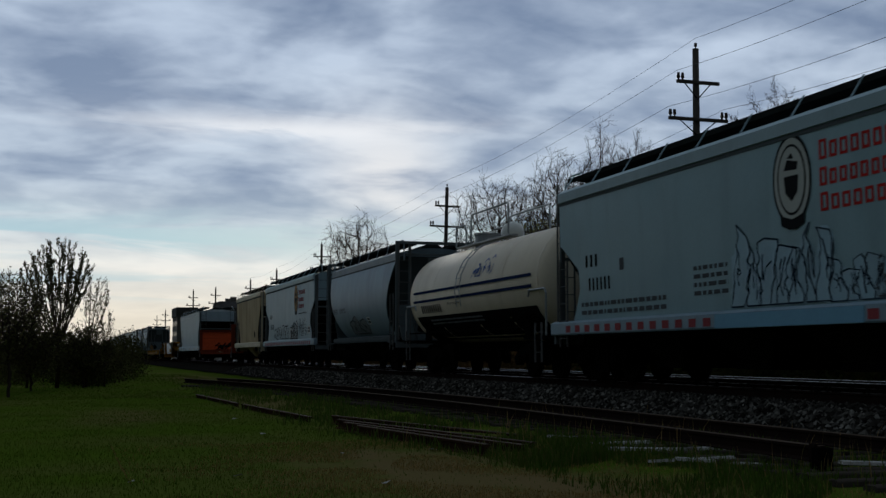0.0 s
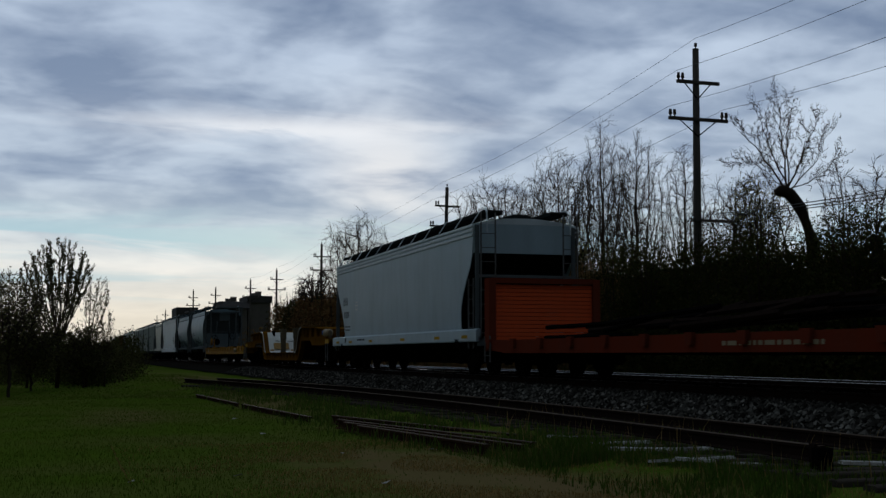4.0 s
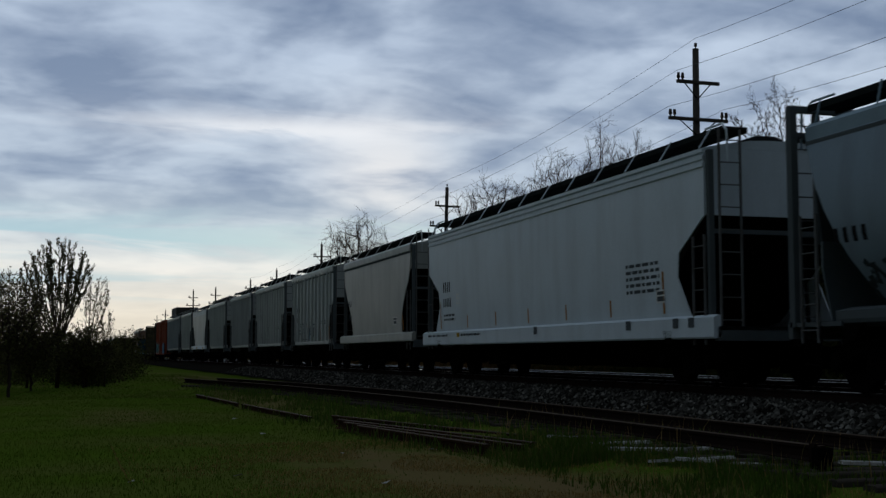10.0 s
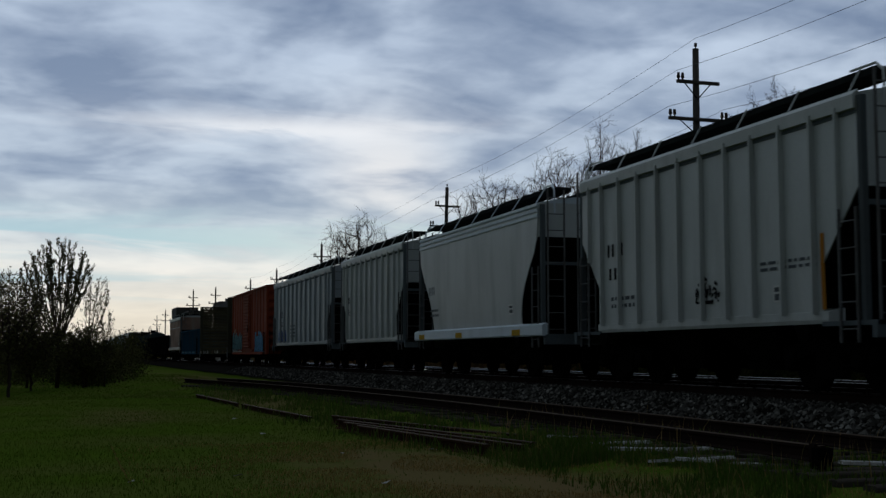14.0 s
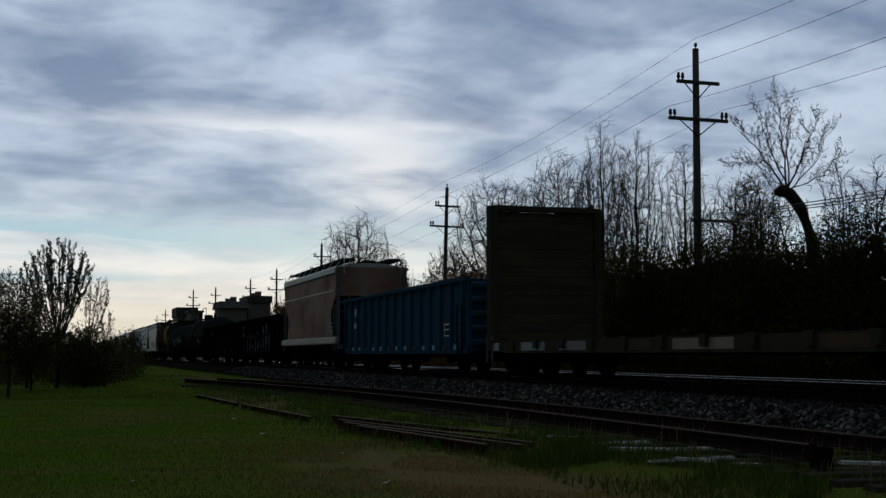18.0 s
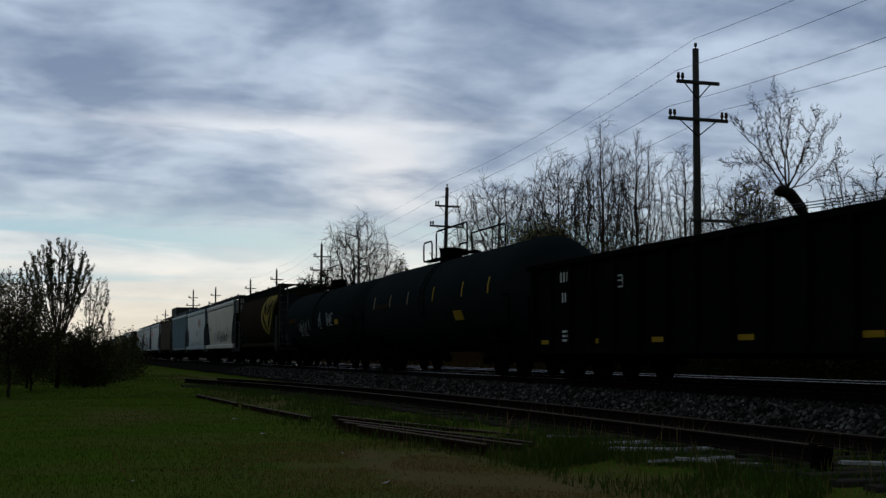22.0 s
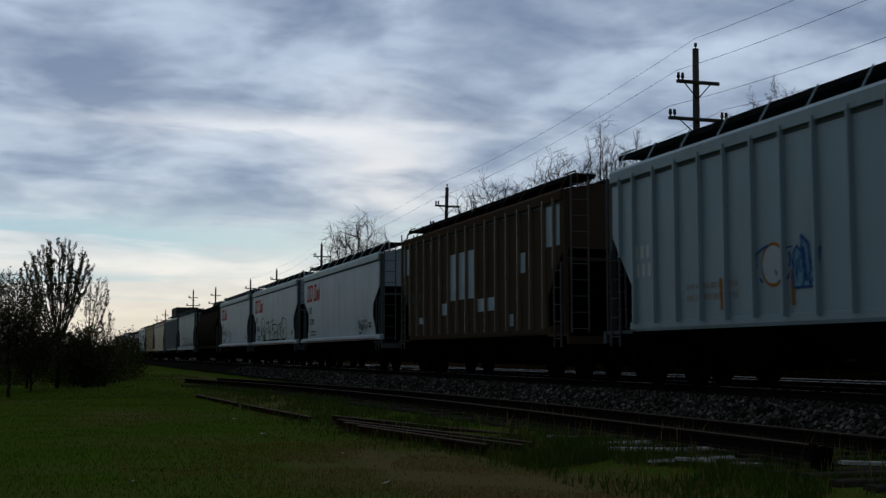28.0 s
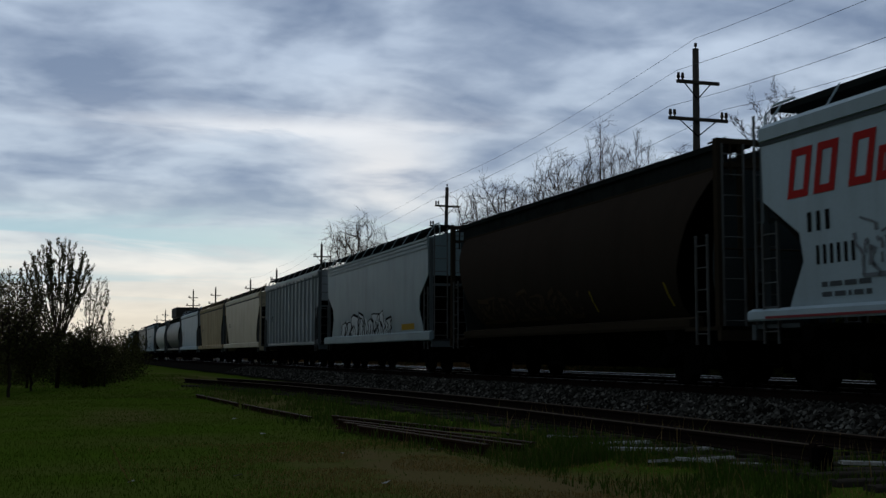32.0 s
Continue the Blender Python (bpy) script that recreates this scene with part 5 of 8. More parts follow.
s.bars(4, -7.21, -6.43, 2.42, 2.72, M_BLACK)
s.bars(5, -7.21, -6.37, 1.98, 2.24, M_BLACK)
s.small_print(-7.2, -6.1, 1.55, 1.8, 2, seed=13)
s.stencil(-5.94, -5.67, 2.04, 2.33, P_WHITE)
for x in (-7.55, -5.0, -2.6, -0.2, 2.2, 4.6, 7.0):
    s.rect("rust_run", x, x + 0.07, 1.35, 1.35 + 0.35 + 0.45 * (x in (-7.55, 7.0)), M_ORANGE)
s.small_print(5.43, 6.9, 1.75, 2.4, 5, seed=14)
s.stencil(6.75, 7.1, 1.56, 1.81)
sill_side = Side(s.car, [(0.9, 1.602, 0), (1.3, 1.602, 0)])
sill_side.small_print(-8.5, -6.5, 1.08, 1.2, 1, M_STENCIL_GREY, 15)
sill_side.small_print(-5.2, -3.5, 1.08, 1.2, 1, M_BLACK, 16)
sill_side.rect("yellow_reflector", -5.6, -5.35, 1.08, 1.2, M_YELLOW)
for x in (0.5, 5.6, 7.6, 8.2):
    sill_side.rect("data_panel", x, x + 0.22, 1.06, 1.24, M_STENCIL_GREY)

# 13: warm grey two-bay hopper
s = place(hopper("warm grey two-bay covered hopper with rusty end", 10.9, P_WARM, SMOOTH, bays=2, sill_mat=P_WARM, trim=P_CHALK2, posts=7), -228.22)
s.bars(4, -4.27, -3.68, 2.44, 2.68, M_STENCIL_GREY)
s.bars(4, -4.25, -3.7, 1.95, 2.15, M_STENCIL_GREY)
s.stencil(2.71, 3.16, 1.6, 1.87)
s.rect("rust_run", 3.9, 4.0, 1.4, 1.9, M_ORANGE)

# 14 to 19: chalk-white ribbed two-bay hoppers, the fifth one smooth-sided
for n, (x, ln) in enumerate(((-240.61, 10.67), (-252.97, 10.71), (-264.88, 10.3), (-277.81, 10.73))):
    mat = (P_CHALK, P_CHALK, P_CHALK2, P_CHALK)[n]
    s = place(hopper(("chalk-white ribbed two-bay covered hopper with graffiti outlines", "chalk-white ribbed two-bay covered hopper with rust runs", "grey-white ribbed two-bay covered hopper",
                      "chalk-white ribbed two-bay covered hopper with a small tag")[n], ln, mat, RIB, ribs=(10, 10, 12, 10)[n], bays=2, trim=mat, sill=False, posts=7), x)
    s.bars(4, -3.64, -2.79, 2.6, 2.86, M_BLACK)
    s.bars(3, -3.57, -2.85, 2.12, 2.36, M_BLACK)
    s.small_print(-3.5, -2.4, 1.5, 1.8, 2, seed=n)
    s.stencil(2.67, 3.02, 1.41, 1.68)
    s.small_print(2.3, 3.9, 1.9, 2.1, 2, seed=n + 9)
    if n == 0:
        s.graffiti(-2.5, 0.9, 1.3, 2.15, M_SKYBLUE, M_STENCIL_GREY, 4, 141, filled=False, thick=0.06)
        s.rect("blue_patch", -0.85, -0.25, 1.3, 1.8, M_SKYBLUE)
    if n == 1:
        s.graffiti(-1.6, 0.2, 1.4, 2.2, M_SKYBLUE, M_STENCIL_GREY, 3, 142, filled=False)
    if n == 3:
        s.graffiti(0.11, 0.97, 1.5, 1.9, M_SKYBLUE, M_BLACK, 3, 143, filled=False, thick=0.06)
    for x in ((4.05, 2.1), (-4.2, -2.3), (), (4.0,))[n]:
        s.rect("rust_run", x, x + 0.1, 1.25, 1.8 + 0.2 * n, M_ORANGE, off=0.012)
s = place(hopper("white smooth-sided two-bay covered hopper with fluted roof edge", 11.15, P_CHALK, SMOOTH, bays=2, fluted=True, sill_mat=P_WHITE, trim=P_WHITE, posts=7), -290.49)
s.bars(4, -4.2, -3.5, 2.4, 2.65, M_STENCIL_GREY)
s.small_print(-4.1, -3.2, 1.7, 2.0, 2, seed=18)
s.stencil(3.0, 3.3, 1.6, 1.85)
sill_side = Side(s.car, [(0.9, 1.602, 0), (1.3, 1.602, 0)])
for x in (-5.0, -1.2, 3.5):
    sill_side.rect("yellow_reflector", x, x + 0.6, 1.05, 1.2, M_YELLOW)
s = place(hopper("chalk-white ribbed two-bay covered hopper, plain", 10.42, P_CHALK, RIB, ribs=10, bays=2, trim=P_CHALK, sill=False, posts=7), -302.73)
s.bars(4, -3.64, -2.79, 2.6, 2.86, M_BLACK)
s.bars(3, -3.57, -2.85, 2.12, 2.36, M_BLACK)

# 20: big grey ribbed hopper
s = place(hopper("plain grey tall covered hopper with broad ribs and blue graffiti", 15.91, P_BOXGREY, RIB, ribs=12, trim=P_BOXGREY, sill=False, posts=10), -317.25)
s.bars(4, -5.62, -4.25, 2.48, 2.82, M_STENCIL_GREY)
s.bars(4, -5.54, -4.23, 2.0, 2.28, M_STENCIL_GREY)
s.graffiti(-6.06, -3.8, 1.25, 1.9, M_BLUE, M_STENCIL_GREY, 5, 201, "dark blue spray-painted graffiti")
s.rect("rust_run", -5.5, -5.4, 1.3, 2.2, M_ORANGE, off=0.012)
s.small_print(-2.5, -1.2, 1.4, 2.1, 4, seed=20)

# 21: red box car
s = place(box_car("faded red box car with blue and white graffiti along the bottom", 15.01, P_BOXRED), -334.76)
s.graffiti(-7.2, -2.5, 0.85, 2.05, M_TEALSPRAY, M_SLATELINE, 10, 211, "blue and white spray-painted graffiti")
s.graffiti(-6.9, -2.6, 0.65, 1.05, M_WHITE, M_BLACK, 8, 212, "white spray-painted letters along the sill")
s.graffiti(3.04, 6.22, 0.75, 2.05, M_STRONGBLUE, M_SLATELINE, 6, 213, "blue spray-painted graffiti", thick=0.035)
s.graffiti(3.5, 6.6, 0.62, 0.86, M_STRONGBLUE, M_SLATELINE, 5, 214, "blue spray-painted graffiti", thick=0.03)
s.bars(3, -6.2, -5.4, 2.0, 2.25, M_CREAM)
s.bars(5, -6.2, -5.1, 1.65, 1.85, M_CREAM)
s.small_print(-6.1, -5.3, 1.3, 1.5, 2, M_CREAM, 21)

# 22: bulkhead flat with boarded ends
s = place(bulkhead_flat("empty bulkhead flat car with tall boarded ends", 18.87, P_BULKSTEEL, 4.55, P_BULKWOOD, 0.62, 0.92), -353.3)
for x0, x1, mat in ((-8.9, -8.4, M_TIE_PALE), (-6.78, -5.19, M_GREYSPRAY), (-4.3, -2.8, P_DARKGREY), (-1.0, 0.3, P_BROWNRIB), (1.2, 3.4, P_BROWNRIB_LT), (5.5, 7.9, P_BROWNRIB), (8.3, 8.9, M_TIE_PALE)):
    s.rect("paint_patch", x0, x1, 0.68, 0.88, mat)

# 23: blue gondola
s = place(gondola("empty blue gondola car with rusty ribs", 16.09, P_GONBLUE, 2.78, 15, 0.66), -372.49)
s.bars(2, -6.16, -5.6, 2.06, 2.36, M_WHITE)
s.bars(3, -6.29, -5.5, 1.57, 1.8, M_WHITE)
s.stencil(5.75, 6.28, 1.12, 1.49, P_GONBLUE)
for k in range(14):
    part("tie_anchor", Geo().box(-7.2 + k * 1.1 - 0.09, -7.2 + k * 1.1 + 0.09, -1.61, -1.565, 0.72, 0.86), M_SKYBLUE if k % 3 else M_STENCIL_GREY, s.car)

# 24: pinkish rusty hopper
s = place(hopper("pinkish rust-stained grey covered hopper with weathered sill", 13.45, P_PINKRUST, SLAB, sill_mat=P_GREYRUN, trim=P_CHALK2, posts=9), -388.6)
s.rect("weld_seam", -6.2, 6.0, 3.26, 3.31, P_CHALK2, off=0.01, rows=1)
s.bars(4, -5.53, -4.57, 1.98, 2.2, M_STENCIL_GREY)
s.stencil(5.0, 5.5, 1.56, 1.92)
sill_side = Side(s.car, [(0.9, 1.602, 0), (1.3, 1.602, 0)])
for x in (-6.5, -2.0, 2.4, 5.9):
    sill_side.rect("yellow_reflector", x, x + 0.45, 1.03, 1.11, M_YELLOW)

# 25 and 26: two black gondolas
s = place(gondola("sooty black gondola car covered in pale graffiti", 15.12, P_BLACK, 2.72, 15, 0.66), -404.43)
s.bars(2, -6.08, -5.72, 2.18, 2.38, M_WHITE)
s.bars(6, -6.33, -5.45, 1.7, 1.92, M_WHITE)
s.graffiti(-3.84, 0.7, 0.7, 1.95, M_STENCIL_DARK, M_WORNSPRAY, 6, 251, "pale outlined spray-painted graffiti", thick=0.05)
s.graffiti(1.3, 4.6, 0.7, 2.5, M_STENCIL_DARK, M_WORNSPRAY, 4, 252, "tall pale outlined spray-painted graffiti", thick=0.06)
s.small_print(-5.9, -4.2, 0.75, 1.2, 3, M_GREYSPRAY, 25)
s = place(gondola("long plain black gondola car", 20.32, P_BLACK, 2.72, 18, 0.66), -423.09)
s.bars(4, -8.19, -7.46, 2.22, 2.45, M_WHITE)
s.bars(4, -8.1, -7.47, 1.76, 1.98, M_WHITE)
s.stencil(-5.19, -4.87, 1.95, 2.21, P_BLACK)
s.small_print(-8.1, -7.5, 0.85, 1.15, 3, M_WHITE, 26)
for x in (-9.4, -6.6, -3.6, -0.4, 3.0, 6.2, 9.0):
    s.rect("yellow_reflector", x, x + 0.5, 0.82, 0.92, M_YELLOW)

# 27 and 28: black tank cars
s = place(tank_car("long black tank car with yellow reflective marks", 16.6, P_TANKBLACK, 1.50, 2.22), -443.03)
for k, x in enumerate((-6.2, -3.9, -1.6, 1.38, 4.3, 6.6)):
    s.rect("reflective_mark", x, x + 0.11, 2.22, 2.66, M_YELLOW if k > 2 else M_CREAM)
s.rect("placard", 3.37, 4.21, 1.58, 1.86, M_YELLOW, "yellow placard")
s.rect("faded_marking", -5.9, -4.0, 2.2, 2.36, P_BROWN)
s = place(tank_car("black tank car with white scribbled tags", 16.4, P_TANKBLACK, 1.48, 2.2), -460.95)
s.bars(9, -6.2, -4.31, 2.14, 2.34, P_YELLOW)
s.graffiti(-3.81, -1.74, 1.5, 2.3, M_LIGHTSPRAY, M_LIGHTSPRAY, 5, 281, "white scribbled tag", False, 0.03)
s.graffiti(1.12, 1.7, 1.75, 2.6, M_LIGHTSPRAY, M_LIGHTSPRAY, 2, 282, "white scribbled tag", False, 0.03)
s.graffiti(2.9, 4.13, 1.85, 2.4, M_LIGHTSPRAY, M_LIGHTSPRAY, 4, 283, "white scribbled tag", False, 0.03)
s.rect("placard", 4.6, 5.3, 1.85, 2.05, M_YELLOW)
for x in (-1.2, 0.2):
    s.rect("reflective_mark", x, x + 0.1, 1.7, 2.2, M_GREYSPRAY)

# 29: dark brown cylindrical hopper with a yellow grain emblem
s = place(hopper("dark brown cylindrical grain hopper with yellow wheat emblem", 16.0, P_BROWN, ROUND, bays=4, frame_ends=True, sill=False, sill_mat=P_BROWN, trim=P_BROWN, posts=10), -478.6)
emblem = []


def leaf(x0, z0, x1, z1, bend, w):
    """A curved leaf blade from a to b."""
    pts = []
    for k in range(13):
        f = k / 12
        x = x0 + (x1 - x0) * f + bend * math.sin(math.pi * f)
        z = z0 + (z1 - z0) * f
        pts.append((x, z, w * math.sin(math.pi * min(1, 0.12 + f * 0.86)) + 0.02))
    return [[(a[0] - a[2], a[1]), (a[0] + a[2], a[1]), (b[0] + b[2], b[1]), (b[0] - b[2], b[1])] for a, b in zip(pts, pts[1:])]


WIDE = 1.3               # how far the emblem is drawn out from its front edge
edge = ((1.72, 4.35, 4.9), (1.95, 3.95, 5.4), (2.2, 3.68, 5.9), (2.5, 3.50, 6.3), (2.8, 3.42, 6.42), (3.1, 3.42, 6.5), (3.4, 3.52, 6.54), (3.65, 3.75, 6.55), (3.84, 4.15, 6.5))
steps = []
for (za, la, ra), (zb, lb, rb) in zip(edge, edge[1:]):
    steps += [(za + (zb - za) * q / 4, la + (lb - la) * q / 4, ra + (rb - ra) * q / 4) for q in range(4)]
for (za, la, ra), (zb, lb, rb) in zip(steps, steps[1:] + [edge[-1]]):
    for f in range(4):
        emblem.append([(la + (ra - la) * f / 4, za), (la + (ra - la) * (f + 1) / 4, za), (lb + (rb - lb) * (f + 1) / 4, zb), (lb + (rb - lb) * f / 4, zb)])
emblem = [[(6.5 - (6.5 - x) * WIDE, z) for x, z in quad] for quad in emblem]
field = s.polys("emblem", emblem, M_GRAIN_YELLOW, "yellow wheat-shaped emblem", off=0.022)
for x0, z0, x1, z1, bend, w in ((4.78, 2.78, 4.15, 3.62, -0.12, 0.27), (5.22, 2.78, 5.85, 3.66, 0.12, 0.29), (5.0, 3.0, 5.02, 3.78, 0.0, 0.13), (4.72, 2.05, 3.92, 3.0, -0.12, 0.22),
                                (5.2, 2.1, 6.05, 3.05, 0.14, 0.24), (4.85, 1.85, 4.45, 2.35, -0.08, 0.10), (6.2, 2.9, 6.25, 3.6, 0.05, 0.10)):
    s.polys("emblem_leaf", [[(6.5 - (6.5 - x) * WIDE, z) for x, z in quad] for quad in leaf(x0, z0, x1, z1, bend, w)], P_BROWN, off=0.030, parent=field)
s.small_print(-5.0, -1.5, 2.6, 2.9, 1, P_BROWN2, 29)
for x in (-3.6, -1.9, 0.0, 2.6):
    s.rect("scuff", x, x + 0.07, 1.65, 1.95, P_BROWNRIB)

# 30: beige hopper, 31: blue-grey hopper
s = place(hopper("beige-grey covered hopper with dark graffiti", 16.6, P_BEIGE, SMOOTH, sill_mat=P_BEIGE, trim=P_CHALK, posts=11), -496.88)
s.graffiti(-1.6, 5.2, 1.55, 2.35, M_STENCIL_GREY, M_STENCIL_GREY, 9, 301, "dark worn graffiti", False, 0.09)
s.rect("buffed_patch", -3.6, -2.0, 1.5, 2.3, P_BOXGREY)
s.rect("buffed_patch", 0.0, 4.5, 1.5, 1.9, P_GREYRUN)
s.bars(4, -6.4, -5.5, 2.4, 2.65, M_STENCIL_GREY)
s = place(hopper("pale blue-grey covered hopper with a faint pink logo", 15.68, P_PALEBLUE2, SLAB, sill_mat=P_SLATE, trim=P_PALEBLUE2), -514.34)
s.bars(2, 2.2, 4.2, 2.95, 3.6, M_FADED_RED, slant=0.2)
s.rect("buffed_patch", 0.5, 1.5, 2.2, 2.6, M_GREYSPRAY)
s.graffiti(-5.0, 5.0, 1.4, 1.8, M_LIGHTSPRAY, M_GREYSPRAY, 9, 311, filled=False)

# 32: light ribbed hopper
s = place(hopper("light blue-grey ribbed covered hopper with blue tags", 16.39, P_LIGHT, RIB, ribs=16, trim=P_LIGHT, sill=False, posts=12), -531.16)
s.bars(4, -6.71, -5.72, 2.46, 2.72, M_WHITE)
s.bars(4, -6.66, -5.66, 2.1, 2.36, M_WHITE)
s.oval(-1.7, 2.02, 0.36, 0.36, M_ORANGE, name="tag_disc", label="orange sprayed disc")
s.oval(-1.7, 2.02, 0.31, 0.31, M_LIGHTSPRAY, name="tag_disc", off=0.011)
s.graffiti(-2.06, -1.34, 1.75, 2.4, M_BLUE, M_BLUE, 2, 321, "blue sprayed tag", False)
s.graffiti(-1.07, -0.45, 1.62, 2.36, M_SKYBLUE, M_BLUE, 3, 322, "blue sprayed tag")
for x in (4.06, 4.83):
    s.rect("data_panel", x, x + 0.36, 1.79, 2.13, M_BLACK)
for x in (-5.1, -3.4, -1.2, 4.3):
    s.rect("rust_run", x, x + 0.08, 1.35, 1.9, M_ORANGE, off=0.012)
s.small_print(-4.6, -2.8, 1.5, 1.9, 2, M_TIE_PALE, 32)

# 33: brown ribbed hopper with pale patches
s = place(hopper("brown rusty ribbed covered hopper with pale repainted patches", 14.84, P_BROWNRIB, RIB, ribs=15, trim=P_BROWNRIB, rib_mat=P_BROWNRIB_LT, sill=False, posts=11), -548.66)
s.bars(6, -6.7, -4.17, 2.25, 2.55, M_STENCIL_GREY)
for x0, x1, z0, z1 in ((-1.95, 0.63, 2.15, 3.5), (6.0, 6.85, 3.1, 4.05), (0.63, 2.39, 1.75, 2.1), (-2.6, -1.95, 1.75, 2.1), (-6.9, -6.0, 3.2, 4.05), (4.0, 4.6, 2.6, 3.1), (3.2, 3.7, 1.3, 1.6), (-5.2, -4.6, 1.55, 1.75)):
    s.rect("repainted_patch", x0, x1, z0, z1, P_LIGHT, "pale grey repainted patch")

# 34 to 36: three white hoppers with slanting red lettering
for n, x in enumerate((-566.16, -582.83, -599.37)):
    s = place(hopper(("white-grey covered hopper with slanting red lettering", "white-grey covered hopper with red lettering and long graffiti", "white-grey covered hopper with red lettering and rust stains")[n],
                     15.5, P_CPWHITE, SLAB, sill_z=(1.12, 1.32), sill_mat=P_CPWHITE, trim=P_CPWHITE), x)
    brand_shapes(s, ((-6.62, -6.06, 3.76), (-5.92, -5.38, 3.76), (-5.04, -4.50, 3.76), (-4.40, -4.06, 3.48), (-3.98, -3.86, 3.56), (-3.76, -3.64, 3.82)), 3.0, M_RED, 0.22, 0.15)
    s.bars(3, -6.1, -5.4, 2.44, 2.74, M_BLACK)
    s.bars(6, -5.9, -4.85, 1.93, 2.22, M_BLACK)
    s.small_print(-5.8, -4.6, 1.4, 1.7, 2, seed=n + 34)
    s.stencil(-3.9, -3.65, 2.3, 2.6, P_CPWHITE)
    s.stencil(5.6, 6.05, 1.55, 1.82)
    sill_side = Side(s.car, [(0.9, 1.602, 0), (1.3, 1.602, 0)])
    sill_side.rect("faded_red_band", -7.2, 7.2, 1.15, 1.19, M_FADED_RED)
    if n == 0:
        s.graffiti(4.0, 5.4, 1.4, 2.0, M_GREYSPRAY, M_BLACK, 4, 341, filled=False)
    if n == 1:
        s.graffiti(-3.9, 4.0, 1.38, 2.55, M_LIGHTSPRAY, M_BLACK, 6, 351, "large white graffiti with black outline", thick=0.07)
        s.rect("green_patch", -3.4, -2.6, 1.32, 1.75, M_GREENSPRAY, off=0.016)
        s.graffiti(-4.3, -3.6, 1.6, 2.2, M_GREYSPRAY, M_BLACK, 3, 352, filled=False)
    if n == 2:
        s.graffiti(-4.77, -3.2, 1.7, 2.45, M_GREYSPRAY, M_GREYSPRAY, 4, 361, "grey scribbled tag", False, 0.07)
        s.graffiti(-2.4, -1.2, 1.5, 2.2, M_GREYSPRAY, M_STENCIL_GREY, 2, 362, filled=False)
        for x in (1.7, 2.3, 4.6):
            s.rect("rust_run", x, x + 0.08, 3.7, 4.08, P_BROWN2, off=0.014)

# 37: dark brown cylindrical hopper, 38: teal-grey hopper
s = place(hopper("dark rust-brown cylindrical grain hopper", 15.75, P_BROWN2, ROUND, bays=4, frame_ends=True, sill=False, sill_mat=P_BROWN, trim=P_BROWN, posts=10), -616.0)
s.graffiti(-5.5, 1.2, 1.45, 2.15, P_BROWNRIB, P_BROWNRIB, 8, 371, "faint worn graffiti", False, 0.09)
for x in (2.1, 5.6):
    s.rect("yellow_run", x, x + 0.07, 1.5, 1.95, M_GRAIN_YELLOW, off=0.012)
s = place(hopper("teal-grey covered hopper with fluted edge and white graffiti", 16.24, P_TEAL, SLAB, fluted=True, sill_mat=P_TEAL, trim=P_TEAL, posts=11), -633.87)
s.graffiti(-5.1, 3.0, 1.05, 2.1, M_LIGHTSPRAY, M_BLACK, 9, 381, "white and black spray-painted graffiti", thick=0.08)
s.rect("yellow_patch", 4.4, 6.0, 1.4, 1.6, M_YELLOW)

# the far rest of the train
s = place(hopper("plain grey ribbed covered hopper", 16.06, P_BOXGREY, RIB, ribs=14, trim=P_BOXGREY, sill=False), -651.58)
s.bars(4, -6, -5, 2.4, 2.7, M_BLACK)
for x, ln, lab, mat, lev in ((-669.4, 16.6, "yellowish tan covered hopper", P_TAN2, SMOOTH), (-687.0, 16.4, "tan round-cornered covered hopper", P_TAN, SMOOTH), (-704.6, 16.2, "light grey covered hopper", P_LIGHT, SLAB),
                             (-722.4, 16.8, "dark grey cylindrical covered hopper", P_DARKGREY, ROUND), (-740.6, 16.0, "light grey round-sided covered hopper", P_CHALK, ROUND),
                             (-758.6, 16.2, "slate grey flat-sided covered hopper", P_SLATE, SLAB), (-776.6, 16.2, "dark flat-sided covered hopper", P_DARKGREY, SLAB), (-794.6, 16.2, "brown cylindrical covered hopper", P_BROWN2, ROUND),
                             (-812.6, 16.2, "plain grey flat-sided covered hopper", P_BOXGREY, SLAB)):
    s = place(hopper(lab, ln, mat, lev, trim=mat, sill=lev is not ROUND, frame_ends=lev is ROUND, sill_mat=mat), x)
    s.bars(4, -6, -5.1, 2.4, 2.65, M_STENCIL_GREY)


# ---- ground, ballast and tracks ----
def smooth_step(a, b, v):
    f = min(max((v - a) / (b - a), 0.0), 1.0)
    return f * f * (3 - 2 * f)


def siding_y(x):
    """Sideways shift of the old siding, which bends away from the main line."""
    return -0.0030 * max(0.0, -20.0 - x) ** 2


def ground_z(x, y):
    z = -0.80 + 0.05 * noise.noise(Vector((x * 0.25, y * 0.25, 0.0))) + 0.025 * noise.noise(Vector((x * 1.1, y * 1.1, 3.0)))
    bed = siding_y(x)
    z += 0.14 * smooth_step(5.4, 6.8, y - bed * 0.8)
    z += 0.40 * smooth_step(10.3, 11.5, y)
    z -= 0.35 * smooth_step(18.3, 20.5, y)
    return z


def spaced(stops):
    out = []
    for a, b, step in stops:
        n = max(1, round((b - a) / step))
        out += [a + (b - a) * k / n for k in range(n)]
    return out + [stops[-1][1]]


xs = spaced([(-2600, -400, 220), (-400, -110, 20), (-110, -50, 2.0), (-50, -6, 0.5), (-6, 60, 3), (60, 1200, 190)])
ys = spaced([(-1500, -60, 180), (-60, -8, 4), (-8, 24, 0.45), (24, 80, 5), (80, 2000, 240)])
g = Geo()
g.v = [(x, y, ground_z(x, y)) for x in xs for y in ys]
ny = len(ys)
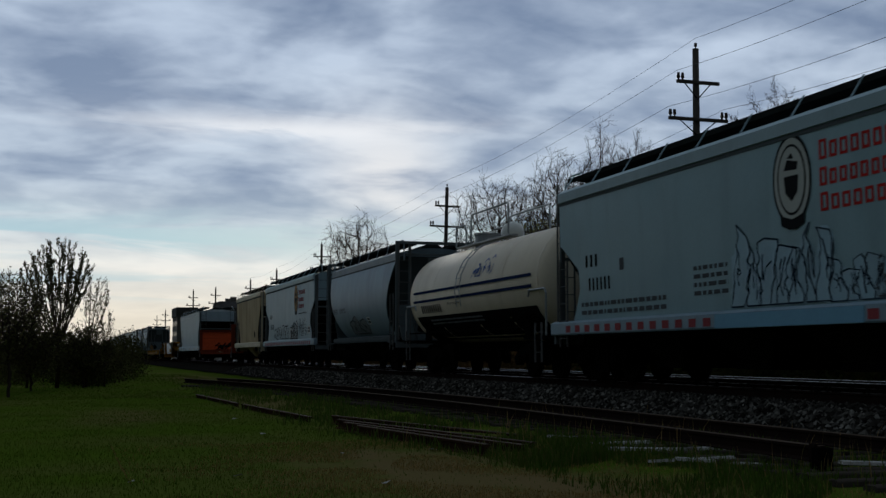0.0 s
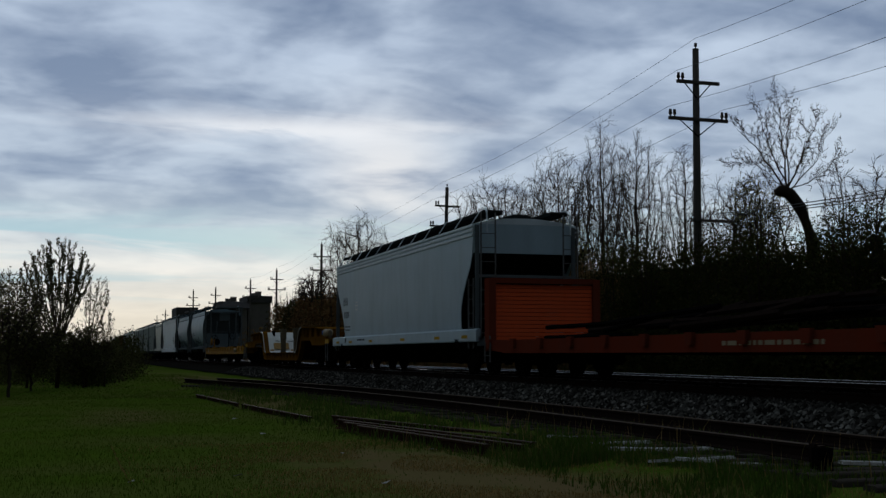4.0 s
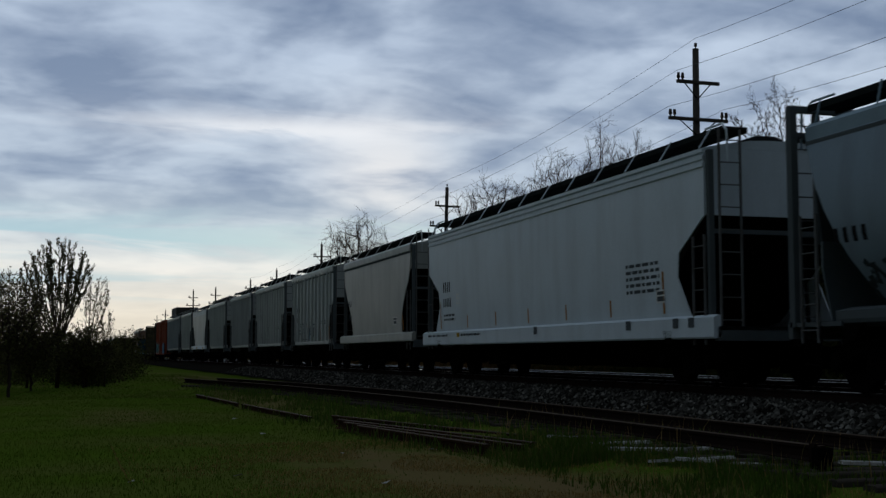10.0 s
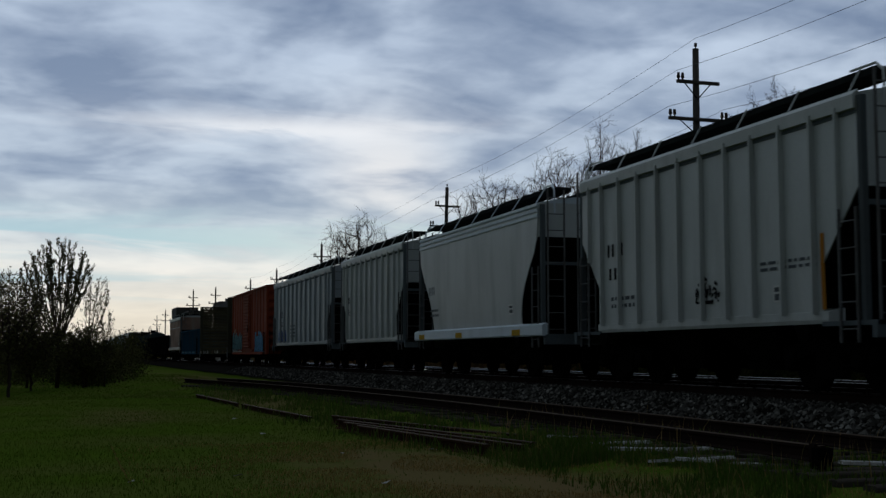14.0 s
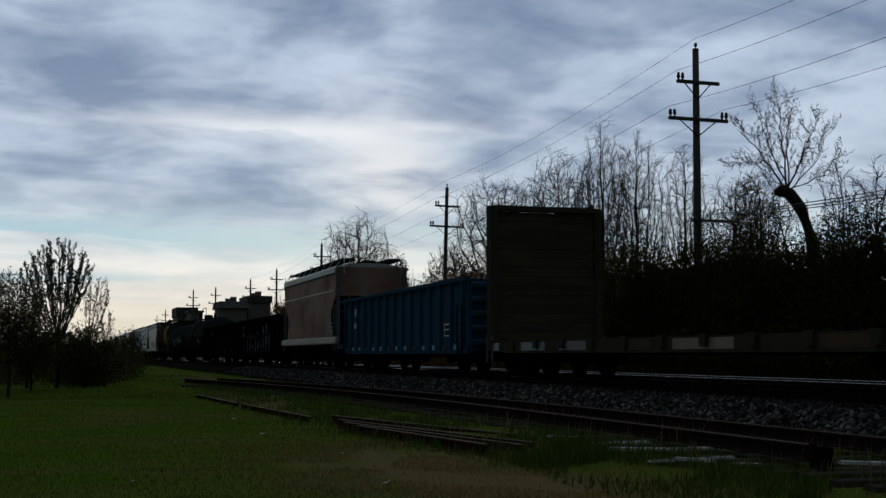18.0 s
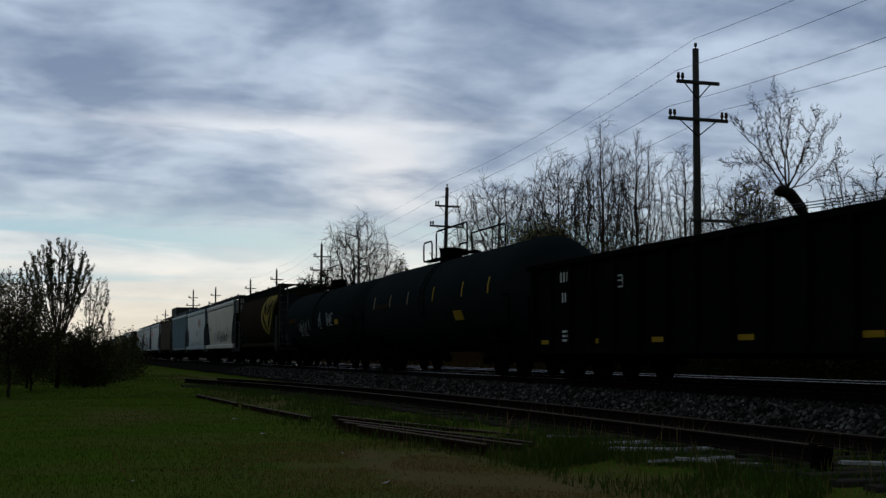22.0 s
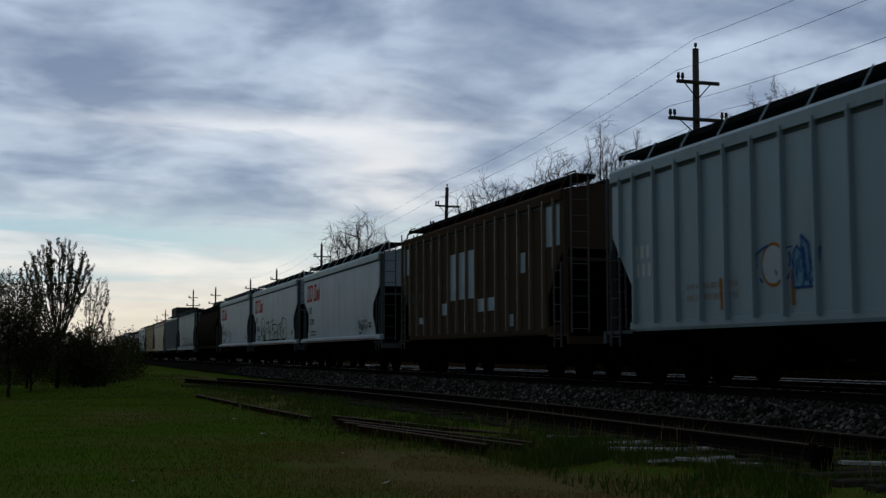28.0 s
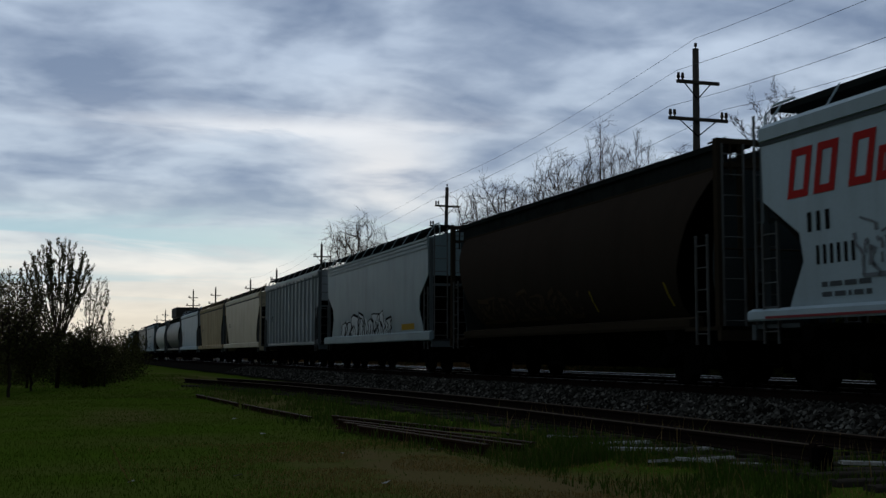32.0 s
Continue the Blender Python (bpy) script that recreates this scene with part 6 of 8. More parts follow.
g.f = [(i * ny + j, (i + 1) * ny + j, (i + 1) * ny + j + 1, i * ny + j + 1) for i in range(len(xs) - 1) for j in range(ny - 1)]
M_GROUND = material("turf", (0.062, 0.100, 0.010), 0.95, second=(0.135, 0.095, 0.045), amount=0.4, scale=0.3, fine=0.5, fine_scale=9, bump=0.6, bump_scale=14, per_object=False, specular=0.0)


def dry_patches(m, spots, dry):
    """Worn, dry places of a lawn: ovals with a ragged edge, (x, y, half length, half width, strength)."""
    t = m.node_tree
    b = t.nodes["Principled BSDF"]
    co = t.nodes.new("ShaderNodeTexCoord").outputs["Object"]
    base = b.inputs["Base Color"].links[0].from_socket
    rough = t.nodes.new("ShaderNodeTexNoise")
    rough.inputs["Scale"].default_value, rough.inputs["Detail"].default_value = 1.1, 6.0
    t.links.new(co, rough.inputs["Vector"])
    for x, y, rx, ry, strength in spots:
        mp = t.nodes.new("ShaderNodeMapping")
        mp.inputs["Location"].default_value = (-x / rx, -y / ry, 0)
        mp.inputs["Scale"].default_value = (1 / rx, 1 / ry, 0)
        t.links.new(co, mp.inputs[0])
        far = t.nodes.new("ShaderNodeVectorMath")
        far.operation = "LENGTH"
        t.links.new(mp.outputs[0], far.inputs[0])
        add = t.nodes.new("ShaderNodeMath")
        add.operation, add.inputs[2].default_value = "MULTIPLY_ADD", 0.0
        add.inputs[1].default_value = 1.7
        t.links.new(rough.outputs[0], add.inputs[0])
        t.links.new(far.outputs["Value"], add.inputs[2])
        edge_ = t.nodes.new("ShaderNodeMapRange")
        edge_.inputs[1].default_value, edge_.inputs[2].default_value = 2.0, 1.2
        edge_.inputs[4].default_value = strength
        t.links.new(add.outputs[0], edge_.inputs[0])
        mix = t.nodes.new("ShaderNodeMix")
        mix.data_type = "RGBA"
        mix.inputs[7].default_value = (*dry, 1)
        t.links.new(edge_.outputs[0], mix.inputs[0])
        t.links.new(base, mix.inputs[6])
        base = mix.outputs[2]
    t.links.new(base, b.inputs["Base Color"])


dry_patches(M_GROUND, ((-13.6, 4.3, 5.2, 1.7, 0.85), (-11.6, 5.4, 2.6, 1.0, 0.7), (-29.0, 1.3, 4.5, 1.2, 0.45), (-36.0, 5.2, 10.0, 1.0, 0.6), (-60.0, 6.5, 22.0, 1.8, 0.7)), (0.135, 0.096, 0.045))
ground = part("ground", g, M_GROUND, smooth=True)
tagged(ground, "mown grass with brown patches, rough towards the siding", "ground", kind="structure")

M_BALLAST = material("ballast_stone", (0.019, 0.0168, 0.0142), 0.85, second=(0.009, 0.0078, 0.0065), amount=0.8, scale=9, fine=0.5, fine_scale=45, bump=1.0, bump_scale=26, per_object=False, specular=0.0)
profile = [(9.55, -0.60), (10.0, -0.50), (10.55, -0.27), (10.95, -0.19), (18.0, -0.19), (18.6, -0.35), (19.6, -0.60)]
g = Geo()
bx = spaced([(-900, -120, 60), (-120, 4, 1.5), (4, 300, 40)])
g.v = [(x, y, z + 0.03 * noise.noise(Vector((x * 0.8, y * 2.0, 5.0)))) for x in bx for y, z in profile]
g.f = [(i * 7 + j, (i + 1) * 7 + j, (i + 1) * 7 + j + 1, i * 7 + j + 1) for i in range(len(bx) - 1) for j in range(6)]
bed = part("ballast_bed", g, M_BALLAST)
tagged(bed, "grey crushed stone ballast under two tracks", "ballast", kind="structure")

# loose stones on the shoulder that faces the lawn
rs = np.random.RandomState(4)
count = 24000
sx = -8.0 - 72.0 * rs.rand(count) ** 1.7
sy = 9.75 + 1.7 * rs.rand(count)
sz = np.interp(sy, [p[0] for p in profile], [p[1] for p in profile]) + 0.005
size = 0.024 + 0.044 * rs.rand(count)
octa = np.array([(1, 0, 0), (-1, 0, 0), (0, 1, 0), (0, -1, 0), (0, 0, 1), (0, 0, -1)], float)
turn = rs.rand(count) * 6.283
base = octa[None] * (0.65 + 0.7 * rs.rand(count, 6, 1)) + 0.25 * (rs.rand(count, 6, 3) - 0.5)
c, sn = np.cos(turn)[:, None], np.sin(turn)[:, None]
rot = np.stack([base[..., 0] * c - base[..., 1] * sn, base[..., 0] * sn + base[..., 1] * c, base[..., 2] * 0.8], -1)
verts = rot * size[:, None, None] + np.stack([sx, sy, sz], -1)[:, None]
tri = np.array([(0, 2, 4), (2, 1, 4), (1, 3, 4), (3, 0, 4), (2, 0, 5), (1, 2, 5), (3, 1, 5), (0, 3, 5)])
faces = (tri[None] + 6 * np.arange(count)[:, None, None]).reshape(-1, 3)


def island_material(name, ramp, rough=0.9, back=0.0):
    """Colours that differ from piece to piece of one mesh."""
    m = bpy.data.materials.new(name)
    m.use_nodes = True
    t = m.node_tree
    b = t.nodes["Principled BSDF"]
    b.inputs["Roughness"].default_value = rough
    b.inputs["Specular IOR Level"].default_value = 0.0
    geo = t.nodes.new("ShaderNodeNewGeometry")
    rp = t.nodes.new("ShaderNodeValToRGB")
    e = rp.color_ramp.elements
    e[0].color, e[1].color = (*ramp[0], 1), (*ramp[-1], 1)
    for k, cc in enumerate(ramp[1:-1]):
        e.new((k + 1) / (len(ramp) - 1)).color = (*cc, 1)
    t.links.new(geo.outputs["Random Per Island"], rp.inputs[0])
    t.links.new(rp.outputs[0], b.inputs["Base Color"])
    return m


def stuff(name, verts, faces, mat, label, category, parent=None):
    me = bpy.data.meshes.new(name)
    me.from_pydata(verts.tolist() if hasattr(verts, "tolist") else verts, [], faces.tolist() if hasattr(faces, "tolist") else faces)
    me.materials.append(mat)
    ob = new(name, me)
    if parent is None:
        tagged(ob, label, category, kind="stuff")
    else:
        ob.parent = parent
    return ob


M_STONES = island_material("loose_stone", [(0.006, 0.0055, 0.005), (0.024, 0.022, 0.019), (0.072, 0.067, 0.059), (0.008, 0.007, 0.006), (0.20, 0.19, 0.17)], 0.8)
stuff("ballast_stones", verts.reshape(-1, 3), faces, M_STONES, "loose grey crushed stones on the track shoulder", "gravel")


def rail_profile(half_head=0.036, foot=0.07, height=0.17):
    return [(-foot, 0), (foot, 0), (foot, 0.012), (0.012, 0.035), (0.009, height - 0.045), (half_head, height - 0.035), (half_head, height - 0.006), (half_head - 0.008, height),
            (-half_head + 0.008, height), (-half_head, height - 0.006), (-half_head, height - 0.035), (-0.009, height - 0.045), (-0.012, 0.035), (-foot, 0.012)]


def rail(name, path, parent, mat, head_mat=None, top_width=0.06):
    """A rail laid along a path of (x, y, z of its foot)."""
    prof = rail_profile()
    rings = []
    for k, (x, y, z) in enumerate(path):
        a, b = path[max(k - 1, 0)], path[min(k + 1, len(path) - 1)]
        d = Vector((b[0] - a[0], b[1] - a[1], 0)).normalized()
        side = Vector((-d.y, d.x, 0))
        rings.append([(x + side.x * u, y + side.y * u, z + w) for u, w in prof])
    ob = part(name, Geo().rings(rings), mat, parent)
    if head_mat:
        w = top_width / 2
        strips = [[(p[0], p[1] + u, p[2] + h) for u, h in ((-w - 0.006, 0.166), (w + 0.006, 0.166), (w, 0.174), (-w, 0.174))] for p in path]
        part("running_surface", Geo().rings(strips), head_mat, ob)
    return ob


def tie(parent, x, y, z, mat, turn_by=0.0, length=2.6):
    key = ("tie", mat.name, length)
    ob = part("sleeper", shared(key, lambda: Geo().rings([[(-0.115, yy, 0), (0.115, yy, 0), (0.11, yy, 0.165), (0.095, yy, 0.18), (-0.095, yy, 0.18), (-0.11, yy, 0.165)] for yy in (-length / 2, length / 2)]), mat), mat, parent, at=(x, y, z))
    ob.rotation_euler = (0, 0, turn_by)
    return ob


for cy, name, x_end, step in ((TRACK_Y, "main_track", -64, 0.53), (TRACK2_Y, "far_track", -44, 0.53)):
    root = new(name)
    tagged(root, "steel rails on dark wooden sleepers in ballast", "railway track", kind="structure")
    for s in (-1, 1):
        rail("rail", [(x, cy + s * 0.7525, -0.17) for x in (-900, -200, 6, 300)], root, M_RAIL, M_RAILHEAD)
    x = 2.0
    while x > x_end:
        tie(root, x, cy, -0.345, M_TIE)
        x -= step

root = new("siding_track")
tagged(root, "rusty disused siding that ends in the weeds", "railway track", kind="structure")
path_far = [(x, 9.12 + siding_y(x), -0.55) for x in (8, 0, -6, -12, -16, -20, -24, -28, -32, -36, -40, -44, -48, -52)]
path_near = [(x, 7.67 + siding_y(x) * 1.05, -0.55) for x in (-11.45, -13, -16, -20, -24, -28, -32, -36, -40, -44, -48, -51)]
rail("rail", path_far, root, M_RAIL, M_WEB)
rail("rail", path_near, root, M_RAIL, M_WEB)
rng = random.Random(8)
x = 3.0
while x > -50:
    pale = -18.5 < x < -12.5 and rng.random() < 0.3
    tie(root, x, 8.4 + siding_y(x) + rng.uniform(-0.08, 0.08), -0.79 + rng.uniform(-0.02, 0.012), M_TIE_PALE if pale else M_TIE, siding_y(x) * -0.06 + rng.uniform(-0.03, 0.03))
    x -= rng.uniform(0.5, 0.66)
stop = part("rail_end_block", Geo().box(-11.52, -11.40, 7.58, 7.76, -0.74, -0.40), M_DARK, root)
part("rail_end_clamp", Geo().box(-11.6, -11.50, 7.6, 7.74, -0.56, -0.365), M_RAIL, stop)

# old rails left lying on the grass
M_RUSTRAIL = material("rusty_rail", (0.05, 0.026, 0.016), 0.9, specular=0.0, second=(0.022, 0.014, 0.010), amount=0.7, scale=4, bump=0.2, bump_scale=40)
for n, (a, b) in enumerate((((-24.5, 5.15), (-17.4, 6.75)), ((-23.0, 4.95), (-16.2, 6.25)), ((-22.0, 4.85), (-15.8, 5.95)), ((-20.9, 4.85), (-16.0, 5.5)), ((-40.5, 4.06), (-32.9, 4.38)), ((-32.4, 4.42), (-25.3, 4.85)))):
    ob = rail("old_rail", [(a[0] + (b[0] - a[0]) * f, a[1] + (b[1] - a[1]) * f, -0.80 if n < 4 else -0.86) for f in (0, 0.5, 1)], None, M_RUSTRAIL, M_WEB)
    tagged(ob, "rusty loose rail lying in the grass", "rail", "loose rails in the grass")

# weathered boards by the end of the siding
for n, (x, y, a, ln) in enumerate(((-16.9, 7.2, 78, 0.9), (-15.6, 7.1, 74, 1.2), (-14.4, 6.95, 84, 0.8), (-12.9, 6.9, 70, 1.0), (-12.6, 7.15, 68, 1.1), (-11.6, 8.6, 76, 1.1))):
    g = Geo().rings([[(-ln / 2, -0.07, 0), (ln / 2, -0.06, 0), (ln / 2 - 0.03, 0.07, 0), (-ln / 2, 0.06, 0)], [(-ln / 2 + 0.02, -0.06, 0.035), (ln / 2 - 0.02, -0.05, 0.03), (ln / 2 - 0.04, 0.05, 0.035), (-ln / 2, 0.05, 0.03)]])
    ob = part("weathered_board", g, M_TIE_PALE)
    ob.matrix_basis = pose(x, y, ground_z(x, y) + 0.03, (-4, 3, 6, -5, 2, 4)[n], (3, -2, 2, -3, 4, 2)[n], a)
    tagged(ob, "bleached weathered timber lying in weeds", "timber", "loose boards by the siding")


# ---- grass and weeds ----
def bare_patch(x, y):
    """How worn and dry the lawn is at a place, from 0 to 1."""
    d = math.hypot((x + 13.6) / 4.6, (y - 4.4 - 0.12 * (x + 13.6)) / 1.7)
    n = noise.noise(Vector((x * 0.7, y * 0.9, 7.0))) + 0.5 * noise.noise(Vector((x * 2.3, y * 2.3, 9.0)))
    return 1 - smooth_step(0.6, 1.15, d + 0.45 * n)


def blades(name, count, region, height, width, mat, label, seed, power=1.0, lean=0.5, soft_edge=True):
    """Many narrow bent blades of grass in one mesh."""
    r = np.random.RandomState(seed)
    x0, x1, y0, y1 = region
    px = x1 - (x1 - x0) * r.rand(count) ** power
    py = (y0 + y1) / 2 + (y1 - y0) * 0.31 * np.clip(r.randn(count), -2.2, 2.2) if soft_edge else y0 + (y1 - y0) * r.rand(count)
    patch = np.array([noise.noise(Vector((float(a) * 0.5, float(b) * 0.9, seed))) for a, b in zip(px, py)])
    near = (patch > -0.12) if soft_edge else (r.rand(count) < [1 - 0.92 * bare_patch(float(a), float(b)) for a, b in zip(px, py)])
    px, py = px[near], py[near]
    count = len(px)
    pz = np.array([ground_z(float(a), float(b)) for a, b in zip(px, py)])
    h = height[0] + (height[1] - height[0]) * r.rand(count) ** 1.5
    a = r.rand(count) * 6.283
    w = width * (0.6 + 0.8 * r.rand(count))
    l = lean * h * r.rand(count)
    b = r.rand(count) * 6.283
    p = np.stack([px, py, pz], -1)
    off = np.stack([np.cos(a) * w, np.sin(a) * w, np.zeros(count)], -1)
    tip = np.stack([np.cos(b) * l, np.sin(b) * l, h], -1)
    midp = tip * np.array([0.35, 0.35, 0.6])
    v = np.stack([p - off, p + off, p + midp + off * 0.7, p + midp - off * 0.7, p + tip], 1).reshape(-1, 3)
    f = []
    for k in range(count):
        f.append((5 * k, 5 * k + 1, 5 * k + 2, 5 * k + 3))
        f.append((5 * k + 3, 5 * k + 2, 5 * k + 4))
    return stuff(name, v, f, mat, label, "grass")


M_GRASS = island_material("lawn_blades", [(0.050, 0.098, 0.007), (0.078, 0.136, 0.011), (0.060, 0.110, 0.008), (0.125, 0.124, 0.024), (0.068, 0.122, 0.010)])
M_DRY = island_material("dry_blades", [(0.27, 0.18, 0.065), (0.37, 0.24, 0.095), (0.17, 0.14, 0.045), (0.30, 0.195, 0.075)])
M_WEED = island_material("weed_blades", [(0.045, 0.080, 0.012), (0.075, 0.130, 0.020), (0.060, 0.100, 0.015), (0.13, 0.115, 0.04)])
blades("lawn_grass", 90000, (-46, -9.0, -2.8, 6.0), (0.02, 0.05), 0.0035, M_GRASS, "short mown green lawn grass", 31, 1.8, soft_edge=False)
blades("lawn_grass_far", 16000, (-80, -40, -4, 7.0), (0.03, 0.07), 0.010, M_GRASS, "short green lawn grass further off", 32, soft_edge=False)
blades("dry_grass", 34000, (-19.5, -8.8, 1.6, 6.6), (0.015, 0.05), 0.0045, M_DRY, "dry brown patch of grass", 33, 1.2)
blades("weeds", 9000, (-17.5, -9.0, 5.5, 7.5), (0.04, 0.17), 0.007, M_WEED, "rank green weeds beside the siding", 34, 1.1)
blades("siding_weeds", 9000, (-50, -9.5, 7.3, 9.6), (0.05, 0.2), 0.008, M_WEED, "weeds between the siding rails", 35, 1.5)
blades("verge_weeds", 9000, (-50, -17, 4.6, 7.2), (0.06, 0.24), 0.010, M_WEED, "rough verge grass by the siding", 36, 1.2)
blades("dry_stalks", 500, (-22, -9.5, 5.8, 9.8), (0.15, 0.45), 0.004, M_DRY, "dry stalks beside the rails", 37)
blades("tall_tuft", 2600, (-16.2, -14.0, 5.6, 6.7), (0.08, 0.28), 0.007, M_WEED, "thick tuft of tall grass at the rail ends", 38)


# pale scraps of litter and fallen leaves on the lawn
for n, (x, y) in enumerate(((-13.6, 0.7), (-26.3, 3.43), (-21.5, 3.29), (-16.9, 3.68), (-17.1, 5.05), (-14.2, 1.9), (-12.9, 3.3))):
    g = Geo().rings([[(-0.05, -0.035, 0.0), (0.05, -0.03, 0.008), (0.045, 0.035, 0.0), (-0.04, 0.03, 0.012)], [(-0.05, -0.035, 0.004), (0.05, -0.03, 0.012), (0.045, 0.035, 0.004), (-0.04, 0.03, 0.016)]])
    ob = part("litter_scrap", g, M_TIE_PALE)
    ob.matrix_basis = pose(x, y, ground_z(x, y) + 0.03, 8, -6 + 3 * n, 50 * n)
    tagged(ob, "small pale scrap lying on the grass", "litter", "scraps on the lawn")


# ---- power line ----
def utility_pole(x, y, height, lean_deg, arms, low_arm=False, label="weathered wooden power pole with two crossarms"):
    root = new("utility_pole")
    tagged(root, label, "utility pole", "power line poles")
    z0 = ground_z(x, y) - 0.02
    root.matrix_basis = pose(x, y, z0, lean_deg, 0, 0)
    h = height - 0.15 - z0
    part("pole", Geo().tube([(0, 0, 0), (0, 0, h * 0.5), (0, 0, h)], [0.17, 0.145, 0.115], 12), M_POLE, root, smooth=True)
    part("top_pin", Geo().tube([(0, 0, h), (0, 0, h + 0.08), (0, 0, h + 0.09), (0, 0, h + 0.22)], [0.02, 0.02, 0.06, 0.05], 8), M_INSUL, root)
    for drop, halfw, sides in arms:
        z = h - drop
        arm = part("crossarm", Geo().box(0.11, 0.21, -halfw, halfw, z - 0.06, z + 0.06), M_POLE, root)
        for s in (-1, 1):
            part("brace", Geo().tube([(0.12, s * halfw * 0.6, z - 0.05), (0.13, 0.0, z - 0.62)], 0.022, 5), M_DARK, arm)
        for s in sides:
            for k in (0, 1):
                yy = s * (halfw - 0.06 - 0.17 * k)
                part("insulator", shared("insulator", lambda: Geo().tube([(0, 0, 0), (0, 0, 0.05), (0, 0, 0.06), (0, 0, 0.14), (0, 0, 0.15), (0, 0, 0.26)], [0.03, 0.03, 0.065, 0.07, 0.06, 0.05], 8), M_INSUL), M_INSUL, arm, at=(0.16, yy, z + 0.06))
    if low_arm:
        z = h - 6.4
        part("cable_arm", Geo().box(0.11, 0.21, -0.3, 1.6, z - 0.05, z + 0.05), M_POLE, root)
    return root


ARMS = [(1.30, 0.86, (-1,)), (2.68, 1.20, (-1, 1))]
POLES = [(-1.5, 20.4, 12.0), (-40.3, 21.93, 12.0), (-79.3, 24.1, 12.0), (-124.2, 24.8, 12.0), (-163.8, 26.7, 12.0), (-187.1, 26.5, 12.0), (-210.7, 24.0, 12.0), (-221.1, 21.3, 12.0), (-320.3, 24.0, 12.0), (-366.8, 25.1, 12.0), (-538, 27.0, 12.0), (-602, 26.8, 12.0)]
for n, (x, y, h) in enumerate(POLES):
    utility_pole(x, y, h, (0, -0.4, -1.4, 0, 0.2, 0, 0, 0, 0, 0, 0, 0)[n], ARMS, n in (0, 1, 2))
line = new("power_line_wires")
tagged(line, "thin sagging power line wires strung between poles", "wires")


def wire(a, b, sag, r=0.0075):
    pts = []
    for k in range(25):
        f = k / 24
        p = Vector(a).lerp(Vector(b), f)
        pts.append((p.x, p.y, p.z - sag * 4 * f * (1 - f)))
    part("wire", Geo().tube(pts, r, 4), M_WIRE, line)


for n, ((xa, ya, ha), (xb, yb, hb)) in enumerate(zip(POLES[:5], POLES[1:6])):
    for oy, oz in ((0.0, 0.2), (-0.78, -1.05), (-1.12, -2.4), (1.12, -2.4)):
        wire((xa + 0.16, ya + oy, ha + oz), (xb + 0.16, yb + oy, hb + oz), 0.4 if n else 0.85)
for oy in (0.2, 0.8, 1.4):
    wire((-1.3, 20.4 + oy, 5.9), (-40.1, 22.0 + oy, 5.65), 0.7, 0.016)


# ---- trees and shrubs ----
def leaf_cloud(points, per, radius, size, rng):
    """Small leaf quads scattered round points."""
    v, f = [], []
    for p in points:
        for _ in range(per):
            c = Vector(p) + Vector((rng.gauss(0, 1), rng.gauss(0, 1), rng.gauss(0, 1))) * radius
            a = Vector((rng.uniform(-1, 1), rng.uniform(-1, 1), rng.uniform(-1, 1))).normalized()
            b = a.cross(Vector((rng.uniform(-1, 1), rng.uniform(-1, 1), rng.uniform(-1, 1)))).normalized()
            s = size * rng.uniform(0.6, 1.3)
            n = len(v)
            v += [tuple(c - a * s), tuple(c + b * s * 0.5), tuple(c + a * s), tuple(c - b * s * 0.5)]
            f.append((n, n + 1, n + 2, n + 3))
    return v, f


M_LEAF_BROWN = island_material("autumn_leaves", [(0.126, 0.061, 0.027), (0.200, 0.100, 0.040), (0.089, 0.061, 0.027), (0.158, 0.105, 0.038)])
M_LEAF_GREEN = island_material("dark_green_leaves", [(0.022, 0.026, 0.008), (0.036, 0.042, 0.012), (0.028, 0.034, 0.009), (0.065, 0.050, 0.016)])
M_LEAF_DULL = island_material("drab_leaves", [(0.055, 0.056, 0.020), (0.080, 0.078, 0.028), (0.045, 0.042, 0.018), (0.10, 0.082, 0.034)])
M_LEAF_PLUME = island_material("plume_leaves", [(0.030, 0.036, 0.016), (0.055, 0.060, 0.026), (0.085, 0.070, 0.034), (0.040, 0.048, 0.020)])
M_LEAF_OLIVE = island_material("olive_leaves", [(0.11, 0.105, 0.035), (0.17, 0.145, 0.05), (0.085, 0.08, 0.03), (0.20, 0.155, 0.055)])


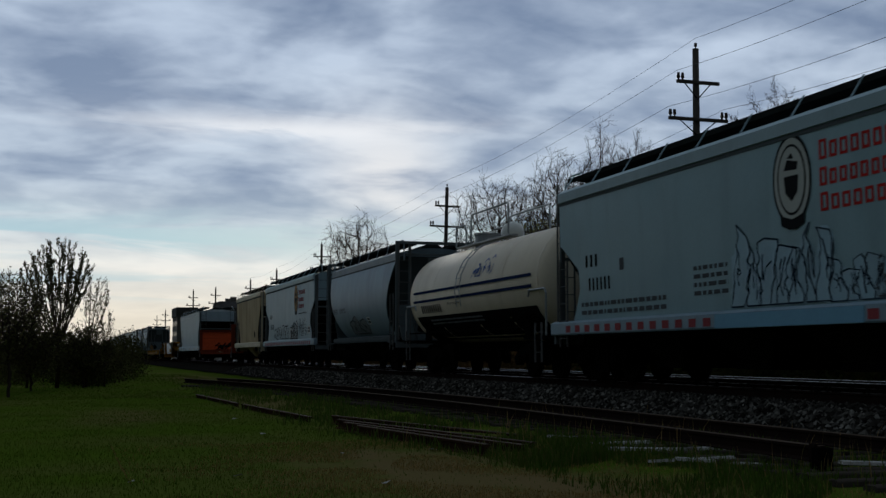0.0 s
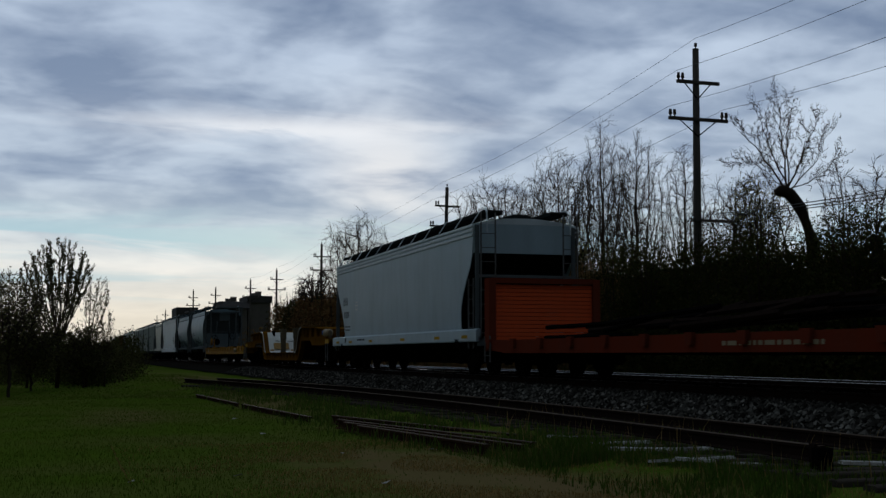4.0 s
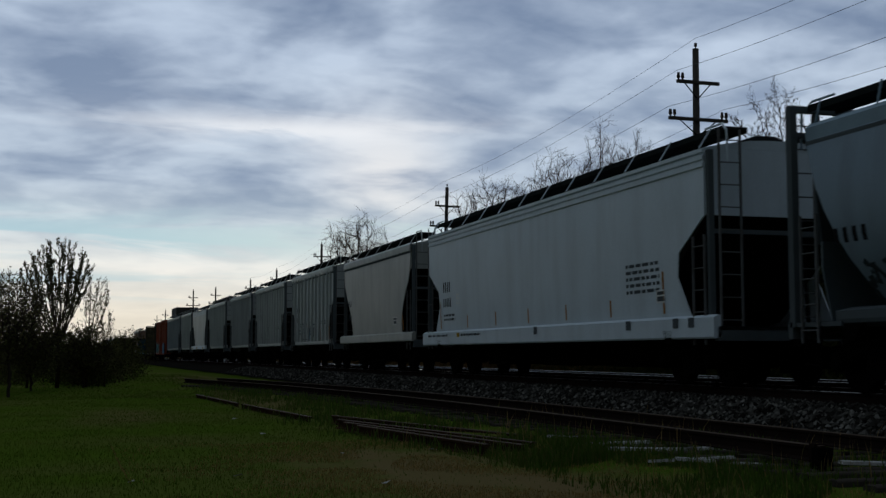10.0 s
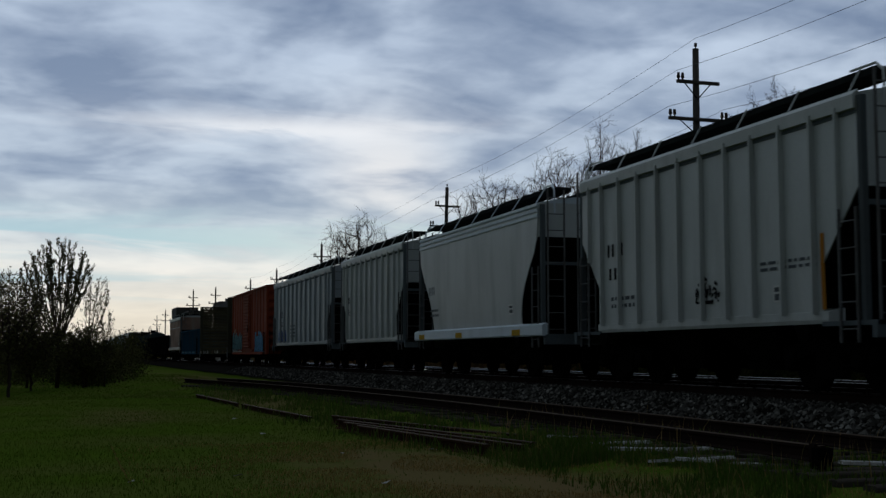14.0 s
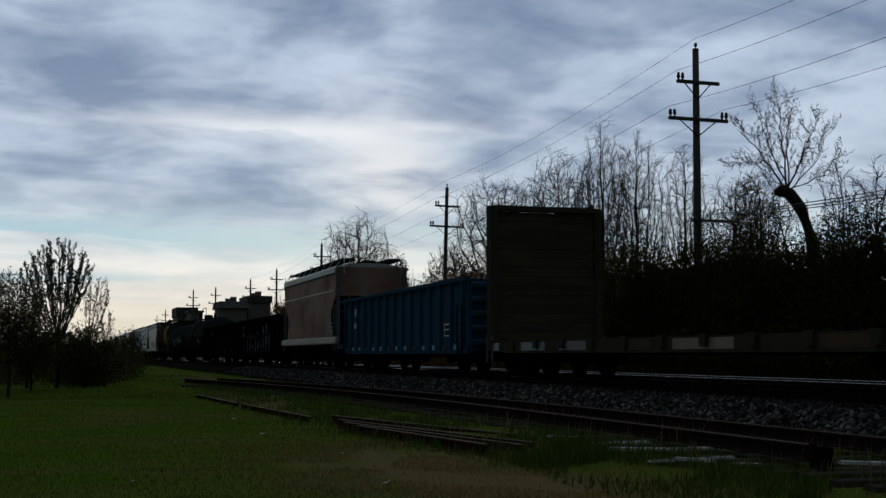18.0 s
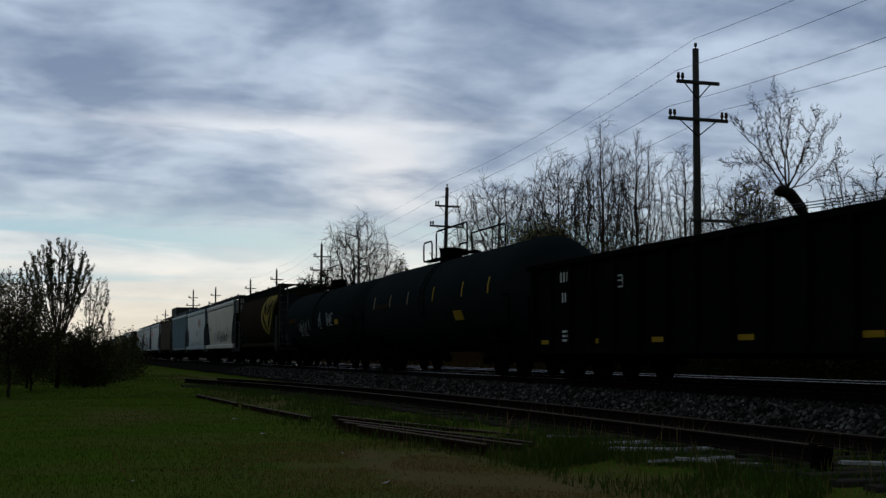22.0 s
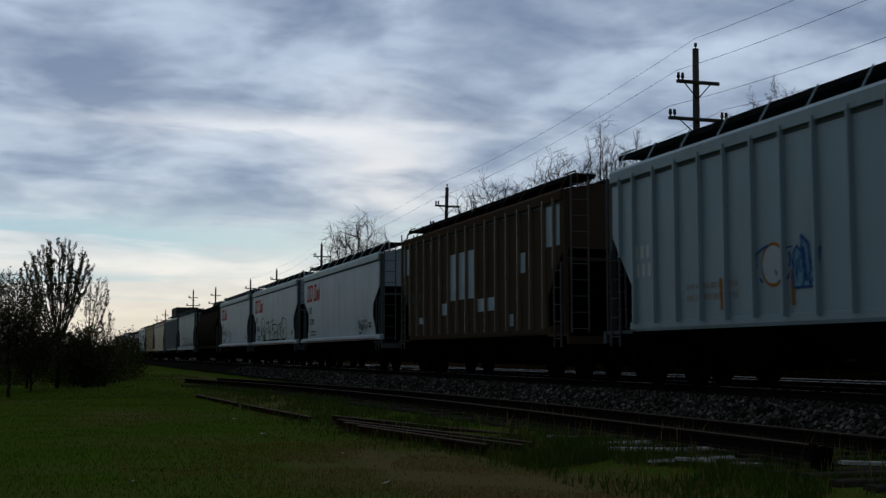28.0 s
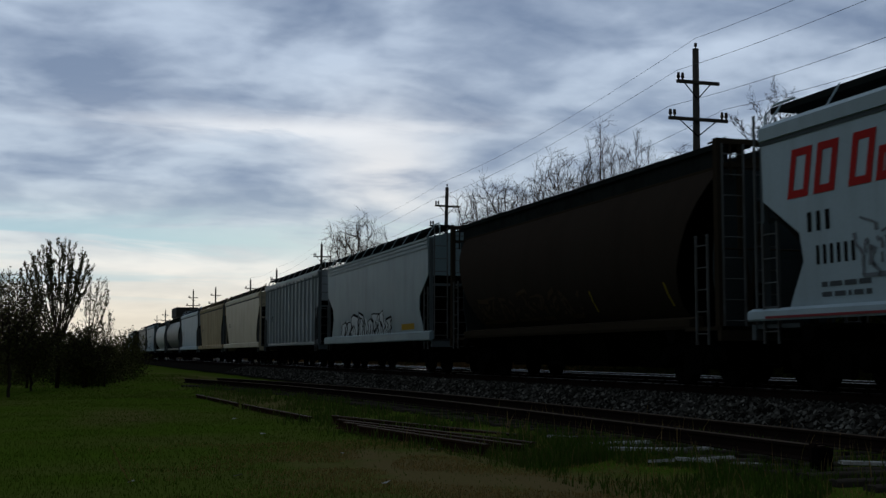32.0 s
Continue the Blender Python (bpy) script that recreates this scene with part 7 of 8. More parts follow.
def crown_tree(name, label, x, y, fork, centre, radii, points, seed, trunk=0.16, spread=0.75, leaf_mat=None, per=0, leaf_size=0.06, leaf_band=(0, 99), leaf_share=1.0, leaf_reach=(0.14, 0.14, 0.14), tip=0.008):
    """A tree whose limbs grow towards points spread through an uneven crown and fork on the way."""
    root = new(name)
    tagged(root, label, "tree")
    r = np.random.RandomState(seed)
    root.location = (x, y, ground_z(x, y) - 0.05)
    centre, radii = np.array(centre, float), np.array(radii, float)
    step = 0.042 * (radii[0] + radii[1] + radii[2]) ** 0.75
    # the crown: an oval, deeper below, with a ragged edge
    way = r.randn(points * 2, 3)
    way /= np.linalg.norm(way, axis=1)[:, None]
    ragged = np.array([1 + 0.30 * noise.noise(Vector(w) * 2.3 + Vector((seed, 0, 0))) for w in way])
    goal = way * (r.rand(points * 2) ** 0.42 * ragged)[:, None]
    low = max(radii[2], centre[2] - fork)
    goal = goal * np.where(goal[:, 2:] > 0, radii, [radii[0], radii[1], low]) + centre
    taper = np.clip((goal[:, 2] - fork) / max(centre[2] - fork, 0.1), 0, 1)
    keep = (goal[:, 2] > fork) & (np.hypot(goal[:, 0] - centre[0], goal[:, 1] - centre[1]) < max(radii[:2]) * (0.25 + 0.85 * taper))
    goal = goal[keep][:points]
    # the stem, then growth
    nodes, parent = [np.zeros(3)], [-1]
    for k in range(1, max(2, int(fork / step)) + 1):
        nodes.append(np.array([r.randn() * 0.02, r.randn() * 0.02, min(fork, k * step)]))
        parent.append(len(nodes) - 2)
    kids = [[k + 1] for k in range(len(nodes) - 1)] + [[]]
    best = np.full(len(goal), 1e9)
    owner = np.zeros(len(goal), int)
    for k, p in enumerate(nodes):
        d = np.linalg.norm(goal - p, axis=1)
        near = d < best
        best[near], owner[near] = d[near], k
    lift = np.array([0, 0, max(0.0, 0.95 - spread) * 0.35])
    for _ in range(120):
        if not len(goal):
            break
        fresh = []
        order = np.argsort(owner, kind="stable")
        ids, starts = np.unique(owner[order], return_index=True)
        pulls = (goal - np.array(nodes)[owner]) / (best[:, None] + 1e-6)
        sums = np.add.reduceat(pulls[order], starts, axis=0)
        for i, d in zip(ids, sums):
            d = d / (np.linalg.norm(d) + 1e-6)
            back = nodes[i] - nodes[parent[i]] if parent[i] >= 0 else np.array([0, 0, step])
            d = d + back / step * 1.0 + lift + r.randn(3) * 0.06
            p = nodes[i] + d / np.linalg.norm(d) * step
            if any(np.linalg.norm(nodes[q] - p) < step * 0.45 for q in kids[i]):
                best[owner == i] = 0.0
                continue
            fresh.append((i, p))
        for i, p in fresh:
            nodes.append(p)
            parent.append(int(i))
            kids[i].append(len(nodes) - 1)
            kids.append([])
            d = np.linalg.norm(goal - p, axis=1)
            near = d < best
            best[near], owner[near] = d[near], len(nodes) - 1
        open_ = best > step * 0.9
        goal, best, owner = goal[open_], best[open_], owner[open_]
    # thickness grows from the tips down
    count = len(nodes)
    area = np.zeros(count)
    for k in range(count - 1, -1, -1):
        area[k] = max(area[k], tip ** 2.2)
        if parent[k] >= 0:
            area[parent[k]] += area[k]
    rad = area ** (1 / 2.2)
    rad = tip + (rad - tip) * (trunk - tip) / max(rad[0] - tip, 1e-6)
    branch, twig, tips = Geo(), Geo(), []
    starts = [0] + [c for k in range(count) for c in sorted(kids[k], key=lambda q: -rad[q])[1:]]
    for first in starts:
        chain = [parent[first]] if first else []
        k = first
        while True:
            chain.append(k)
            if not kids[k]:
                break
            k = max(kids[k], key=lambda q: rad[q])
        if len(chain) < 2:
            continue
        size = [rad[q] for q in chain]
        if first:
            size[0] = size[1]
        thick = size[1] > 0.035
        (branch if thick else twig).tube([nodes[q] for q in chain], size, 7 if size[1] > 0.06 else (5 if thick else 3))
    # fine shoots along the thin wood
    for k in range(1, count):
        if rad[k] > tip * 3.2:
            continue
        along = nodes[k] - nodes[parent[k]]
        along = along / np.linalg.norm(along)
        tips.append(tuple(nodes[k]))
        for _ in range(2 if kids[k] else 3):
            d = along + r.randn(3) * 0.38 + np.array([0, 0, 0.15])
            q = nodes[k] + d / np.linalg.norm(d) * step * (1.2 + 2.0 * r.rand())
            twig.tube([nodes[k], (nodes[k] + q) / 2 + r.randn(3) * 0.008, q], [tip * 0.8, tip * 0.65, tip * 0.45], 3)
            tips.append(tuple(q))
    part("trunk", branch, M_BARK, root, smooth=True)
    part("branchwork", twig, M_BARK, root)["kind"] = "stuff"
    if leaf_mat and per:
        chosen = [p for p in tips if leaf_band[0] <= p[2] <= leaf_band[1] and r.rand() < leaf_share]
        rng = random.Random(seed)
        v, f = [], []
        for p in chosen:
            for _ in range(per):
                c = Vector(p) + Vector((rng.gauss(0, leaf_reach[0]), rng.gauss(0, leaf_reach[1]), rng.gauss(0, leaf_reach[2])))
                a = Vector((rng.uniform(-1, 1), rng.uniform(-1, 1), rng.uniform(-1, 1.5))).normalized()
                b = a.cross(Vector((rng.uniform(-1, 1), rng.uniform(-1, 1), rng.uniform(-1, 1)))).normalized()
                sz = leaf_size * rng.uniform(0.6, 1.3)
                n = len(v)
                v += [tuple(c - a * sz), tuple(c + b * sz * 0.45), tuple(c + a * sz), tuple(c - b * sz * 0.45)]
                f.append((n, n + 1, n + 2, n + 3))
        if v:
            part("leaves", Geo().add(v, f), leaf_mat, root)["kind"] = "stuff"
    return root


ROUND_BARE = "round bare tree with dense fan of fine branches"
UPRIGHT = "tall bare tree with upright forking limbs"
DENSE, MEDIUM, SLIM = 2400, 1700, 800
crown_tree("bare_tree", ROUND_BARE, -108.9, 25.2, 4.2, (0, 0, 8.9), (3.6, 3.4, 4.7), 1300, 3, 0.26, 1.05, tip=0.012)
crown_tree("bare_tree", ROUND_BARE, -73.0, 26.1, 3.4, (0, -0.1, 7.9), (3.5, 3.5, 4.4), MEDIUM, 7, 0.24, 1.15, tip=0.010)
crown_tree("bare_tree", "tall bare tree with olive leaves on its lower limbs", -61.0, 25.3, 3.0, (0, -0.3, 7.4), (2.4, 2.1, 4.4), MEDIUM, 22, 0.18, 0.7, M_LEAF_OLIVE, 1, 0.07, (2, 8.2), 0.35, (0.25, 0.25, 0.25), tip=0.009)
crown_tree("bare_tree", UPRIGHT, -59.0, 26.6, 3.0, (0, 0, 7.8), (1.7, 1.5, 5.1), MEDIUM, 44, 0.18, 0.5, M_LEAF_OLIVE, 1, 0.07, (2, 7.0), 0.35, (0.25, 0.25, 0.25), tip=0.009)
crown_tree("bare_tree", UPRIGHT, -55.0, 26.7, 3.0, (0, 0, 7.2), (1.7, 1.6, 4.8), MEDIUM, 28, 0.16, 0.5, tip=0.008)
crown_tree("bare_tree", "slender bare tree with upright limbs", -50.0, 26.6, 2.8, (0, 0, 6.7), (1.1, 1.0, 4.1), 900, 29, 0.11, 0.4, tip=0.007)
crown_tree("bare_tree", "leafy tree with olive leaves behind the hedge", -66.0, 25.6, 2.4, (0, 0, 5.8), (2.6, 1.8, 3.0), SLIM, 30, 0.14, 0.7, M_LEAF_OLIVE, 1, 0.09, leaf_reach=(0.25, 0.25, 0.25))
crown_tree("bare_tree", "leafy tree with olive leaves behind the hedge", -58.3, 23.8, 2.4, (0, 0, 5.4), (2.0, 1.5, 2.6), SLIM, 31, 0.12, 0.7, M_LEAF_OLIVE, 1, 0.08, leaf_reach=(0.22, 0.22, 0.22))
crown_tree("bare_tree", "small bare tree with a few dry leaves", -42.0, 24.4, 2.4, (0, 0, 5.5), (1.4, 1.6, 2.3), 700, 33, 0.10, 0.7, M_LEAF_BROWN, 1, 0.045, leaf_share=0.22)
crown_tree("bare_tree", "small tree with a clump of olive leaves", -37.5, 22.9, 2.4, (0, 0, 5.4), (1.0, 1.1, 2.1), 400, 35, 0.09, 0.5, M_LEAF_OLIVE, 2, 0.045, (5.4, 7.4), 0.6)
crown_tree("bare_tree", "thin bare sapling above the hedge", -30.8, 21.5, 2.6, (0, 0, 5.0), (0.6, 0.7, 1.8), 120, 36, 0.04, 0.3, tip=0.007)
crown_tree("bare_tree", "thin bare sapling above the hedge", -28.9, 21.1, 2.6, (0, 0.2, 4.8), (0.6, 0.6, 1.9), 120, 37, 0.04, 0.3, tip=0.007)
crown_tree("bare_tree", "low bare tree behind the hedge", -120.0, 23.6, 3.0, (0, 0, 6.4), (2.6, 2.4, 3.0), 500, 38, 0.14, 0.8, tip=0.026)
crown_tree("bare_tree", "low bare tree behind the hedge", -83.0, 26.0, 3.0, (0, 0, 6.0), (2.6, 2.0, 2.8), 500, 40, 0.12, 0.8, tip=0.02)
crown_tree("evergreen_tree", "small dark columnar evergreen", -97.3, 26.0, 2.0, (0, 0, 5.0), (0.6, 0.55, 3.7), 500, 39, 0.12, 0.3, M_LEAF_GREEN, 3, 0.10, leaf_reach=(0.12, 0.12, 0.25))

# the broken tree by the pole: a leaning trunk whose crown springs from the break
root = new("broken_tree")
tagged(root, "leaning broken trunk sprouting bare upright branches", "tree")
BX, BY = -35.5, 23.95
BZ = ground_z(BX, BY) - 0.05
root.location = (BX, BY, BZ)
g, tw = Geo(), Geo()
g.tube([(0, 0, 0), (0.0, -0.1, 2.8), (0.0, -0.35, 5.0), (-0.05, -0.75, 6.1), (-0.1, -1.1, 6.55), (-0.12, -1.38, 6.66), (-0.12, -1.62, 6.6)], [0.27, 0.24, 0.21, 0.20, 0.20, 0.21, 0.11], 10)
r = np.random.RandomState(77)


def sprout(p, ends, radius, level):
    """A branch that runs through the given points and throws side shoots."""
    pts = [np.array(p)] + [np.array(e) for e in ends]
    fine = []
    for a, b in zip(pts, pts[1:]):
        for f in (0.0, 0.33, 0.67):
            fine.append(a + (b - a) * f + r.randn(3) * 0.025)
    fine.append(pts[-1])
    rad = [radius * (1 - 0.75 * k / (len(fine) - 1)) for k in range(len(fine))]
    (g if radius > 0.03 else tw).tube(fine, rad, 6 if radius > 0.03 else 3)
    if level > 2:
        return
    for k in range(2, len(fine), 1 if level < 2 else 2):
        for _ in range((1, 1, 1)[level]):
            way = fine[k] - fine[k - 1]
            way = way / np.linalg.norm(way) + r.randn(3) * 0.34 + np.array([0, 0, 0.12])
            way /= np.linalg.norm(way)
            ln = (0.55, 0.34, 0.2)[level] * (0.5 + 0.7 * r.rand())
            sprout(fine[k], [fine[k] + way * ln * 0.5, fine[k] + way * ln + np.array([0, 0, 0.1 * ln])], max(0.009, rad[k] * 0.5), level + 1)


K = (-0.1, -1.2, 6.65)
for ends, thick in (([(0.1, -2.1, 7.6), (0.0, -2.75, 8.5), (-0.2, -3.35, 9.1)], 0.05), ([(0.1, -1.85, 7.8), (0.1, -2.3, 8.9), (0.0, -2.55, 9.7)], 0.045), ([(0.1, -1.45, 8.0), (0.1, -1.6, 9.3), (0.0, -1.6, 10.4)], 0.055),
                    ([(-0.2, -1.1, 7.9), (-0.3, -1.0, 9.1), (-0.3, -0.95, 10.0)], 0.05), ([(0.15, -0.8, 7.7), (0.2, -0.4, 8.7), (0.3, 0.0, 9.5)], 0.05), ([(0.2, -0.6, 7.3), (0.3, 0.0, 8.0), (0.4, 0.35, 8.9)], 0.04),
                    ([(0.3, -0.4, 7.0), (0.4, 0.2, 7.4), (0.5, 0.75, 7.9)], 0.035), ([(0.3, -2.2, 7.2), (0.3, -2.9, 7.6), (0.2, -3.4, 7.7)], 0.03)):
    sprout(K, [tuple(np.array(K) + (np.array(q) - K) * 0.78) for q in ends], thick * 0.7, 0)
part("trunk", g, M_BARK, root, smooth=True)
part("branchwork", tw, M_BARK, root)["kind"] = "stuff"


def shrub(label, x, y, height, width, seed, leaf_mat, count, leaf_size, bare=8, per=12):
    """A dense bush: stems, and leaves in clumps through its whole body."""
    root = new("shrub")
    tagged(root, label, "shrub")
    rng = random.Random(seed)
    z0 = ground_z(x, y) - 0.05
    root.location = (x, y, z0)
    g = Geo()
    centres = []
    for k in range(count):
        a, r = rng.uniform(0, 6.283), math.sqrt(rng.random())
        zc = height * rng.uniform(0.05, 0.97)
        shape = math.sqrt(max(0.05, 1 - (zc / height) ** 2.2)) * rng.uniform(0.85, 1.1)
        centres.append((math.cos(a) * r * width * shape, math.sin(a) * r * width * 0.8 * shape, zc))
    for k in range(bare):
        a = rng.uniform(0, 6.283)
        p = (math.cos(a) * width * 0.7, math.sin(a) * width * 0.5, height * rng.uniform(0.95, 1.22))
        g.tube([(p[0] * 0.1, p[1] * 0.1, p[2] * 0.3), (p[0] * 0.4, p[1] * 0.4, p[2] * 0.7), (p[0] * 0.8, p[1] * 0.6, p[2])], [0.025, 0.016, 0.005], 4)
    if bare:
        part("brushwood", g, M_BARK, root)["kind"] = "stuff"
    v, f = leaf_cloud(centres, per, 0.32, leaf_size, rng)
    ob = part("leaves", Geo().add(v, f), leaf_mat, root)
    ob["kind"] = "stuff"
    return root


rng = random.Random(5)
x = -14.0
n = 0
while x > -128:
    w = 1.9 + 0.5 * rng.random()
    brown = x < -46 and rng.random() < 0.75
    top = 4.9 + 0.35 * rng.uniform(-1, 1) + max(0, (-60 - x) * 0.018) + 0.25 * smooth_step(-72.0, -62.0, x) - max(0, (x + 36) * 0.03)
    lab = "dense brown autumn shrub in the hedge" if brown else "dense dark green shrub in the hedge"
    near_by = x > -66
    shrub(lab, x, 20.9 + rng.uniform(-0.5, 0.5), top, w, 500 + n, M_LEAF_BROWN if brown else M_LEAF_GREEN, 380, 0.044 if near_by else 0.10, 16, 30 if near_by else 8)
    shrub(lab, x - 1.1, 23.6 + rng.uniform(-0.7, 0.7), top * rng.uniform(0.98, 1.16), w, 900 + n, M_LEAF_BROWN if brown else M_LEAF_GREEN, 240, 0.050 if near_by else 0.12, 16, 22 if near_by else 8)
    if near_by:
        shrub("dark inner thicket of the hedge", x - 0.4, 22.3, top * 0.84, w, 1300 + n, M_LEAF_BROWN if brown else M_LEAF_GREEN, 320, 0.15, 0, 10)
    x -= 2.5
    n += 1

# the corner of trees at the end of the lawn
def plume_tree(label, x, y, fork, top, reach, limbs, seed, trunk, leafy, lean=0.0, bare_from=0.5):
    """A young tree whose limbs fan out and end in upright leafy shoots."""
    root = new("young_tree")
    tagged(root, label, "tree")
    root.location = (x, y, ground_z(x, y) - 0.05)
    rng = random.Random(seed)
    wood, twigs, lv, lf = Geo(), Geo(), [], []
    wood.tube([(0, 0, 0), (0.02, 0.03, fork * 0.5), (0, 0, fork), (0.02, lean * 0.3, fork + 0.5)], [trunk * 1.2, trunk, trunk * 0.9, trunk * 0.6], 8)

    def leafed(p, q, count):
        d = q - p
        for _ in range(count):
            c = p + d * rng.uniform(0.1, 1.05) + Vector((rng.gauss(0, 1), rng.gauss(0, 1), rng.gauss(0, 1))) * 0.03
            a = (d.normalized() + Vector((rng.gauss(0, 1), rng.gauss(0, 1), rng.gauss(0, 1))) * 0.45).normalized()
            b = a.cross(Vector((rng.gauss(0, 1), rng.gauss(0, 1), rng.gauss(0, 1)))).normalized()
            ln, n = rng.uniform(0.03, 0.065), len(lv)
            lv.extend([tuple(c - a * ln), tuple(c + b * ln * 0.4), tuple(c + a * ln), tuple(c - b * ln * 0.4)])
            lf.append((n, n + 1, n + 2, n + 3))

    for k in range(limbs):
        turn, out = 2.4 * k + rng.uniform(-0.3, 0.3), math.sqrt((k + 0.4) / limbs)
        end = Vector((math.cos(turn) * out * reach, math.sin(turn) * out * reach + lean, top - (top - fork) * 0.36 * out ** 2.4 * rng.uniform(0.85, 1.1)))
        start = Vector((0, 0, fork * rng.uniform(0.75, 1.1)))
        pts = []
        for j in range(8):
            f = j / 7
            p = start.lerp(end, f)
            p.x, p.y = start.x + (end.x - start.x) * f ** 0.8, start.y + (end.y - start.y) * f ** 0.8
            p.z = start.z + (end.z - start.z) * (0.75 * f + 0.25 * f * f)
            pts.append(p + Vector((rng.gauss(0, 0.02), rng.gauss(0, 0.02), 0)))
        rad = trunk * 0.42
        wood.tube(pts, [max(0.007, rad * (1 - 0.85 * j / 7)) for j in range(8)], 5)
        leafed(pts[5], pts[7] + Vector((0, 0, 0.12)), int(45 * leafy))
        for j in range(16):
            f = 0.28 + 0.7 * j / 15
            i = min(int(f * 7), 6)
            p = pts[i].lerp(pts[i + 1], f * 7 - i)
            way = Vector((rng.gauss(0, 0.3) + math.cos(turn) * 0.12, rng.gauss(0, 0.3) + math.sin(turn) * 0.12, 1.0)).normalized()
            ln = rng.uniform(0.3, 0.62) * (1.1 - 0.45 * f)
            q = p + way * ln
            twigs.tube([p, p.lerp(q, 0.5) + Vector((rng.gauss(0, 0.02), rng.gauss(0, 0.02), 0)), q], [0.007, 0.005, 0.003], 3)
            if f > bare_from or rng.random() < 0.2:
                leafed(p.lerp(q, 0.15), q, int(rng.uniform(14, 30) * leafy))
    part("trunk", wood, M_BARK, root, smooth=True)
    part("branchwork", twigs, M_BARK, root)["kind"] = "stuff"
    part("leaves", Geo().add(lv, lf), M_LEAF_PLUME, root)["kind"] = "stuff"
    return root


plume_tree("upright young tree crowned with dark leafy shoots", -53.8, -0.30, 2.1, 6.05, 1.6, 32, 51, 0.075, 1.0, -0.05, 0.45)
plume_tree("thin sapling with sparse leafy shoots", -54.5, 0.86, 1.9, 4.65, 0.62, 9, 52, 0.05, 0.35, 0.42, 0.6)
plume_tree("thin bare sapling with upright twigs", -55.0, 1.62, 1.3, 3.2, 0.45, 6, 53, 0.035, 0.2, 0.1, 0.7)
plume_tree("upright young tree with few narrow leaves", -54.3, -1.5, 1.4, 4.7, 0.8, 10, 56, 0.05, 0.5, 0.0, 0.5)
crown_tree("young_tree", "leafy small tree at the lawn's edge", -43.0, -1.75, 1.0, (0, 0, 2.5), (1.15, 1.1, 1.65), 420, 54, 0.06, 0.8, M_LEAF_DULL, 1, 0.055, leaf_reach=(0.1, 0.1, 0.09), tip=0.008)
crown_tree("young_tree", "leafy small tree at the lawn's edge", -47.5, -3.1, 1.0, (0, 0, 2.6), (1.2, 1.1, 1.7), 420, 55, 0.06, 0.8, M_LEAF_OLIVE, 1, 0.055, leaf_reach=(0.1, 0.1, 0.09), tip=0.008)
crown_tree("young_tree", "low leafy tree with drab leaves", -50.5, -1.25, 0.5, (0, 0, 1.7), (1.3, 1.2, 1.5), 420, 57, 0.05, 0.9, M_LEAF_DULL, 2, 0.055, leaf_reach=(0.12, 0.12, 0.1), tip=0.008)
crown_tree("young_tree", "low leafy tree with drab leaves", -53.5, 0.75, 0.4, (0, 0, 1.3), (1.2, 1.1, 1.2), 420, 58, 0.05, 0.9, M_LEAF_DULL, 2, 0.055, leaf_reach=(0.12, 0.12, 0.1), tip=0.008)
for n, (x, y, h, w) in enumerate(((-57, 1.1, 1.1, 1.1), (-61, 1.9, 1.7, 1.2), (-66, 2.7, 2.1, 1.3), (-72, 3.5, 2.2, 1.2), (-60, 0.1, 1.2, 1.3), (-65, 0.8, 1.6, 1.5), (-71, 1.5, 1.9, 1.6),
                                  (-80, 3.3, 2.2, 1.6), (-86, 0.5, 2.2, 2.0), (-60, -2.6, 1.2, 1.5), (-66, -1.2, 1.5, 1.7), (-75, -1.5, 1.7, 1.8))):
    shrub("dense dark shrub at the end of the lawn", x, y, h, w, 700 + n, M_LEAF_DULL if n % 4 else M_LEAF_GREEN, 150, 0.06, 6, 18)


def tree_belt(name, x0, x1, y0, y1, h0, h1, count, seed, mat, label, leaf=0.3):
    """A far belt of trees as many leaf clumps."""
    r = np.random.RandomState(seed)
    px, py = x0 + (x1 - x0) * r.rand(count), y0 + (y1 - y0) * r.rand(count)
    tops = np.array([h0 + (h1 - h0) * (0.5 + 0.5 * noise.noise(Vector((float(a) * 0.06, float(b) * 0.06, 2.0)))) for a, b in zip(px, py)])
    pz = -0.8 + tops * r.rand(count)
    s = leaf * (0.6 + 0.8 * r.rand(count))
    d1, d2 = r.randn(count, 3), r.randn(count, 3)
    d1 /= np.linalg.norm(d1, axis=1)[:, None]
    d2 /= np.linalg.norm(d2, axis=1)[:, None]
    p = np.stack([px, py, pz], -1)
    v = np.stack([p - d1 * s[:, None], p + d2 * s[:, None] * 0.6, p + d1 * s[:, None], p - d2 * s[:, None] * 0.6], 1).reshape(-1, 3)
    f = np.arange(4 * count).reshape(-1, 4)
    stuff(name, v, f, mat, label, "woods")


tree_belt("far_woods", -700, -130, 30, 60, 4, 7.5, 26000, 61, M_LEAF_BROWN, "distant belt of brown autumn trees beyond the railway")
tree_belt("near_woods", -130, 40, 28, 50, 3.5, 6.0, 24000, 62, M_LEAF_BROWN, "belt of brown trees behind the hedge")
tree_belt("left_woods", -420, -120, -60, 2.5, 2.6, 4.6, 30000, 63, M_LEAF_GREEN, "dark belt of trees beyond the lawn")

# ---- houses beyond the railway ----
M_SIDING_WALL = material("house_siding", (0.12, 0.105, 0.095), 0.85, second=(0.08, 0.07, 0.065), amount=0.5, scale=1.0)
M_SHINGLE = material("roof_shingle", (0.055, 0.05, 0.05), 0.9, second=(0.035, 0.032, 0.03), amount=0.6, scale=2.0, bump=0.3)
M_PANE = material("dark_window_glass", (0.02, 0.022, 0.025), 0.12, specular=0.6)
M_FRAME = material("window_trim", (0.30, 0.29, 0.27), 0.7)


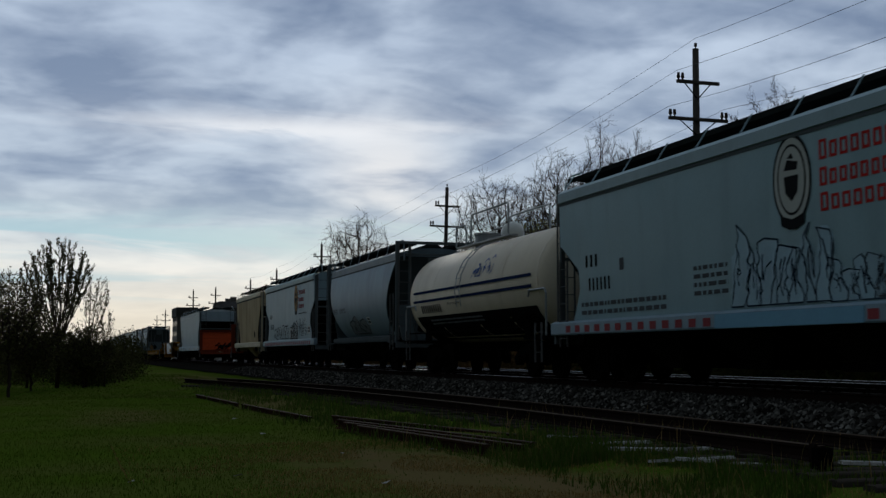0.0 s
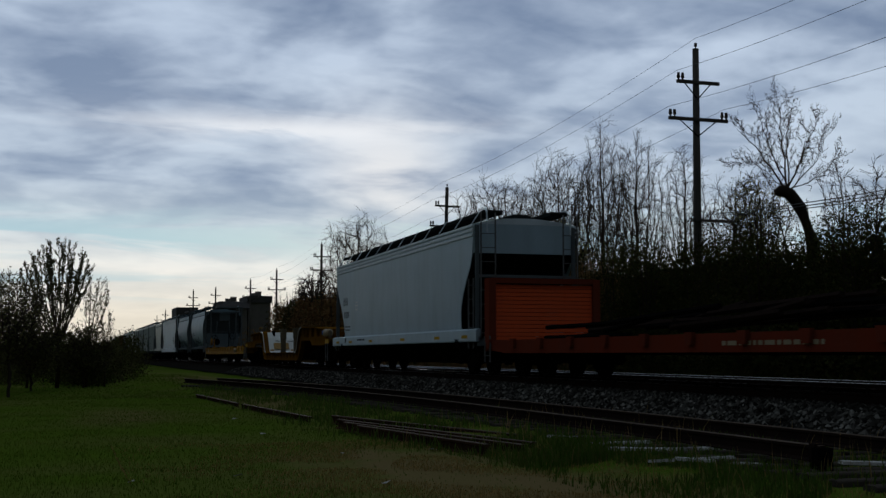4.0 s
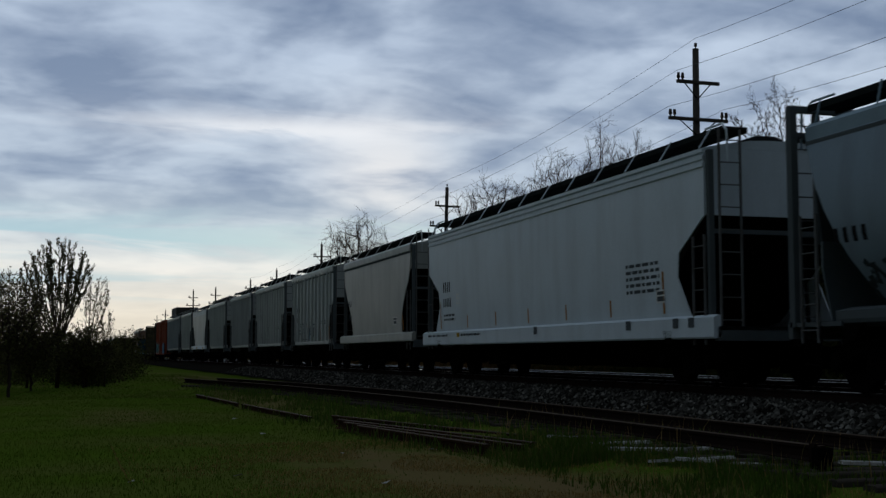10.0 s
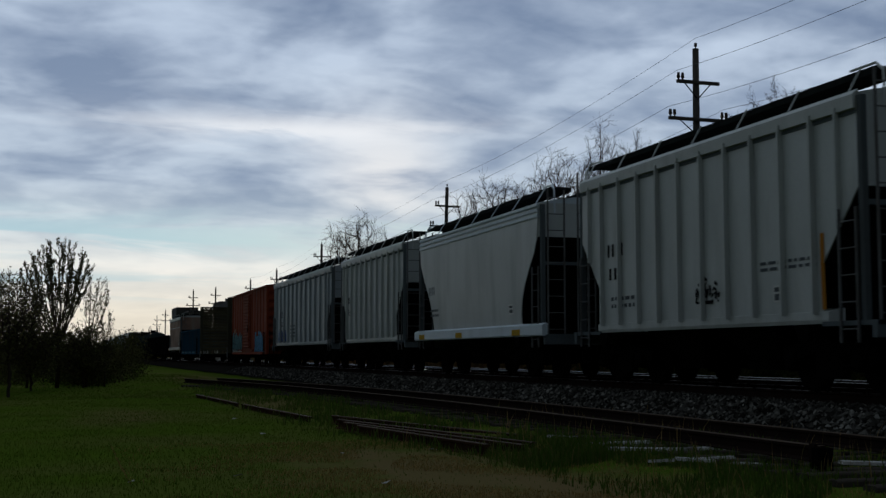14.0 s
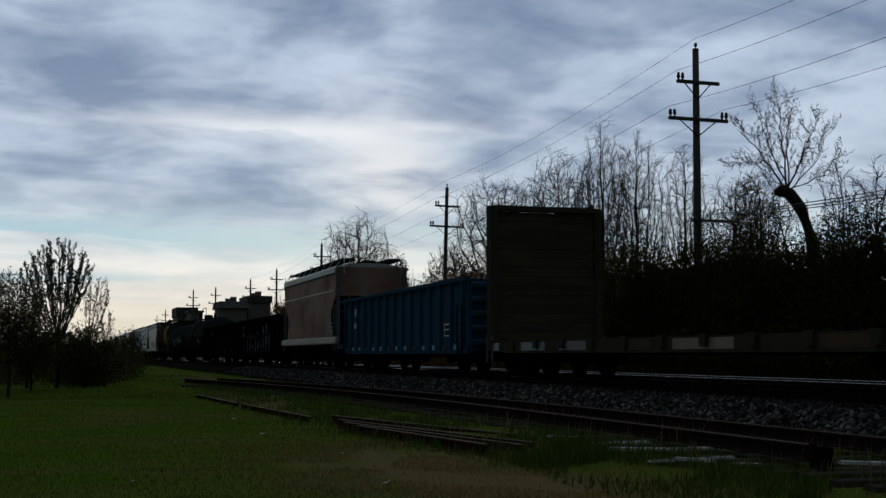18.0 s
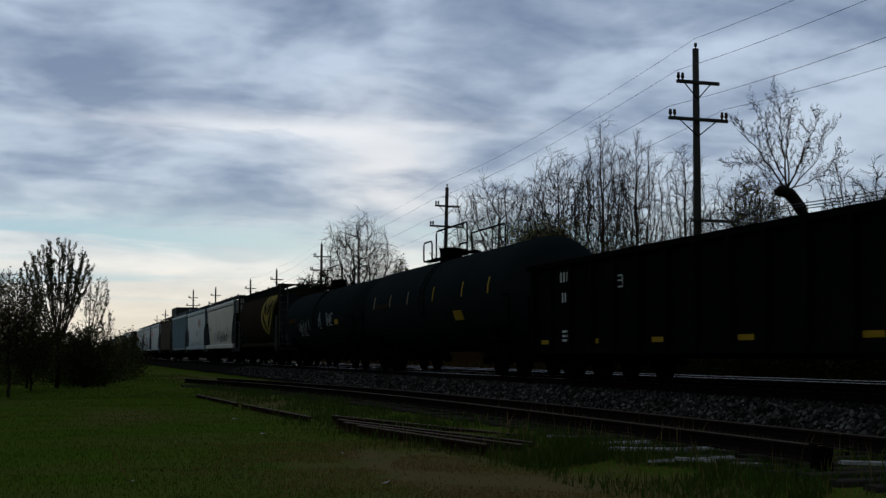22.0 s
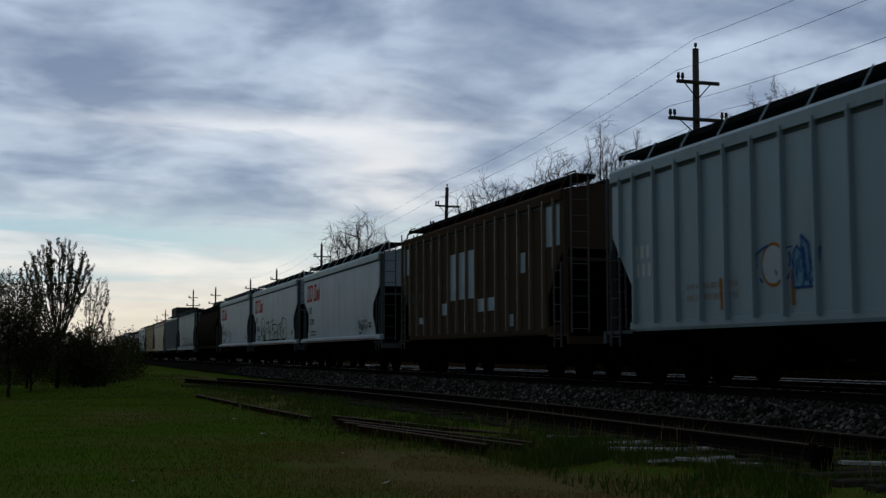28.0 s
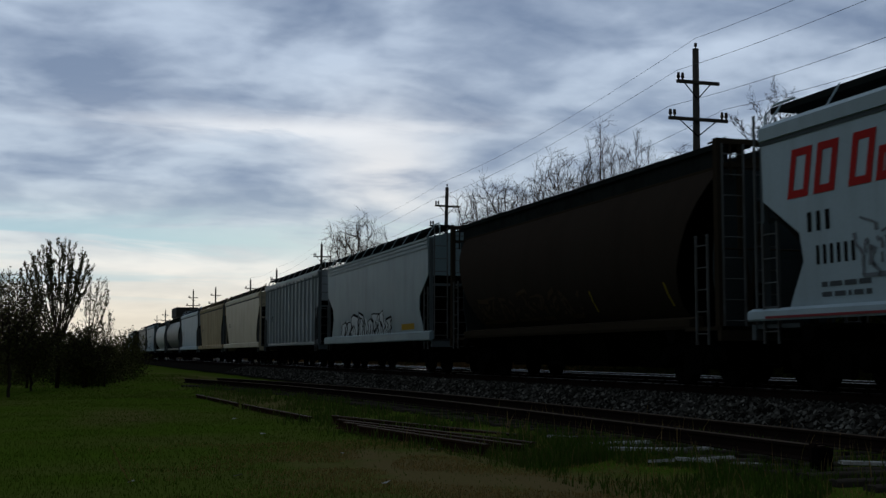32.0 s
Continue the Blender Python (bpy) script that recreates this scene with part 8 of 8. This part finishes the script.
def house(x, y, w, d, wall_h, roof_h, label, flat=False, chimneys=1):
    root = new("house")
    tagged(root, label, "house")
    root.location = (x, y, -0.9)
    part("wall", Geo().box(-w / 2, w / 2, -d / 2, d / 2, 0, wall_h), M_SIDING_WALL, root)
    if flat:
        roof = part("roof", Geo().box(-w / 2 - 0.3, w / 2 + 0.3, -d / 2 - 0.3, d / 2 + 0.3, wall_h, wall_h + roof_h), M_SHINGLE, root)
    else:
        roof = part("roof", Geo().prism([(-w / 2 - 0.5, wall_h), (w / 2 + 0.5, wall_h), (w / 2 - roof_h, wall_h + roof_h), (-w / 2 + roof_h, wall_h + roof_h)], -d / 2 - 0.5, d / 2 + 0.5), M_SHINGLE, root)
    for k in range(chimneys):
        cx = -w * 0.3 + w * 0.6 * k / max(1, chimneys - 1)
        part("chimney", Geo().box(cx - 0.6, cx + 0.6, -0.6, 0.6, wall_h + roof_h * 0.4, wall_h + roof_h + 1.0), M_SIDING_WALL, roof)
    floors = max(1, int(wall_h // 2.9))
    cols = max(2, int(w // 4))
    for fl in range(floors):
        for k in range(cols):
            cx = -w / 2 + w * (k + 0.5) / cols
            cz = 1.0 + fl * 2.9
            win = part("window", shared("house_window", lambda: Geo().box(-0.65, 0.65, -0.06, 0.04, 0, 1.5), M_FRAME), M_FRAME, root, at=(cx, -d / 2, cz))
            part("pane", shared("house_pane", lambda: Geo().box(-0.55, 0.55, -0.08, -0.05, 0.1, 1.4), M_PANE), M_PANE, win)
    return root


house(-372, 33.4, 16, 5.6, 12.4, 2.7, "dark apartment building with a flat roof", True, 0)
house(-262, 33.0, 14, 5.0, 11.0, 1.4, "dark apartment building with hipped roof and chimneys", False, 2)
house(-262, 38.2, 12, 4.6, 12.2, 1.4, "dark stepped apartment block with chimneys", True, 2)
house(-300, 29.2, 10, 3.0, 11.4, 0.4, "low dark annexe with a flat roof", True, 1)


# ---- the train runs ----
def motions():
    for car, x in TRAIN:
        walk(car, [(0.0, pose(x, TRACK_Y, 0.0)), (16.0, pose(x + SPEED * 16.0, TRACK_Y, 0.0)), (32.0, pose(x + SPEED * 32.0, TRACK_Y, 0.0))])


motions()
